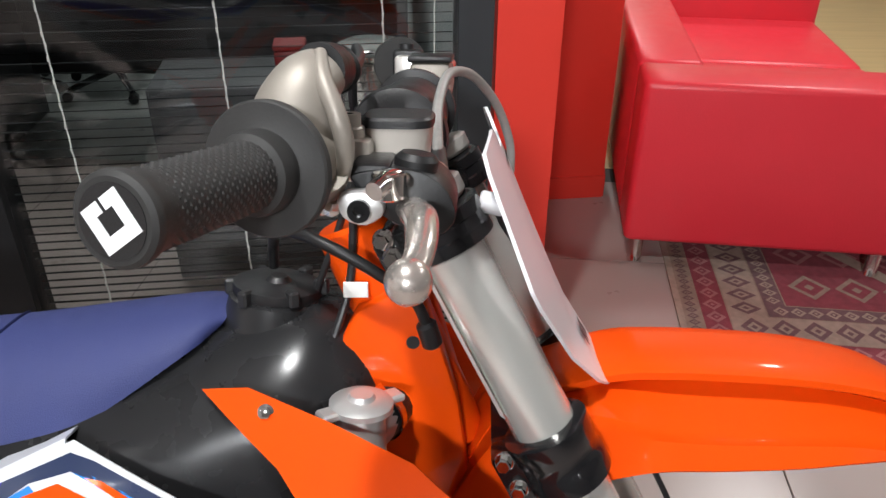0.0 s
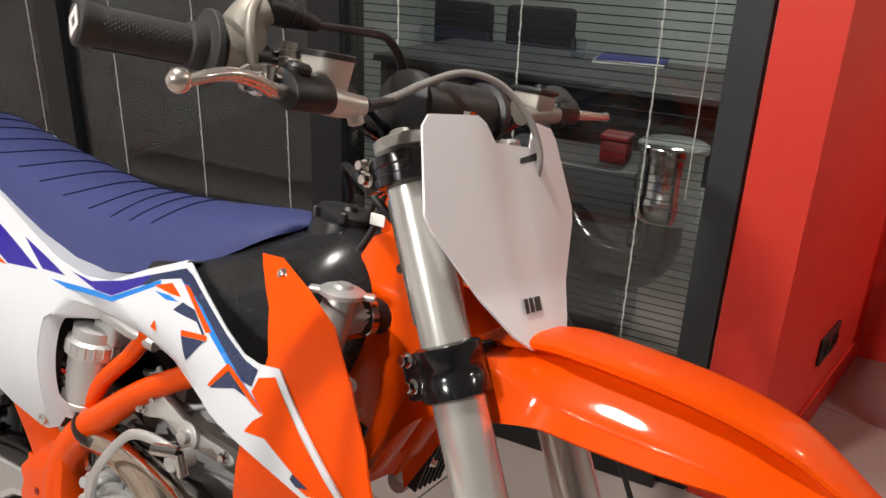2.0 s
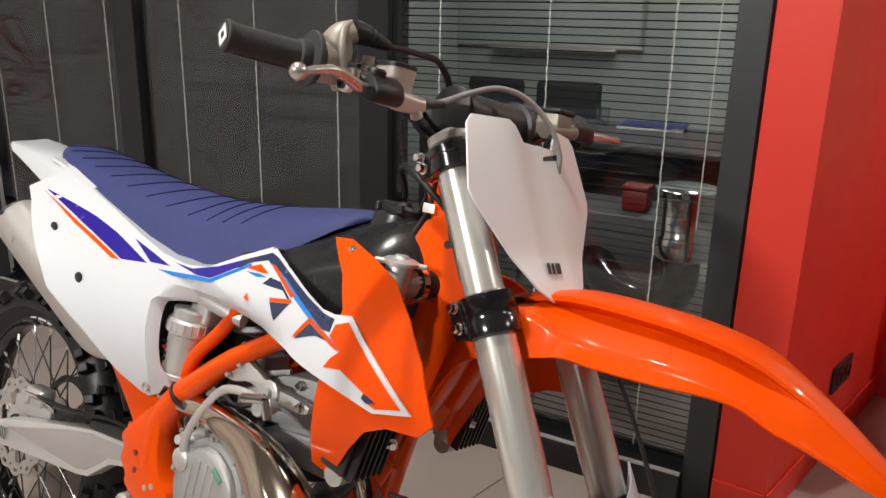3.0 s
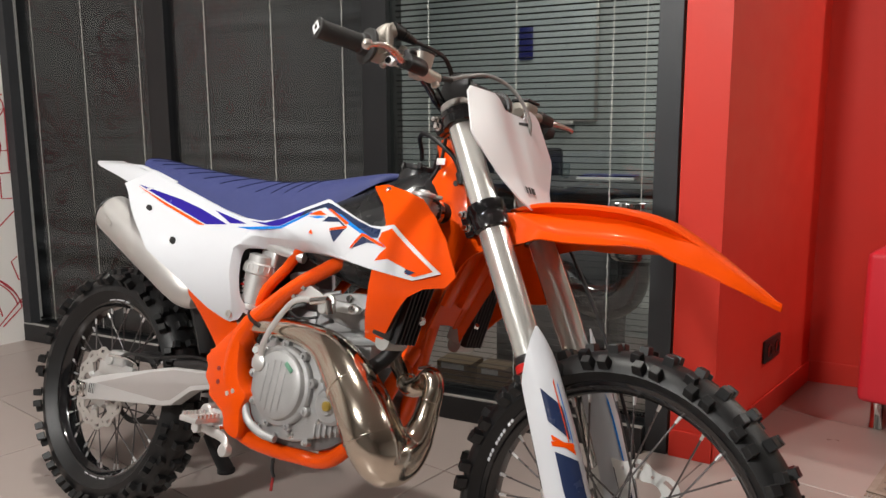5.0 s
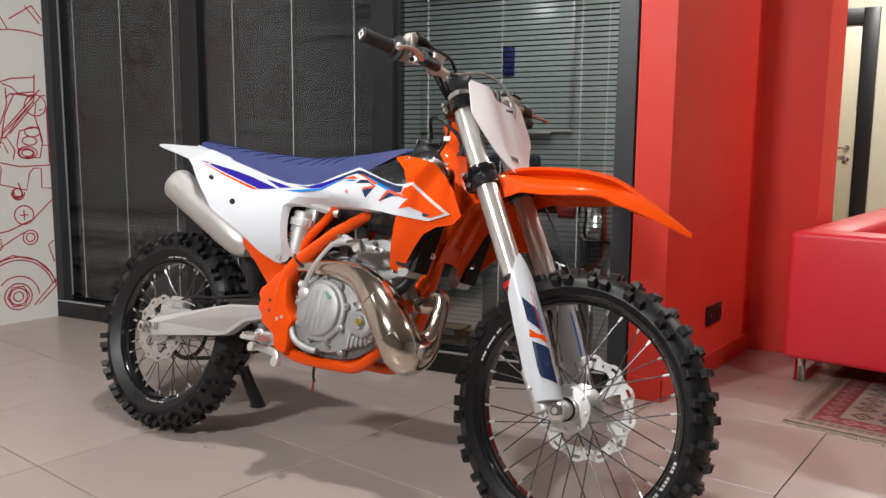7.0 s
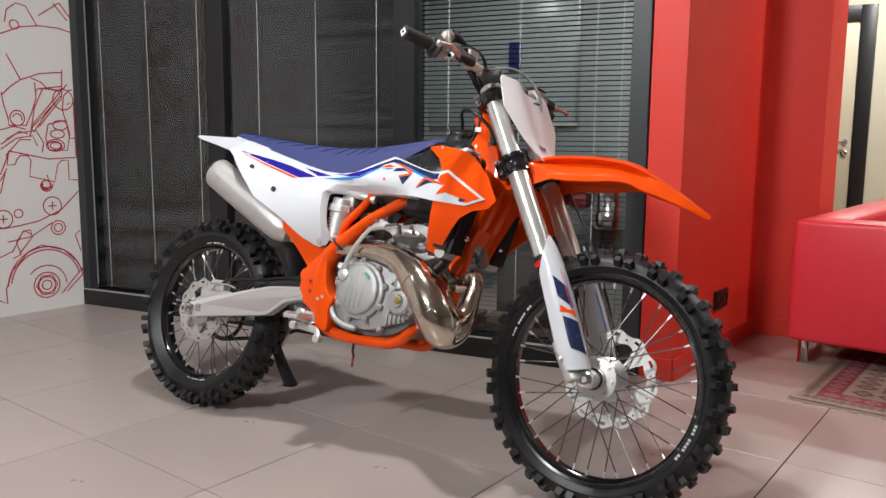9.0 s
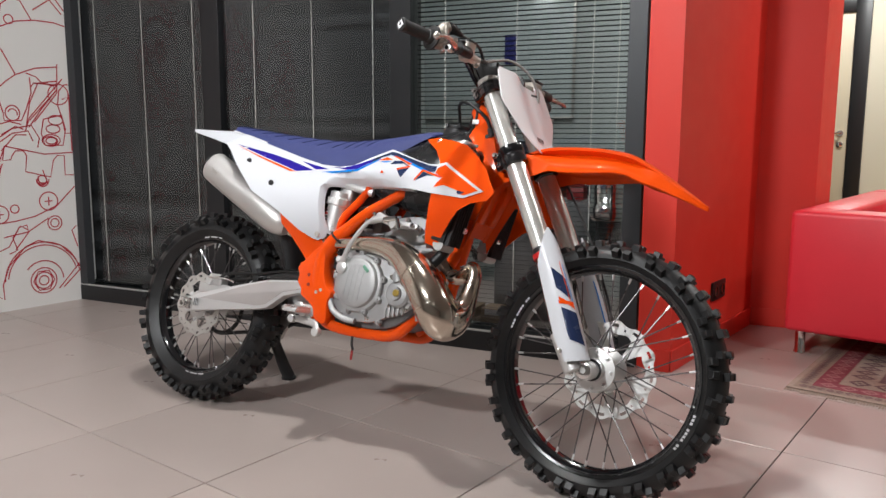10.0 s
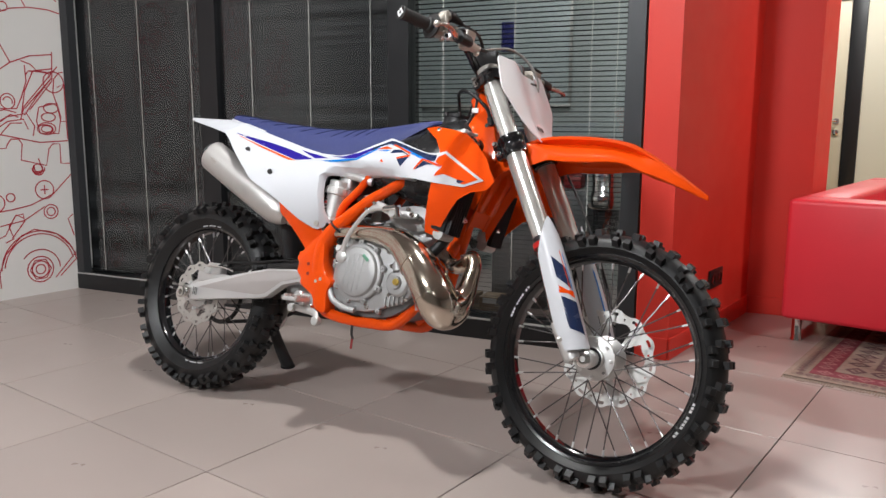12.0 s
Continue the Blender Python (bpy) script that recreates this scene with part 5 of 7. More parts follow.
for s, fy in ((-1, side_y), (1, side_y_left)):
    pn = part("side_panel", sheet(PANEL, fy, 0.025, s * 0.004), WHITE, bike, "white side panel with blue and orange decals", solid=0.003, bevel=0.001)
    sh = part("radiator_shroud", sheet(SHROUD, fy, 0.025, -s * 0.001), ORANGE, bike, "orange plastic radiator shroud", solid=0.003, bevel=0.001)
    for nm, mt, pts in DECALS:
        part("decal_" + nm, sheet(pts, fy, 0.025, s * {"orange": 0.0066, "tip": 0.0071}.get(nm, 0.0062)), mt, pn)
    # turned-in lip round the arch of the panel
    bm = bmesh.new()
    prev = None
    for x, z in smooth_line([(0.93, 0.769), (0.829, 0.779), (0.739, 0.783), (0.65, 0.78), (0.600, 0.776), (0.585, 0.764), (0.590, 0.716), (0.600, 0.665), (0.614, 0.626)], 3):
        cur = [bm.verts.new((x, fy(x, z) + s * 0.004, z)), bm.verts.new((x + 0.006, fy(x, z) - s * 0.004, z - 0.004)), bm.verts.new((x + 0.009, fy(x, z) - s * 0.016, z - 0.005))]
        if prev:
            bm.faces.new((prev[0], prev[1], cur[1], cur[0]))
            bm.faces.new((prev[1], prev[2], cur[2], cur[1]))
        prev = cur
    part("panel_lip", bm, WHITE, pn, solid=0.002, sharp=60)
    part("shroud_bolt", bolt((0.962, fy(0.962, 0.925) + s * 0.001, 0.925), (0, s, 0.3), 0.005, 0.004), CHROME, sh)
    for x, z, y in ((0.27, 0.836, 0.196), (0.394, 0.764, 0.184)):
        part("panel_plug", lathe([(0.0105, 0), (0.0105, 0.003), (0.006, 0.004)], at=(x, fy(x, z) + s * 0.004, z), way=(0, s, 0), seg=24), BLACK_PL, pn, "dark rubber plug")
    part("panel_screw", lathe([(0.009, 0), (0.009, 0.004), (0.005, 0.004), (0.005, 0.002)], at=(0.591, fy(0.591, 0.617) + s * 0.005, 0.617), way=(0, s, 0), seg=24), CAPGREY, pn)
    # orange lower airbox side
    LOW = rounded([(0.390, 0.710), (0.399, 0.66), (0.470, 0.602), (0.525, 0.553), (0.560, 0.52), (0.598, 0.52), (0.606, 0.56), (0.605, 0.60), (0.55, 0.645), (0.47, 0.705)], 3)
    part("airbox_cover", plate(LOW, s * 0.147, s * 0.112, 0.012), ORANGE, bike, "orange lower airbox panel")
    part("airbox_body", plate([(0.32, 0.76), (0.42, 0.64), (0.56, 0.62), (0.60, 0.80), (0.5, 0.85), (0.3, 0.87)], s * 0.135, s * 0.03, 0.004), BLACK_PL, bike)

# rear mudguard
bm = bmesh.new()
rows = []
for x, zt, w, d in ((-0.150, 0.978, 0.030, 0.006), (-0.138, 0.974, 0.085, 0.010), (-0.10, 0.970, 0.098, 0.018), (0.0, 0.963, 0.112, 0.034), (0.08, 0.958, 0.122, 0.05), (0.16, 0.945, 0.128, 0.06), (0.26, 0.92, 0.125, 0.05)):
    line = [(-w, zt - d), (-w * 0.97, zt - d * 0.4), (-w * 0.86, zt - 0.002), (-w * 0.4, zt + 0.006), (0, zt + 0.009), (w * 0.4, zt + 0.006), (w * 0.86, zt - 0.002), (w * 0.97, zt - d * 0.4), (w, zt - d)]
    rows.append([bm.verts.new((x, a, b)) for a, b in line])
for a, b in zip(rows, rows[1:]):
    for k in range(8):
        bm.faces.new((a[k], a[k + 1], b[k + 1], b[k]))
part("rear_mudguard", bm, WHITE, bike, "white rear mudguard", solid=0.003, sharp=50)

# seat: top line at the middle and edge line at the sides
TOP = [(0.03, 0.986), (0.06, 0.993), (0.15, 0.982), (0.28, 0.966), (0.41, 0.953), (0.54, 0.946), (0.63, 0.950), (0.72, 0.958), (0.80, 0.969), (0.88, 0.978), (0.915, 0.975)]
EDGE = [(0.05, 0.972), (0.09, 0.958), (0.20, 0.925), (0.32, 0.893), (0.45, 0.858), (0.57, 0.835), (0.65, 0.843), (0.73, 0.869), (0.80, 0.897), (0.875, 0.945), (0.90, 0.962)]
WID = [0.05, 0.085, 0.100, 0.108, 0.112, 0.108, 0.102, 0.092, 0.082, 0.06, 0.03]
bm = bmesh.new()
rows = []
SEAT = smooth_line([(t[0], t[1], e[0], e[1], w) for t, e, w in zip(TOP, EDGE, WID)], 6)
for xt, zt, xe, ze, w in SEAT:
    row = []
    for k in range(21):
        f = (k - 10) / 10
        a = abs(f)
        y = w * math.sin(min(a * 1.5, math.pi / 2))
        drop = a ** 1.9
        row.append(bm.verts.new((xt + (xe - xt) * drop, math.copysign(y, f) if a else 0, zt + (ze - zt) * drop)))
    rows.append(row)
for a, b in zip(rows, rows[1:]):
    for k in range(20):
        bm.faces.new((a[k], a[k + 1], b[k + 1], b[k]))
seat = part("seat", bm, NAVY_SEAT, bike, "navy blue ribbed seat cover", solid=0.004, sharp=60)
# ribs across the seat: each bends back towards the sides
def seat_point(i, f):
    i = max(0, min(len(SEAT) - 1.001, i))
    k = int(i)
    q = [u + (v - u) * (i - k) for u, v in zip(SEAT[k], SEAT[k + 1])]
    a_ = abs(f)
    drop_ = a_ ** 1.9
    return (q[0] + (q[2] - q[0]) * drop_, math.copysign(q[4] * math.sin(min(a_ * 1.5, math.pi / 2)), f), q[1] + (q[3] - q[1]) * drop_ + 0.0026)


# thin raised lines in darkened seat navy, the groove shade put into their colour
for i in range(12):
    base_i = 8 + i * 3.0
    part("seat_rib", sweep([seat_point(base_i - 3.2 * (k / 12) ** 2, k / 20) for k in range(-12, 13)], 0.0015, n=1, seg=6, smooth=False), SEAT_GROOVE_SHADE, seat)

# white strips between the side panels and the seat
for s, fy in ((-1, side_y), (1, side_y_left)):
    bm = bmesh.new()
    prev = None
    for (x, z), (xe, ze), w in zip([(0.10, 0.955), (0.158, 0.94), (0.269, 0.908), (0.355, 0.885), (0.47, 0.854), (0.551, 0.836), (0.623, 0.83), (0.676, 0.837), (0.736, 0.868), (0.795, 0.894)], [(0.10, 0.962), (0.16, 0.944), (0.27, 0.915), (0.355, 0.89), (0.47, 0.858), (0.55, 0.842), (0.62, 0.84), (0.676, 0.85), (0.736, 0.876), (0.79, 0.894)], [0.085, 0.09, 0.1, 0.105, 0.108, 0.105, 0.1, 0.096, 0.088, 0.08]):
        cur = [bm.verts.new((x, fy(x, z) + s * 0.0045, z - 0.001)), bm.verts.new((x, fy(x, z) + s * 0.002, z + 0.004)), bm.verts.new((xe, s * (w - 0.012), ze - 0.004))]
        if prev:
            bm.faces.new((prev[0], prev[1], cur[1], cur[0]))
            bm.faces.new((prev[1], prev[2], cur[2], cur[1]))
        prev = cur
    part("panel_flange", bm, WHITE, bike, "white panel edge beside the seat", solid=0.002)

# tank
bm = bmesh.new()
rows = []
for x, zt, zb, w in ((0.70, 0.905, 0.765, 0.112), (0.78, 0.918, 0.735, 0.124), (0.86, 0.945, 0.715, 0.128), (0.92, 0.968, 0.715, 0.122), (0.98, 0.985, 0.73, 0.112), (1.02, 0.975, 0.78, 0.085), (1.05, 0.95, 0.84, 0.05)):
    row = []
    for k in range(24):
        a = 2 * math.pi * k / 24
        c, s_ = math.cos(a), math.sin(a)
        e = 0.62
        yy = w * math.copysign(abs(c) ** e, c)
        zz = (zt + zb) / 2 + (zt - zb) / 2 * math.copysign(abs(s_) ** 0.8, s_)
        if s_ > 0:
            yy *= 1 - 0.38 * s_ ** 2
        row.append((x, yy, zz))
    rows.append(row)
rows = [[tuple(p) for p in r] for r in rows]
dense = list(zip(*[smooth_line([r[k] for r in rows], 4) for k in range(24)]))
vr = [[bm.verts.new(p) for p in r] for r in dense]
for a, b in zip(vr, vr[1:]):
    for k in range(24):
        j = (k + 1) % 24
        bm.faces.new((a[k], a[j], b[j], b[k]))
bm.faces.new(vr[0][::-1])
bm.faces.new(vr[-1])
tank = part("fuel_tank", bm, BLACK_TANK, bike, "black plastic fuel tank", sharp=60)
part("filler_neck", lathe([(0.050, -0.06), (0.046, -0.012), (0.044, 0.0), (0.04, 0.002)], at=(0.952, -0.004, 0.984), way=(0.12, 0, 1), seg=36), BLACK_TANK, tank)
lobes = []
cap = lathe([(0.040, 0.001), (0.041, 0.003), (0.041, 0.011), (0.037, 0.013), (0.012, 0.0135), (0.008, 0.018)], at=(0.952, -0.004, 0.985), way=(0.12, 0, 1), seg=36)
for k in range(6):
    a = 2 * math.pi * k / 6
    b = box(-0.007, 0.007, -0.005, 0.005, -0.001, 0.014, 0.002, 1)
    bmesh.ops.transform(b, verts=b.verts, matrix=Matrix.Translation((0.952 + 0.041 * math.cos(a), -0.004 + 0.041 * math.sin(a), 0.986)) @ Matrix.Rotation(a, 4, "Z"))
    lobes.append(b)
cap = part("tank_cap", cap, BLACK_PL, tank, "black lobed tank cap")
for b in lobes:
    part("cap_lobe", b, BLACK_PL, tank)
part("vent_hose", sweep([(0.950, -0.004, 1.012), (0.953, -0.016, 1.034), (0.962, -0.040, 1.052), (0.984, -0.062, 1.058), (1.015, -0.078, 1.050), (1.050, -0.080, 1.030), (1.080, -0.068, 1.003), (1.093, -0.060, 0.972)], 0.005, seg=12), RUBBER, bike, "black vent hose")
part("hose_plug", rod((1.090, -0.061, 0.980), (1.097, -0.056, 0.955), 0.0092, bev=0.003), BLACK_PL, bike, "black hose end clip")
part("clutch_line", sweep([(1.036, -0.046, 1.16), (1.029, -0.041, 1.08), (1.023, -0.036, 1.006), (1.006, -0.052, 0.95), (0.985, -0.078, 0.88)], 0.0038, seg=10), BLACK_PL, bike, "black cable with a white label")
part("cable_tag", box(1.018, 1.040, -0.046, -0.043, 0.996, 1.010, 0.0008), PAPER, bike, "small white label on a cable", m=pose(0, 0, 0, 0, 0, 0), smooth=False)

# radiator: core with fins, filler neck with cap, hose and clamp
for s in (-1, 1):
    core = part("radiator", box(1.055, 1.09, s * 0.09 if s > 0 else -0.165, s * 0.165 if s > 0 else -0.09, 0.625, 0.80, 0.004), RADIATOR, bike, "bare aluminium radiator behind a black louvre", m=Matrix.Translation((1.056, 0, 0.72)) @ Matrix.Rotation(radians(13), 4, "Y") @ Matrix.Translation((-1.075, 0, -0.72)))
    for k in range(6):
        y = s * (0.10 + k * 0.0125)
        part("louvre", box(1.092, 1.108, y - 0.002, y + 0.002, 0.622, 0.79, 0.001), BLACK_PL, core, smooth=False)
    part("side_tank", box(1.05, 1.095, s * 0.168 - 0.005, s * 0.168 + 0.005, 0.625, 0.80, 0.003), BLACK_PL, core)
    part("bottom_tank", sweep([(1.075, s * 0.10, 0.617, 0.017), (1.075, s * 0.165, 0.617, 0.017)], n=2), RADIATOR, core)
    part("grille_bolt", bolt((1.108, s * 0.104, 0.675), (1, s * 0.6, 0), 0.0065), CHROME, core)
nk = bmesh.new()
add(nk, sweep([(1.030, -0.135, 0.825, 0.026), (1.033, -0.118, 0.862, 0.026), (1.036, -0.104, 0.895, 0.022), (1.037, -0.10, 0.918, 0.020)], n=5))
add(nk, rod((1.035, -0.105, 0.888), (1.055, -0.060, 0.895), 0.019))
part("radiator_neck", nk, RADIATOR, bike, "cast radiator filler neck")
cp = lathe([(0.022, 0), (0.027, 0.001), (0.027, 0.006), (0.022, 0.009), (0.012, 0.010), (0.01, 0.014)], at=(1.037, -0.10, 0.918), way=(0.05, -0.05, 1), seg=30)
for a in (0.6, 0.6 + math.pi):
    b = box(-0.012, 0.012, -0.009, 0.009, 0, 0.007, 0.002, 1)
    bmesh.ops.transform(b, verts=b.verts, matrix=Matrix.Translation((1.037 + 0.027 * math.cos(a), -0.10 + 0.027 * math.sin(a), 0.917)) @ Matrix.Rotation(a, 4, "Z"))
    add(cp, b)
part("radiator_cap", cp, ALU, bike, "bright metal radiator cap")
hose = part("radiator_hose", sweep([(1.046, -0.075, 0.892, 0.021), (1.055, -0.055, 0.893, 0.022), (1.062, -0.02, 0.89, 0.02), (1.05, 0.04, 0.88, 0.02)], n=5), RUBBER, bike, "black radiator hose with a metal clamp")
part("hose_clamp", lathe([(0.0225, 0), (0.0238, 0.0005), (0.0238, 0.009), (0.0225, 0.0095)], closed=True, at=(1.049, -0.070, 0.893), way=(0.35, 0.9, 0.05), seg=30), CHROME, hose)
part("hose_lower", sweep([(1.05, -0.12, 0.82, 0.016), (1.06, -0.10, 0.78, 0.016), (1.062, -0.085, 0.72, 0.016), (1.0, -0.06, 0.66, 0.016)], n=5), RUBBER, bike)
part("horn_bolt", bolt((1.072, -0.105, 0.822), (0.4, -1, 0), 0.007), CAPGREY, bike)

# ---- frame ----
part("head_tube", rod((1.115, 0, 0.835), (1.022, 0, 1.055), 0.036, bev=0.004), ORANGE_PAINT, bike, "orange painted steering head")
for s in (-1, 1):
    bm = plate([(1.085, 1.015), (1.03, 0.985), (1.0, 0.93), (0.985, 0.86), (1.04, 0.72), (1.09, 0.70), (1.135, 0.80), (1.12, 0.90)], s * 0.052, s * 0.018, 0.006)
    part("frame_gusset", bm, ORANGE_PAINT, bike, "orange head gusset plate")
    part("gusset_hole", lathe([(0.006, 0), (0.006, 0.001)], at=(1.079, s * 0.0522, 0.957), way=(0, s, 0), seg=18), BLACK_PL, bike)
    part("top_spar", sweep([(1.06, s * 0.045, 0.90, 0.022), (0.98, s * 0.075, 0.845, 0.019), (0.88, s * 0.098, 0.785, 0.017), (0.804, s * 0.110, 0.740, 0.0165), (0.741, s * 0.117, 0.700, 0.0175), (0.672, s * 0.122, 0.642, 0.021), (0.628, s * 0.125, 0.598, 0.025), (0.602, s * 0.125, 0.55, 0.027), (0.598, s * 0.125, 0.49, 0.027), (0.607, s * 0.122, 0.42, 0.024)], n=6, flat=1.1, up=(0, 1, 0)), ORANGE_PAINT, bike, "orange frame spar")
    part("subframe_tube", sweep([(0.728, s * 0.105, 0.785), (0.697, s * 0.113, 0.736), (0.656, s * 0.118, 0.690), (0.63, s * 0.12, 0.645)], 0.0125, seg=16), ORANGE_PAINT, bike, "orange subframe tube")
    part("subframe_tube", sweep([(0.735, s * 0.10, 0.765, 0.014), (0.695, s * 0.11, 0.772, 0.013), (0.55, s * 0.12, 0.80, 0.012), (0.3, s * 0.11, 0.85, 0.011), (0.16, s * 0.09, 0.88, 0.01)], n=5), ALU, bike)
    PIV = rounded([(0.522, 0.512), (0.530, 0.49), (0.528, 0.465), (0.545, 0.445), (0.55, 0.425), (0.60, 0.395), (0.615, 0.36), (0.66, 0.35), (0.657, 0.41), (0.668, 0.445), (0.645, 0.465), (0.630, 0.50), (0.622, 0.56), (0.60, 0.585), (0.56, 0.55)], 4)
    pv = part("pivot_plate", plate(PIV, s * 0.1515, s * 0.100, 0.012), ORANGE_PAINT, bike, "orange swingarm pivot plate with screw holes")
    for x, z in ((0.575, 0.461), (0.572, 0.491), (0.61, 0.441), (0.627, 0.449)):
        part("plate_hole", lathe([(0.0055, 0), (0.0055, 0.001), (0.003, 0.0012)], at=(x, s * 0.1518, z), way=(0, s, 0), seg=14), CAPGREY if x > 0.6 else DARK_RED, pv)
    part("heel_tab", box(0.515, 0.535, s * 0.125 - 0.012, s * 0.125 + 0.012, 0.505, 0.528, 0.004), ORANGE_PAINT, bike)
    part("cradle_tube", sweep([(0.615, s * 0.12, 0.41, 0.02), (0.625, s * 0.118, 0.365, 0.018), (0.68, s * 0.112, 0.343, 0.0165), (0.80, s * 0.10, 0.338, 0.016), (0.89, s * 0.09, 0.352, 0.0165), (0.95, s * 0.062, 0.44, 0.018), (0.985, s * 0.04, 0.53, 0.017), (1.012, s * 0.016, 0.61, 0.018)], n=6), ORANGE_PAINT, bike, "orange lower frame tube")
    part("engine_mount_tab", plate([(0.86, 0.345), (0.93, 0.40), (0.90, 0.405), (0.87, 0.40), (0.845, 0.355)], s * 0.088, s * 0.075, 0.003), ORANGE_PAINT, bike)
part("down_tube", sweep([(1.085, 0, 0.86, 0.03), (1.052, 0, 0.77, 0.028), (1.03, 0, 0.69, 0.026), (1.012, 0, 0.60, 0.025)], n=5), ORANGE_PAINT, bike, "orange front down tube")
part("frame_band", lathe([(0.034, 0), (0.034, 0.005)], at=(0.648, -0.121, 0.612), way=(0.6, 0, 0.8), seg=24), BLACK_PL, bike, "black cable tie on the frame")

# ---- swingarm ----
for s in (-1, 1):
    SW = [(-0.03, 0.33), (-0.03, 0.352), (0.03, 0.374), (0.05, 0.382), (0.283, 0.440), (0.369, 0.460), (0.501, 0.471), (0.56, 0.455), (0.56, 0.425), (0.50, 0.428), (0.439, 0.413), (0.373, 0.366), (0.337, 0.358), (0.061, 0.322), (0.0, 0.312)]
    sw = part("swingarm", plate(SW, s * 0.110, s * 0.075, 0.004), BRIGHT, bike, "cast aluminium swingarm")
    INN = [(0.06, 0.366), (0.283, 0.433), (0.369, 0.452), (0.50, 0.464), (0.53, 0.452), (0.50, 0.440), (0.435, 0.425), (0.368, 0.378), (0.335, 0.370)]
    part("recess", plate(INN, s * 0.1112, s * 0.1095, 0.0005), SWING, sw, "matt grey swingarm flank")
    part("chain_adjuster", box(-0.028, 0.028, s * 0.112 - 0.012, s * 0.112 + 0.008, 0.322, 0.36, 0.004), CHROME, sw)
part("axle_mark", box(0.035, 0.058, -0.1128, -0.111, 0.335, 0.365, 0.001), BRIGHT, bike)
for k in range(3):
    part("adjuster_line", box(0.037 + k * 0.008, 0.040 + k * 0.008, -0.1136, -0.1126, 0.337, 0.363), BLACK_PL, bike, smooth=False)
part("chain_guide", plate([(0.20, 0.25), (0.30, 0.26), (0.34, 0.33), (0.30, 0.355), (0.24, 0.33), (0.20, 0.30)], 0.06, 0.075, 0.004), CAPGREY, bike)
part("chain", sweep([(0.0, 0.068, 0.438), (0.3, 0.068, 0.475), (0.58, 0.068, 0.50), (0.60, 0.068, 0.47), (0.58, 0.068, 0.44), (0.3, 0.068, 0.30), (0.0, 0.068, 0.242)], 0.007, n=3, seg=8), BLACK_PL, bike)
part("chain_slider", sweep([(0.36, -0.10, 0.466, 0.01), (0.46, -0.1, 0.478, 0.013), (0.54, -0.10, 0.476, 0.013)], n=4), BLACK_PL, bike)
cal = bmesh.new()
add(cal, box(0.05, 0.115, -0.078, -0.04, 0.415, 0.455, 0.008, 3))
add(cal, rod((0.06, -0.086, 0.43), (0.06, -0.04, 0.43), 0.016, bev=0.003))
add(cal, box(0.0, 0.15, -0.07, -0.06, 0.385, 0.42, 0.004))
part("rear_brake_caliper", cal, ALU, bike, "silver rear brake caliper")
part("caliper_pins", sweep([(0.06, -0.083, 0.44), (0.14, -0.083, 0.444), (0.19, -0.085, 0.435)], 0.0045, seg=10), CHROME, bike)
part("rear_brake_hose", sweep([(0.11, -0.08, 0.445), (0.18, -0.105, 0.462), (0.3, -0.105, 0.472), (0.42, -0.10, 0.492), (0.52, -0.1, 0.49)], 0.0045, seg=10), RUBBER, bike)
part("rear_inner_fender", sweep([(0.40, 0, 0.50, 0.03), (0.385, 0, 0.58, 0.04), (0.36, 0, 0.67, 0.05), (0.30, 0, 0.76, 0.05)], n=4, flat=2.2), BLACK_PL, bike, "black inner mudflap")

# foot pegs and brake pedal
for s in (-1, 1):
    pg = box(0.545, 0.60, s * 0.15 - 0.0, s * 0.15 + 0.0 + s * 0.07, 0.372, 0.384, 0.002) if s > 0 else box(0.545, 0.60, -0.22, -0.15, 0.372, 0.384, 0.002)
    for k in range(6):
        for m_ in (0.549, 0.596):
            yy = s * (0.156 + k * 0.011)
            add(pg, box(m_ - 0.003, m_ + 0.003, yy - 0.003, yy + 0.003, 0.383, 0.392))
    fp = part("footpeg", pg, ALU, bike, "toothed silver foot peg")
    part("peg_bracket", add(rod((0.572, s * 0.118, 0.376), (0.572, s * 0.16, 0.376), 0.016, bev=0.003), box(0.56, 0.63, s * 0.135 - 0.01, s * 0.135 + 0.01, 0.368, 0.40, 0.005)), ALU, fp)
    part("peg_spring", sweep([(0.60, s * 0.13, 0.362, 0.008), (0.60, s * 0.155, 0.36, 0.008)], n=3), CHROME, fp)
pd = bmesh.new()
add(pd, rod((0.545, -0.118, 0.385), (0.545, -0.150, 0.385), 0.02, bev=0.004))
add(pd, sweep([(0.54, -0.15, 0.352, 0.010), (0.58, -0.155, 0.350, 0.011), (0.63, -0.16, 0.344, 0.011), (0.645, -0.165, 0.325, 0.013)], n=5, flat=0.6))
add(pd, rod((0.535, -0.145, 0.35), (0.535, -0.165, 0.35), 0.013, bev=0.002))
add(pd, rod((0.645, -0.155, 0.322), (0.645, -0.175, 0.322), 0.014, bev=0.002))
part("brake_pedal_joint", pd, ALU, bike, "cast brake pedal and master cylinder linkage")
part("pedal_return_spring", sweep([(0.75, -0.12, 0.325), (0.752, -0.12, 0.30), (0.758, -0.118, 0.285)], 0.004), BLACK_PL, bike)
part("drain_tag", box(0.752, 0.759, -0.119, -0.117, 0.255, 0.288), DARK_RED, bike, "thin red tag strap")

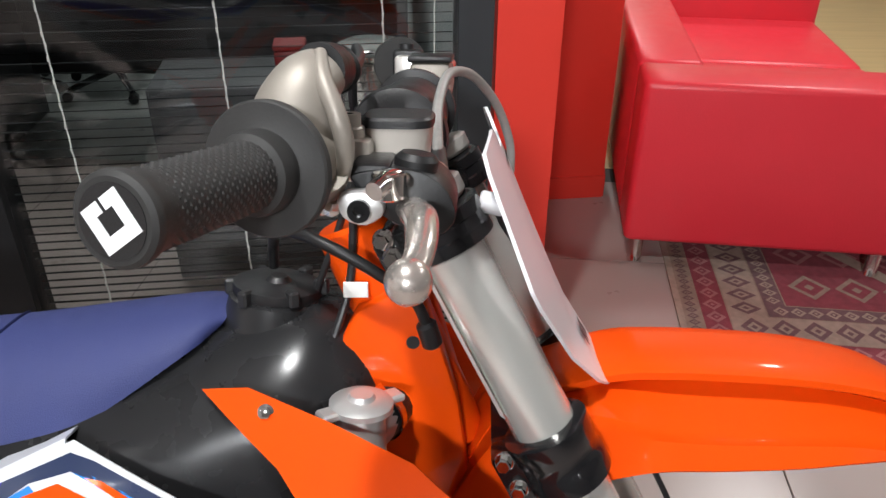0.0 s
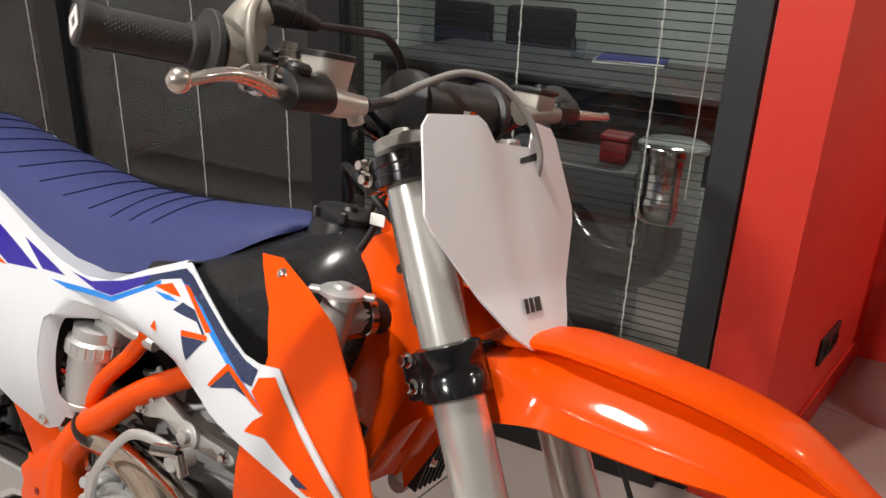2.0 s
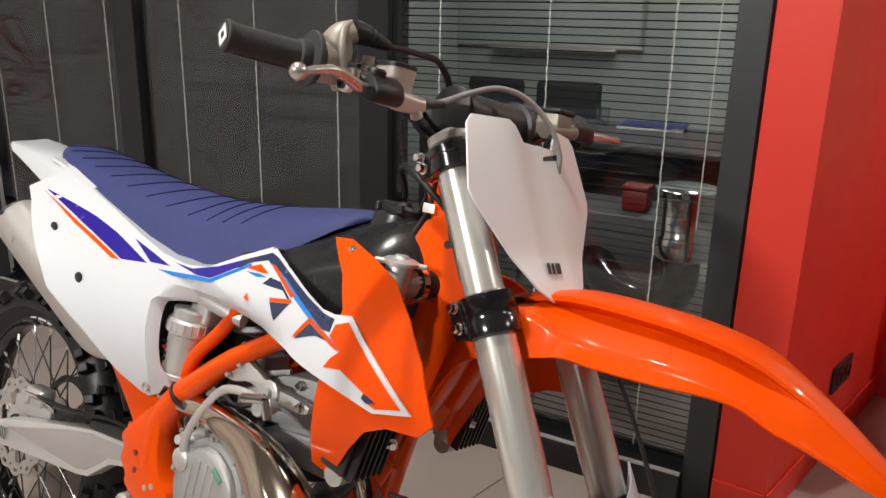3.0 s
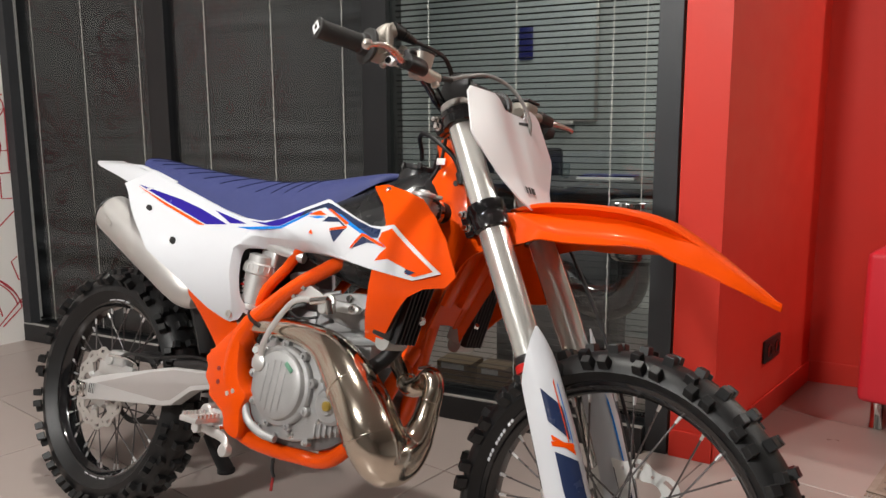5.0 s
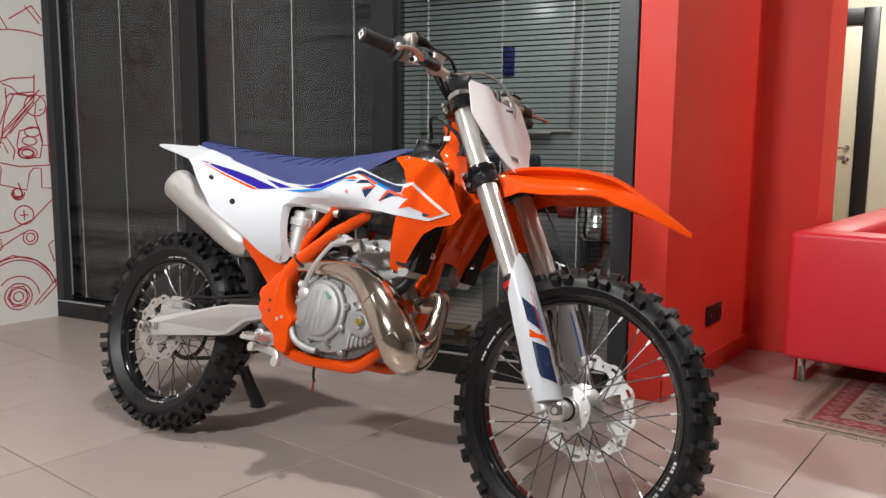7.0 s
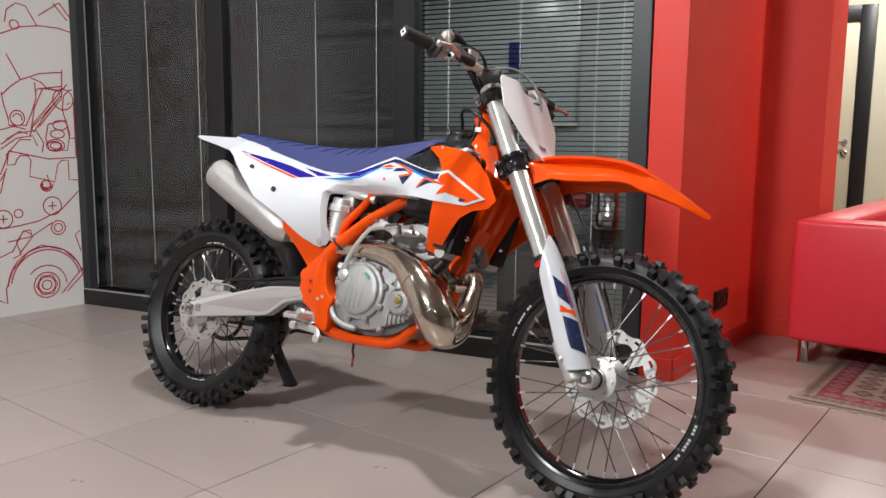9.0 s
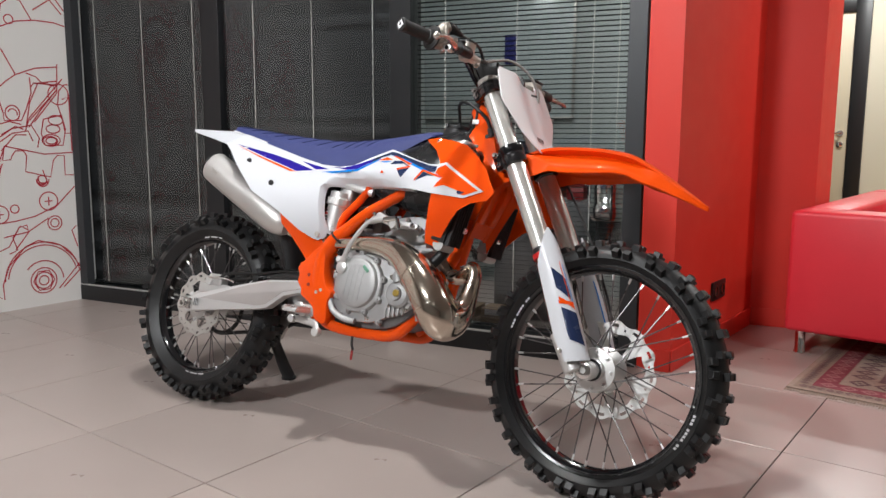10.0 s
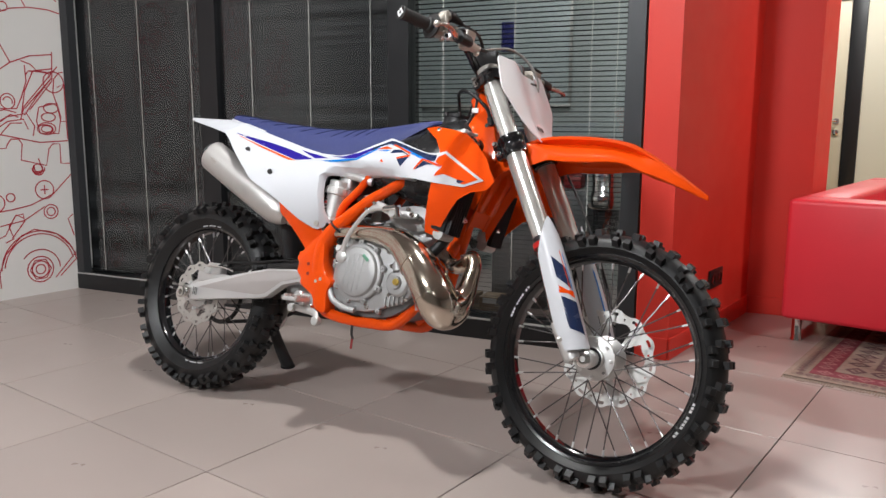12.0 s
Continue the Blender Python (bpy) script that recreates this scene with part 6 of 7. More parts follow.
# ---- engine ----
eng = bmesh.new()
add(eng, plate(rounded([(0.665, 0.40), (0.68, 0.36), (0.78, 0.352), (0.88, 0.37), (0.95, 0.43), (0.94, 0.50), (0.86, 0.56), (0.74, 0.59), (0.67, 0.56), (0.645, 0.47)], 5), -0.105, 0.10, 0.008))
add(eng, plate([(0.60, 0.44), (0.67, 0.40), (0.68, 0.55), (0.62, 0.56)], -0.08, 0.08, 0.01))
part("crankcase", eng, CAST_DARK, bike, "dark grey cast engine case")
cov = bmesh.new()
add(cov, plate(rounded([(0.655, 0.47), (0.668, 0.405), (0.72, 0.375), (0.80, 0.372), (0.87, 0.395), (0.94, 0.43), (0.95, 0.49), (0.90, 0.545), (0.82, 0.585), (0.74, 0.595), (0.67, 0.55)], 5), -0.128, -0.104, 0.006))
part("side_cover", cov, CAST, bike, "grey cast engine side cover")
CC = Vector((0.757, -0.128, 0.485))
cc = lathe([(0.087, 0), (0.087, 0.010), (0.084, 0.014), (0.076, 0.016), (0.072, 0.0255), (0.068, 0.028), (0.05, 0.0292), (0.0, 0.0295)], seg=56, at=CC, way=(0, -1, 0))
ccp = part("clutch_cover", cc, CAST, bike, "round grey cast clutch cover with ribs")
for k in range(4):
    L = (0.045, 0.058, 0.06, 0.05)[k]
    part("cover_rib", box(CC.x - 0.038 + k * 0.018, CC.x - 0.030 + k * 0.018, -0.1588, -0.156, CC.z - L, CC.z + L * 0.9, 0.0012), CAST, ccp, m=Matrix.Translation(CC) @ Matrix.Rotation(radians(6), 4, "Y") @ Matrix.Translation(-CC))
part("cover_sticker", box(CC.x + 0.022, CC.x + 0.048, -0.1595, -0.1575, CC.z + 0.039, CC.z + 0.049, 0.0005), GREEN, ccp, "small green sticker", m=Matrix.Translation(CC + Vector((0.035, 0, 0.044))) @ Matrix.Rotation(radians(38), 4, "Y") @ Matrix.Translation(-CC - Vector((0.035, 0, 0.044))))
for k in range(9):
    a = radians(40 * k + 12)
    p = CC + Vector((0.089 * math.cos(a), 0.0, 0.089 * math.sin(a)))
    part("cover_boss", add(lathe([(0.011, -0.01), (0.010, 0.012), (0.008, 0.014)], at=p, way=(0, -1, 0), seg=16), bolt(p + Vector((0, -0.013, 0)), (0, -1, 0), 0.0045, 0.005)), CAST, ccp)
wp = bmesh.new()
add(wp, lathe([(0.04, 0), (0.04, 0.014), (0.034, 0.02), (0.02, 0.022), (0.018, 0.03), (0.0, 0.031)], at=(0.905, -0.126, 0.468), way=(0, -1, 0), seg=36))
add(wp, sweep([(0.905, -0.142, 0.50, 0.016), (0.90, -0.138, 0.525, 0.017), (0.925, -0.128, 0.545, 0.018), (0.965, -0.11, 0.552, 0.017)], n=5))
add(wp, sweep([(0.94, -0.13, 0.455, 0.01), (0.965, -0.12, 0.44, 0.01), (0.97, -0.11, 0.40, 0.01)], n=4))
part("water_pump", wp, CAST, bike, "cast water pump housing")
part("drain_plug", lathe([(0.010, 0), (0.010, 0.006), (0.005, 0.007)], at=(0.912, -0.157, 0.470), way=(0, -1, 0), seg=16), BRASS, bike, "brass plug")
for x, z in ((0.87, 0.515), (0.945, 0.49), (0.875, 0.43), (0.93, 0.425), (0.80, 0.385), (0.70, 0.385), (0.67, 0.44), (0.855, 0.555)):
    part("case_bolt", bolt((x, -0.127, z), (0, -1, 0), 0.0055, 0.007), CHROME, bike)
part("case_guard", sweep([(0.655, -0.135, 0.43, 0.008), (0.675, -0.14, 0.395, 0.009), (0.72, -0.142, 0.375, 0.009), (0.765, -0.14, 0.370, 0.008)], n=5), CAST, bike)
for k in range(5):
    part("case_fin", box(0.862 + k * 0.015, 0.867 + k * 0.015, -0.134, -0.126, 0.392 + k * 0.004, 0.424 + k * 0.005, 0.0015), CAST, bike)
for x, z in ((0.965, 0.46), (0.915, 0.535), (0.84, 0.378), (0.755, 0.378), (0.662, 0.50), (0.70, 0.58), (0.78, 0.593)):
    part("case_bolt", add(lathe([(0.009, -0.012), (0.008, 0.002)], at=(x, -0.127, z), way=(0, -1, 0), seg=16), bolt((x, -0.128, z), (0, -1, 0), 0.0048, 0.006)), CAST, bike)
part("pump_hose", sweep([(0.955, -0.118, 0.549, 0.0165), (0.985, -0.108, 0.566, 0.0165), (1.012, -0.098, 0.60, 0.016), (1.025, -0.095, 0.63, 0.016)], n=5), RUBBER, bike, "black coolant hose")
part("pump_clamp", lathe([(0.0168, 0), (0.0182, 0.0005), (0.0182, 0.008), (0.0168, 0.0085)], closed=True, at=(0.962, -0.116, 0.552), way=(0.87, 0.28, 0.4), seg=26), CHROME, bike)
for a_, b_, c_ in (((0.655, -0.125, 0.588), (0.69, -0.135, 0.60), (0.735, -0.12, 0.625)), ((0.66, -0.12, 0.56), (0.672, -0.138, 0.535), (0.668, -0.136, 0.505)), ((0.80, -0.10, 0.64), (0.765, -0.12, 0.632), (0.725, -0.115, 0.645))):
    part("wire", sweep([a_, b_, c_], 0.0032, n=6, seg=8), BLACK_PL, bike)
part("kick_spring_cover", lathe([(0.013, 0), (0.013, 0.012), (0.008, 0.016), (0.008, 0.024)], at=(0.675, -0.128, 0.545), way=(0.1, -1, 0.2), seg=20), ALU, bike)
part("oil_cap", add(lathe([(0.014, 0), (0.014, 0.008), (0.010, 0.010)], at=(0.735, -0.122, 0.588), way=(0, -0.5, 0.86), seg=8), lathe([(0.017, -0.004), (0.017, 0.0)], at=(0.735, -0.122, 0.588), way=(0, -0.5, 0.86), seg=20)), BLACK_PL, bike, "black oil filler cap")
cyl = bmesh.new()
for k in range(3):
    add(cyl, plate(rounded([(0.80, 0.58 + k * 0.03), (0.94, 0.60 + k * 0.03), (0.945, 0.615 + k * 0.03), (0.795, 0.597 + k * 0.03)], 3), -0.07, 0.07, 0.003))
add(cyl, box(0.81, 0.93, -0.062, 0.062, 0.55, 0.69, 0.008))
part("cylinder", cyl, CAST, bike, "grey cast cylinder")
part("cylinder_head", add(plate(rounded([(0.80, 0.685), (0.90, 0.705), (0.95, 0.68), (0.945, 0.64), (0.90, 0.625), (0.82, 0.64)], 4), -0.08, 0.07, 0.006), lathe([(0.012, 0), (0.012, 0.02), (0.007, 0.024), (0.007, 0.05)], at=(0.88, -0.02, 0.70), way=(0, 0, 1), seg=16)), CAST, bike, "cast cylinder head")
for x, y, z in ((0.915, -0.083, 0.665), (0.87, -0.083, 0.69), (0.935, -0.083, 0.645)):
    part("head_nut", bolt((x, y, z), (0, -1, 0), 0.006), CHROME, bike)
part("spark_plug_lead", sweep([(0.88, -0.02, 0.74, 0.009), (0.875, -0.04, 0.78, 0.005), (0.83, -0.05, 0.80, 0.004), (0.80, -0.03, 0.85, 0.004)], n=5), BLACK_PL, bike)
st = plate(rounded([(0.735, 0.672), (0.762, 0.708), (0.785, 0.705), (0.84, 0.685), (0.905, 0.680), (0.925, 0.672), (0.91, 0.66), (0.84, 0.662), (0.79, 0.676), (0.755, 0.668)], 3), -0.118, -0.104, 0.003)
stp = part("head_stay", st, ALU, bike, "cast aluminium engine head stay")
for x, z in ((0.766, 0.701), (0.742, 0.678), (0.908, 0.671)):
    part("stay_bolt", bolt((x, -0.119, z), (0, -1, 0), 0.006, 0.006), CHROME, stp)
part("stay_washer", lathe([(0.019, 0), (0.019, 0.006), (0.014, 0.008), (0.010, 0.008), (0.009, 0.016)], at=(0.842, -0.118, 0.676), way=(0, -1, 0), seg=28), ALU, stp)
kk = bmesh.new()
add(kk, sweep([(0.700, -0.150, 0.525, 0.011), (0.706, -0.160, 0.555, 0.0085), (0.728, -0.166, 0.60, 0.0068), (0.771, -0.168, 0.655, 0.0066), (0.80, -0.168, 0.674, 0.007), (0.84, -0.166, 0.678, 0.0075), (0.878, -0.162, 0.67, 0.009)], n=6, flat=0.75))
add(kk, rod((0.873, -0.175, 0.665), (0.873, -0.14, 0.665), 0.012, bev=0.002))
add(kk, lathe([(0.019, 0), (0.019, 0.03), (0.012, 0.034)], at=(0.700, -0.13, 0.525), way=(0, -1, 0), seg=28))
part("kickstarter", kk, ALU, bike, "forged aluminium kickstarter folded in")
part("kick_clip", add(rod((0.845, -0.178, 0.675), (0.885, -0.172, 0.683), 0.008, bev=0.001), rod((0.885, -0.172, 0.683), (0.893, -0.168, 0.655), 0.007)), CHROME, bike)
carb = bmesh.new()
add(carb, rod((0.66, -0.02, 0.63), (0.80, -0.02, 0.62), 0.035, bev=0.004))
add(carb, box(0.70, 0.76, -0.06, 0.02, 0.57, 0.65, 0.008))
add(carb, box(0.712, 0.748, -0.05, 0.01, 0.65, 0.70, 0.006))
part("carburettor", carb, CAST, bike, "grey carburettor")
part("intake_boot", rod((0.58, -0.01, 0.65), (0.67, -0.02, 0.63), 0.042, 0.038, bev=0.004), RUBBER, bike)
part("starter_motor", add(rod((0.66, -0.06, 0.575), (0.75, -0.085, 0.57), 0.022, bev=0.003), box(0.655, 0.70, -0.11, -0.06, 0.53, 0.575, 0.006)), BLACK_PL, bike)
for i, (p0, p1, p2, r) in enumerate((((0.66, -0.09, 0.60), (0.70, -0.11, 0.57), (0.75, -0.10, 0.56), 0.006), ((0.65, -0.11, 0.58), (0.67, -0.125, 0.54), (0.66, -0.11, 0.49), 0.007), ((0.78, -0.07, 0.60), (0.80, -0.09, 0.575), (0.84, -0.10, 0.57), 0.007), ((0.64, -0.10, 0.64), (0.68, -0.12, 0.62), (0.74, -0.10, 0.63), 0.005), ((0.72, -0.08, 0.72), (0.78, -0.09, 0.69), (0.83, -0.07, 0.70), 0.005))):
    part("hose", sweep([p0, p1, p2], r, n=6, seg=10), RUBBER if i % 2 else CAST, bike)
for x, y, z in ((0.64, -0.122, 0.565), (0.66, -0.125, 0.545), (0.635, -0.118, 0.52)):
    part("linkage_stud", rod((x, y, z), (x + 0.02, y - 0.01, z - 0.008), 0.005), CHROME, bike)

# shock reservoir
RD = Vector((0.12, 0, 1)).normalized()
R0 = Vector((0.606, -0.112, 0.632))
rsv = part("shock_reservoir", lathe([(0.029, 0), (0.034, 0.004), (0.034, 0.012), (0.0325, 0.013), (0.0325, 0.016), (0.034, 0.017), (0.034, 0.082), (0.040, 0.086), (0.040, 0.106), (0.034, 0.110), (0.034, 0.126), (0.024, 0.130)], seg=36, at=R0, way=RD), ALU, bike, "silver shock absorber reservoir")
for k in range(20):
    a = 2 * math.pi * k / 20
    c = R0 + RD * 0.096 + Vector((0.0398 * math.cos(a), 0.0398 * math.sin(a), 0))
    part("knurl", rod(c - RD * 0.008, c + RD * 0.008, 0.002, seg=6), ALU, rsv)
part("reservoir_block", box(0.615, 0.665, -0.12, -0.06, 0.735, 0.775, 0.008, 3), ALU, bike)
for k in range(4):
    part("reservoir_mark", box(0.594 + k * 0.0, 0.604, -0.1475, -0.1455, 0.665 + k * 0.010, 0.670 + k * 0.010), (BLACK_PL, BLACK_PL, RED, BLACK_PL)[k], rsv, smooth=False)
sp = []
for i in range(90):
    t = i / 90
    c = Vector((0.60, 0, 0.45)).lerp(Vector((0.66, 0, 0.74)), t)
    sp.append((c.x + 0.034 * math.cos(t * 38), 0.034 * math.sin(t * 38), c.z))
part("shock_spring", sweep(sp, 0.006, n=1, seg=8, smooth=False), WHITE, bike)

# ---- exhaust ----
ex = sweep([(0.97, -0.02, 0.578, 0.021), (1.02, -0.055, 0.552, 0.0205), (1.058, -0.085, 0.534, 0.0195), (1.095, -0.102, 0.545, 0.0195), (1.122, -0.109, 0.566, 0.0195), (1.1335, -0.112, 0.545, 0.0205), (1.130, -0.116, 0.507, 0.0232), (1.126, -0.123, 0.470, 0.0280), (1.121, -0.138, 0.438, 0.0365), (1.112, -0.161, 0.416, 0.0465), (1.097, -0.184, 0.409, 0.0535), (1.083, -0.199, 0.432, 0.0575), (1.059, -0.204, 0.468, 0.0575), (1.024, -0.199, 0.508, 0.0545), (0.976, -0.188, 0.547, 0.049), (0.920, -0.172, 0.579, 0.0405), (0.86, -0.156, 0.596, 0.032), (0.80, -0.142, 0.603, 0.0265), (0.74, -0.130, 0.604, 0.0235), (0.68, -0.12, 0.602, 0.022), (0.60, -0.125, 0.60, 0.021), (0.52, -0.115, 0.606, 0.021), (0.44, -0.112, 0.625, 0.021)], n=9, seg=36)
pipe = part("exhaust_pipe", ex, PIPE, bike, "polished nickel expansion chamber with weld seams", sharp=60)
for c, d, r in (((1.071, -0.2025, 0.449), (-0.30, -0.04, 0.5), 0.0577), ((0.999, -0.194, 0.528), (-0.75, 0.2, 0.72), 0.052), ((1.131, -0.1143, 0.522), (-0.06, -0.06, -0.5), 0.0217), ((1.040, -0.072, 0.541), (0.85, -0.6, -0.42), 0.0205), ((1.112, -0.1055, 0.558), (0.8, -0.2, 0.6), 0.0197)):
    part("weld_seam", lathe([(r - 0.002, -0.003), (r + 0.0012, -0.002), (r + 0.0016, 0), (r + 0.0012, 0.002), (r - 0.002, 0.003)], closed=True, at=c, way=d, seg=40), PIPE, pipe)
part("exhaust_spring", sweep([(1.05, -0.045, 0.57), (1.09, -0.06, 0.58)], 0.005), CHROME, pipe)
part("pipe_clip", box(1.105, 1.118, -0.165, -0.152, 0.458, 0.47, 0.002), CHROME, pipe)
S0, S1 = Vector((0.070, -0.150, 0.822)), Vector((0.42, -0.115, 0.632))
sd = (S1 - S0).normalized()
sil = part("silencer", sweep([tuple(S0) + (0.046,), tuple(S0 + sd * 0.005) + (0.052,), tuple(S0 + sd * 0.03) + (0.0535,), tuple(S0 + sd * 0.2) + (0.0535,), tuple(S0 + sd * 0.33) + (0.051,), tuple(S0 + sd * 0.375) + (0.042,), tuple(S0 + sd * 0.40) + (0.026,)], n=6, seg=36, flat=0.9), SILENCER, bike, "brushed aluminium silencer")
part("silencer_end_cap", lathe([(0.046, 0), (0.047, -0.004), (0.03, -0.012), (0.016, -0.014), (0.016, 0.01)], at=S0, way=sd, seg=32), BLACK_PL, sil)
part("silencer_rivet", bolt(S0 + sd * 0.02 + Vector((0, -0.047, 0.022)), (0, -0.9, 0.4), 0.003, 0.002), BLACK_PL, sil)
part("silencer_marking", box(-0.018, 0.018, -0.0008, 0, -0.006, 0.006), CAPGREY, sil, m=Matrix.Translation(S0 + sd * 0.06 + Vector((0, -0.0485, 0.002))) @ Matrix.Rotation(radians(28), 4, "Y"), smooth=False)
part("silencer_bracket", plate([(0.21, 0.80), (0.25, 0.80), (0.26, 0.83), (0.22, 0.83)], -0.14, -0.13, 0.002), BLACK_PL, bike)

# front disc caliper on the left leg
part("front_brake_caliper", add(box(1.34, 1.40, 0.05, 0.095, 0.36, 0.43, 0.01, 3), rod((1.37, 0.05, 0.40), (1.37, 0.1, 0.40), 0.018)), CAST, bike, "grey front brake caliper", m=FS)

# ---- side stand prop beside the rear wheel ----
stand = thing("side_stand", "black folding side stand propping the motorcycle up", "stand", pose(0, 0, 0))
part("leg", sweep([(0.055, 0.185, 0.28, 0.016), (0.075, 0.215, 0.18, 0.019), (0.095, 0.245, 0.07, 0.022), (0.11, 0.263, 0.010, 0.024)], n=4), BLACK_PL, stand)
part("bracket", sweep([(0.055, 0.185, 0.28, 0.016), (0.04, 0.16, 0.31, 0.014), (0.01, 0.12, 0.31, 0.014)], n=4), BLACK_PL, stand)
part("foot", lathe([(0.028, 0), (0.028, 0.008), (0.02, 0.014)], at=(0.11, 0.263, 0.0005), way=(0, 0, 1), seg=24), RUBBER, stand)

# ---- mural lines, tiles ----
mural = thing("wall_mural", "red line drawing of engine parts painted on the white wall", "mural", MW)
STROKES = [
    [(0.346, 1.383), (0.282, 1.257)], [(0.385, 1.169), (0.334, 1.218), (0.283, 1.254), (0.18, 1.294), (0.058, 1.309)], [(0.057, 1.323), (0.067, 1.168)],
    [(0.209, 1.245), (0.206, 1.161), (0.237, 1.076), (0.266, 1.016), (0.355, 1.014), (0.357, 1.056), (0.375, 1.121), (0.383, 1.186)],
    [(0.186, 1.213), (0.063, 1.233)], [(0.168, 1.214), (0.218, 1.11), (0.242, 0.991)], [(0.199, 1.009), (0.067, 1.168)], [(0.224, 1.017), (0.075, 1.176)],
]
BLOCK = [(0.365, 0.881), (0.378, 0.806), (0.337, 0.809), (0.328, 0.831), (0.309, 0.856), (0.268, 0.855), (0.253, 0.829), (0.264, 0.744), (0.131, 0.71), (0.111, 0.801), (0.088, 0.827), (0.049, 0.826), (0.05, 0.719), (0.0, 0.717)]
STROKES += [BLOCK, [(0.365, 0.881), (0.158, 0.836), (0.0, 0.843)], [(0.042, 1.134), (0.002, 1.153), (0.003, 0.959), (0.002, 0.852)], [(0.416, 0.724), (0.379, 0.79)], [(0.433, 0.472), (0.335, 0.481), (0.232, 0.499), (0.106, 0.552), (0.0, 0.654)]]
STROKES += [[(0.444, 0.32), (0.377, 0.347), (0.32, 0.446), (0.278, 0.456), (0.272, 0.415), (0.345, 0.327)], [(0.46, 0.091), (0.421, 0.067), (0.423, 0.146), (0.384, 0.244), (0.294, 0.338), (0.224, 0.366), (0.102, 0.327), (0.033, 0.255), (0.0, 0.195)]]
STROKES += [[(0.126, 0.083), (0.0, 0.213)], [(0.098, 0.088), (0.0, 0.175)], [(0.6, 1.34), (0.48, 1.43), (0.362, 1.486), (0.264, 1.53), (0.164, 1.546), (0.061, 1.544), (0.0, 1.53)], [(0.402, 0.915), (0.318, 0.973), (0.217, 0.991), (0.179, 0.923), (0.191, 0.872)]]
STROKES += [[(0.404, 0.89), (0.32, 0.948), (0.236, 0.961), (0.214, 0.906)], [(0.382, 0.856), (0.304, 0.94), (0.246, 0.94)], [(0.343, 1.545), (0.33, 1.61), (0.28, 1.649), (0.232, 1.639), (0.18, 1.547)], [(0.0, 1.612), (0.052, 1.68)], [(0.169, 1.598), (0.052, 1.68)], [(0.014, 1.592), (0.087, 1.675)]]
STROKES += [[(0.173, 0.75), (0.151, 0.679), (0.195, 0.681), (0.201, 0.716)], [(0.365, 0.873), (0.413, 0.757)], [(0.42, 0.657), (0.388, 0.773)], [(0.13, 0.578), (0.175, 0.578)], [(0.152, 0.553), (0.152, 0.603)], [(0.392, 0.522), (0.436, 0.522)], [(0.414, 0.5), (0.414, 0.546)]]
def arc(cx, cz, rx, rz, a0, a1, n=18):
    return [(cx + rx * math.cos(radians(a0 + (a1 - a0) * k / n)), cz + rz * math.sin(radians(a0 + (a1 - a0) * k / n))) for k in range(n + 1)]


STROKES += [arc(0.115, 0.91, 0.05, 0.032, 0, 360), arc(0.115, 0.908, 0.03, 0.018, 0, 360), arc(0.084, 1.02, 0.04, 0.026, 0, 360), arc(0.31, 1.054, 0.037, 0.04, 0, 360), arc(0.31, 1.05, 0.024, 0.026, 20, 200)]
STROKES += [arc(0.206, 0.145, 0.206, 0.21, 4, 172), arc(0.206, 0.145, 0.19, 0.193, 8, 168), arc(0.206, 0.141, 0.058, 0.06, 0, 360, 6), arc(0.177, 0.70, 0.034, 0.04, 180, 360), arc(0.177, 0.70, 0.022, 0.026, 180, 360)]
STROKES += [[(0.004, 1.216), (0.025, 1.214), (0.056, 1.18), (0.067, 1.103), (0.049, 1.038), (0.033, 0.949), (0.004, 0.95)], [(0.15, 1.025), (0.048, 1.049), (0.032, 0.972), (0.05, 0.883), (0.15, 0.884), (0.167, 0.949), (0.15, 1.025)]]
STROKES += [[(0.207, 1.194), (0.189, 1.216), (0.124, 1.213), (0.085, 1.206), (0.072, 1.179), (0.157, 1.079), (0.229, 0.981)], [(0.227, 1.267), (0.175, 1.249), (0.146, 1.218), (0.063, 1.208)], [(0.033, 1.246), (0.225, 1.03), (0.25, 0.96)]]
STROKES += [[(0.273, 0.429), (0.313, 0.454), (0.356, 0.393), (0.335, 0.325), (0.378, 0.308)], [(0.004, 0.43), (0.033, 0.406), (0.004, 0.309)], [(0.401, 0.398), (0.274, 0.418), (0.159, 0.485)], [(0.375, 0.94), (0.30, 0.985), (0.26, 0.97)], [(0.40, 0.99), (0.33, 1.01), (0.27, 0.995)]]
RINGS = [(0.296, 1.537, 0.023), (0.152, 0.578, 0.05), (0.414, 0.522, 0.047), (0.335, 0.547, 0.022), (0.126, 0.455, 0.039), (0.126, 0.455, 0.023), (0.207, 0.141, 0.071), (0.207, 0.141, 0.046), (0.207, 0.141, 0.026), (0.06, 1.161, 0.056), (0.101, 0.972, 0.038), (0.122, 0.906, 0.042), (0.18, 0.694, 0.026)]
for cx, cz, r in RINGS:
    STROKES.append([(cx + r * math.cos(a), cz + r * (0.6 if r in (0.038, 0.042) else 1) * math.sin(a)) for a in (2 * math.pi * k / 22 for k in range(23))])
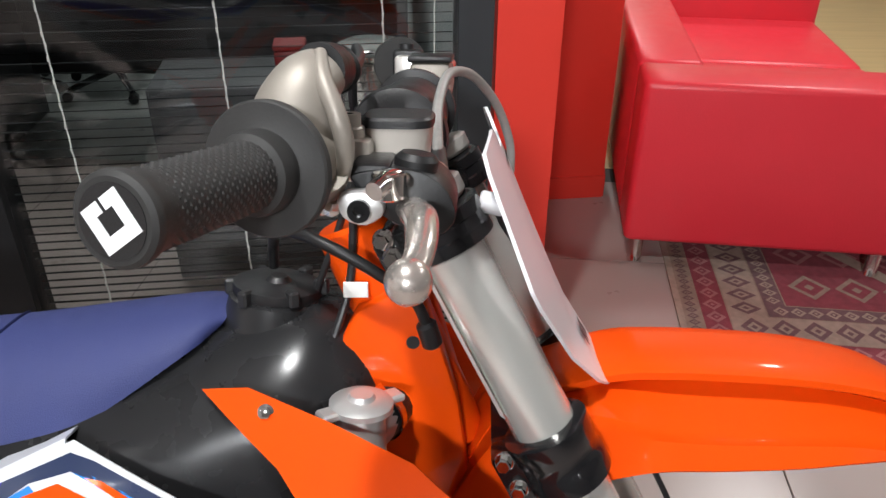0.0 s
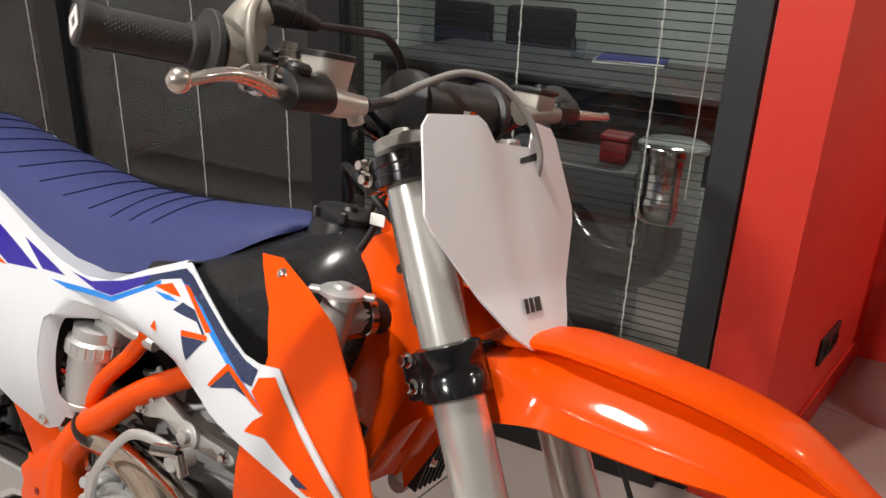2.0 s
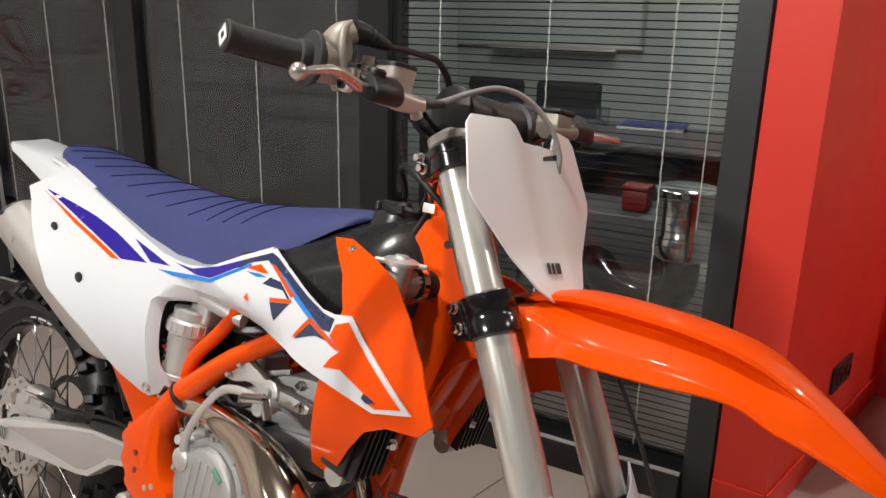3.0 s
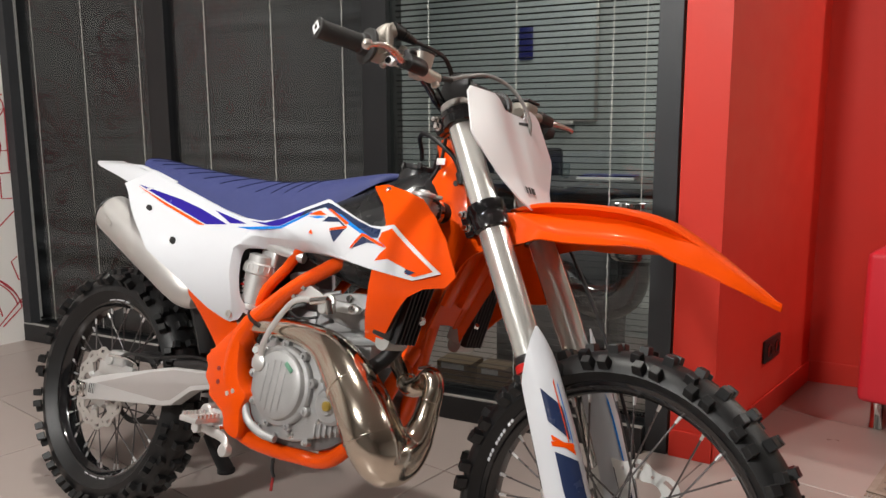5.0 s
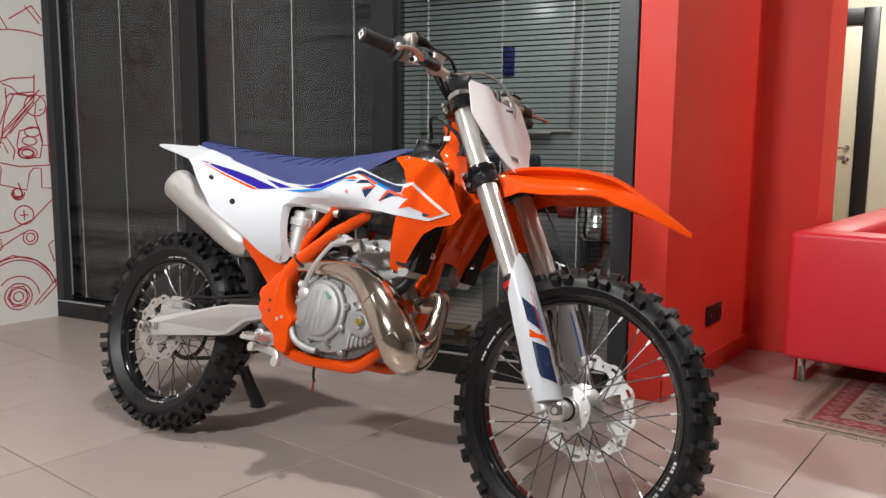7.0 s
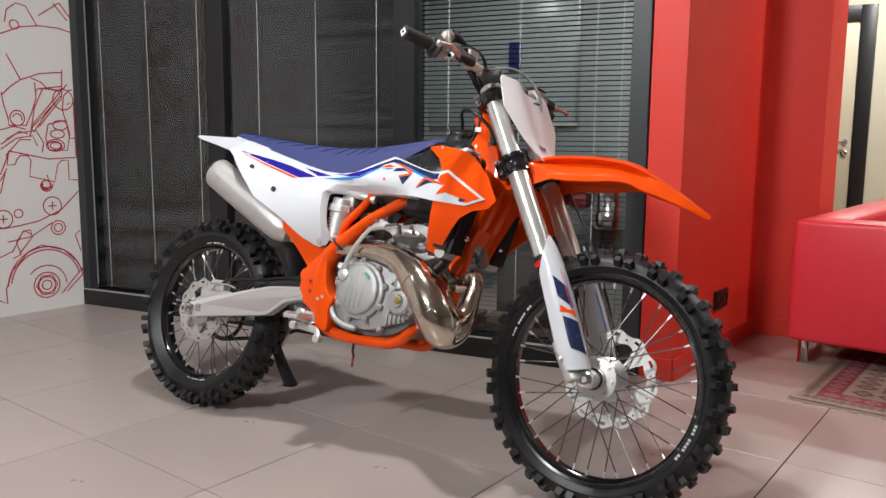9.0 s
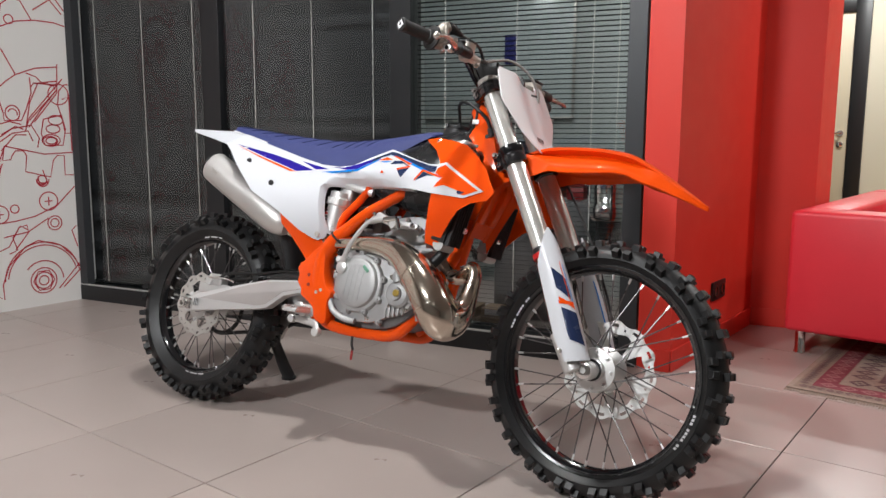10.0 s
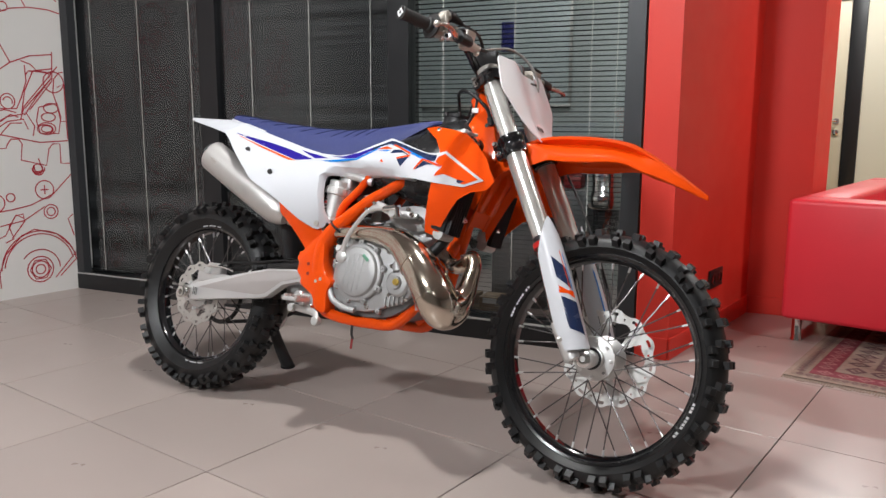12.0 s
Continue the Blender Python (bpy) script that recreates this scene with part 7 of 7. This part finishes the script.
STROKES.append([(0.207 + 0.11 * math.cos(a), 0.141 + 0.11 * math.sin(a)) for a in (math.pi * k / 14 for k in range(3, 15))])


def ribbon(pts, w=0.0032):
    bm = bmesh.new()
    prev = None
    for i, (v, z) in enumerate(pts):
        a, b = pts[max(i - 1, 0)], pts[min(i + 1, len(pts) - 1)]
        d = Vector((b[0] - a[0], b[1] - a[1]))
        d = d.normalized() if d.length > 1e-6 else Vector((1, 0))
        n = Vector((-d.y, d.x)) * w
        cur = [bm.verts.new((0.0012, -(v + s * n.x), z + s * n.y)) for s in (1, -1)]
        if prev:
            bm.faces.new((prev[0], prev[1], cur[1], cur[0]))
        prev = cur
    return bm


for s in STROKES:
    part("stroke", ribbon(s), MURAL_RED, mural, smooth=False)
# the drawing goes on along the wall with like shapes, larger and turned over
more = bmesh.new()
for dv, sc, dz, flip in ((0.50, 1.25, -0.05, 1), (1.05, 1.5, -0.1, -1), (1.7, 1.35, 0.25, 1), (2.3, 1.4, -0.05, -1), (0.55, 1.0, 1.35, 1), (1.2, 1.1, 1.4, -1), (0.02, 0.95, 1.62, 1)):
    for s in STROKES:
        q = [(dv + sc * (v if flip > 0 else 0.45 - v), max(0.03, min(2.85, dz + sc * z))) for v, z in s]
        if min(v for v, z in q) > 0.0 and (min(v for v, z in q) > 0.47 or min(z for v, z in q) > 1.7):
            add(more, ribbon(q, 0.0034))
tagged(part("further_strokes", more, MURAL_RED, mural, smooth=False), kind="stuff")
TILE_SIZE, JOINT = 0.60, 0.0035
tb = box(0, TILE_SIZE - JOINT, 0, TILE_SIZE - JOINT, -0.005, 0.0, 0.0012, 1)
tile_me = mesh_of(tb, "tile", TILE, smooth=False)
T0 = pose(0.622, 0.052, 0, 0, 0, -4.7)
for i in range(-6, 11):
    for j in range(-11, 5):
        m = T0 @ pose(i * TILE_SIZE, j * TILE_SIZE, 0)
        c = m @ Vector((0.3, 0.3, 0))
        if -3.0 < c.x < 6.9 and -5.9 < c.y < 2.6:
            shared("tile", tile_me, floor, m)
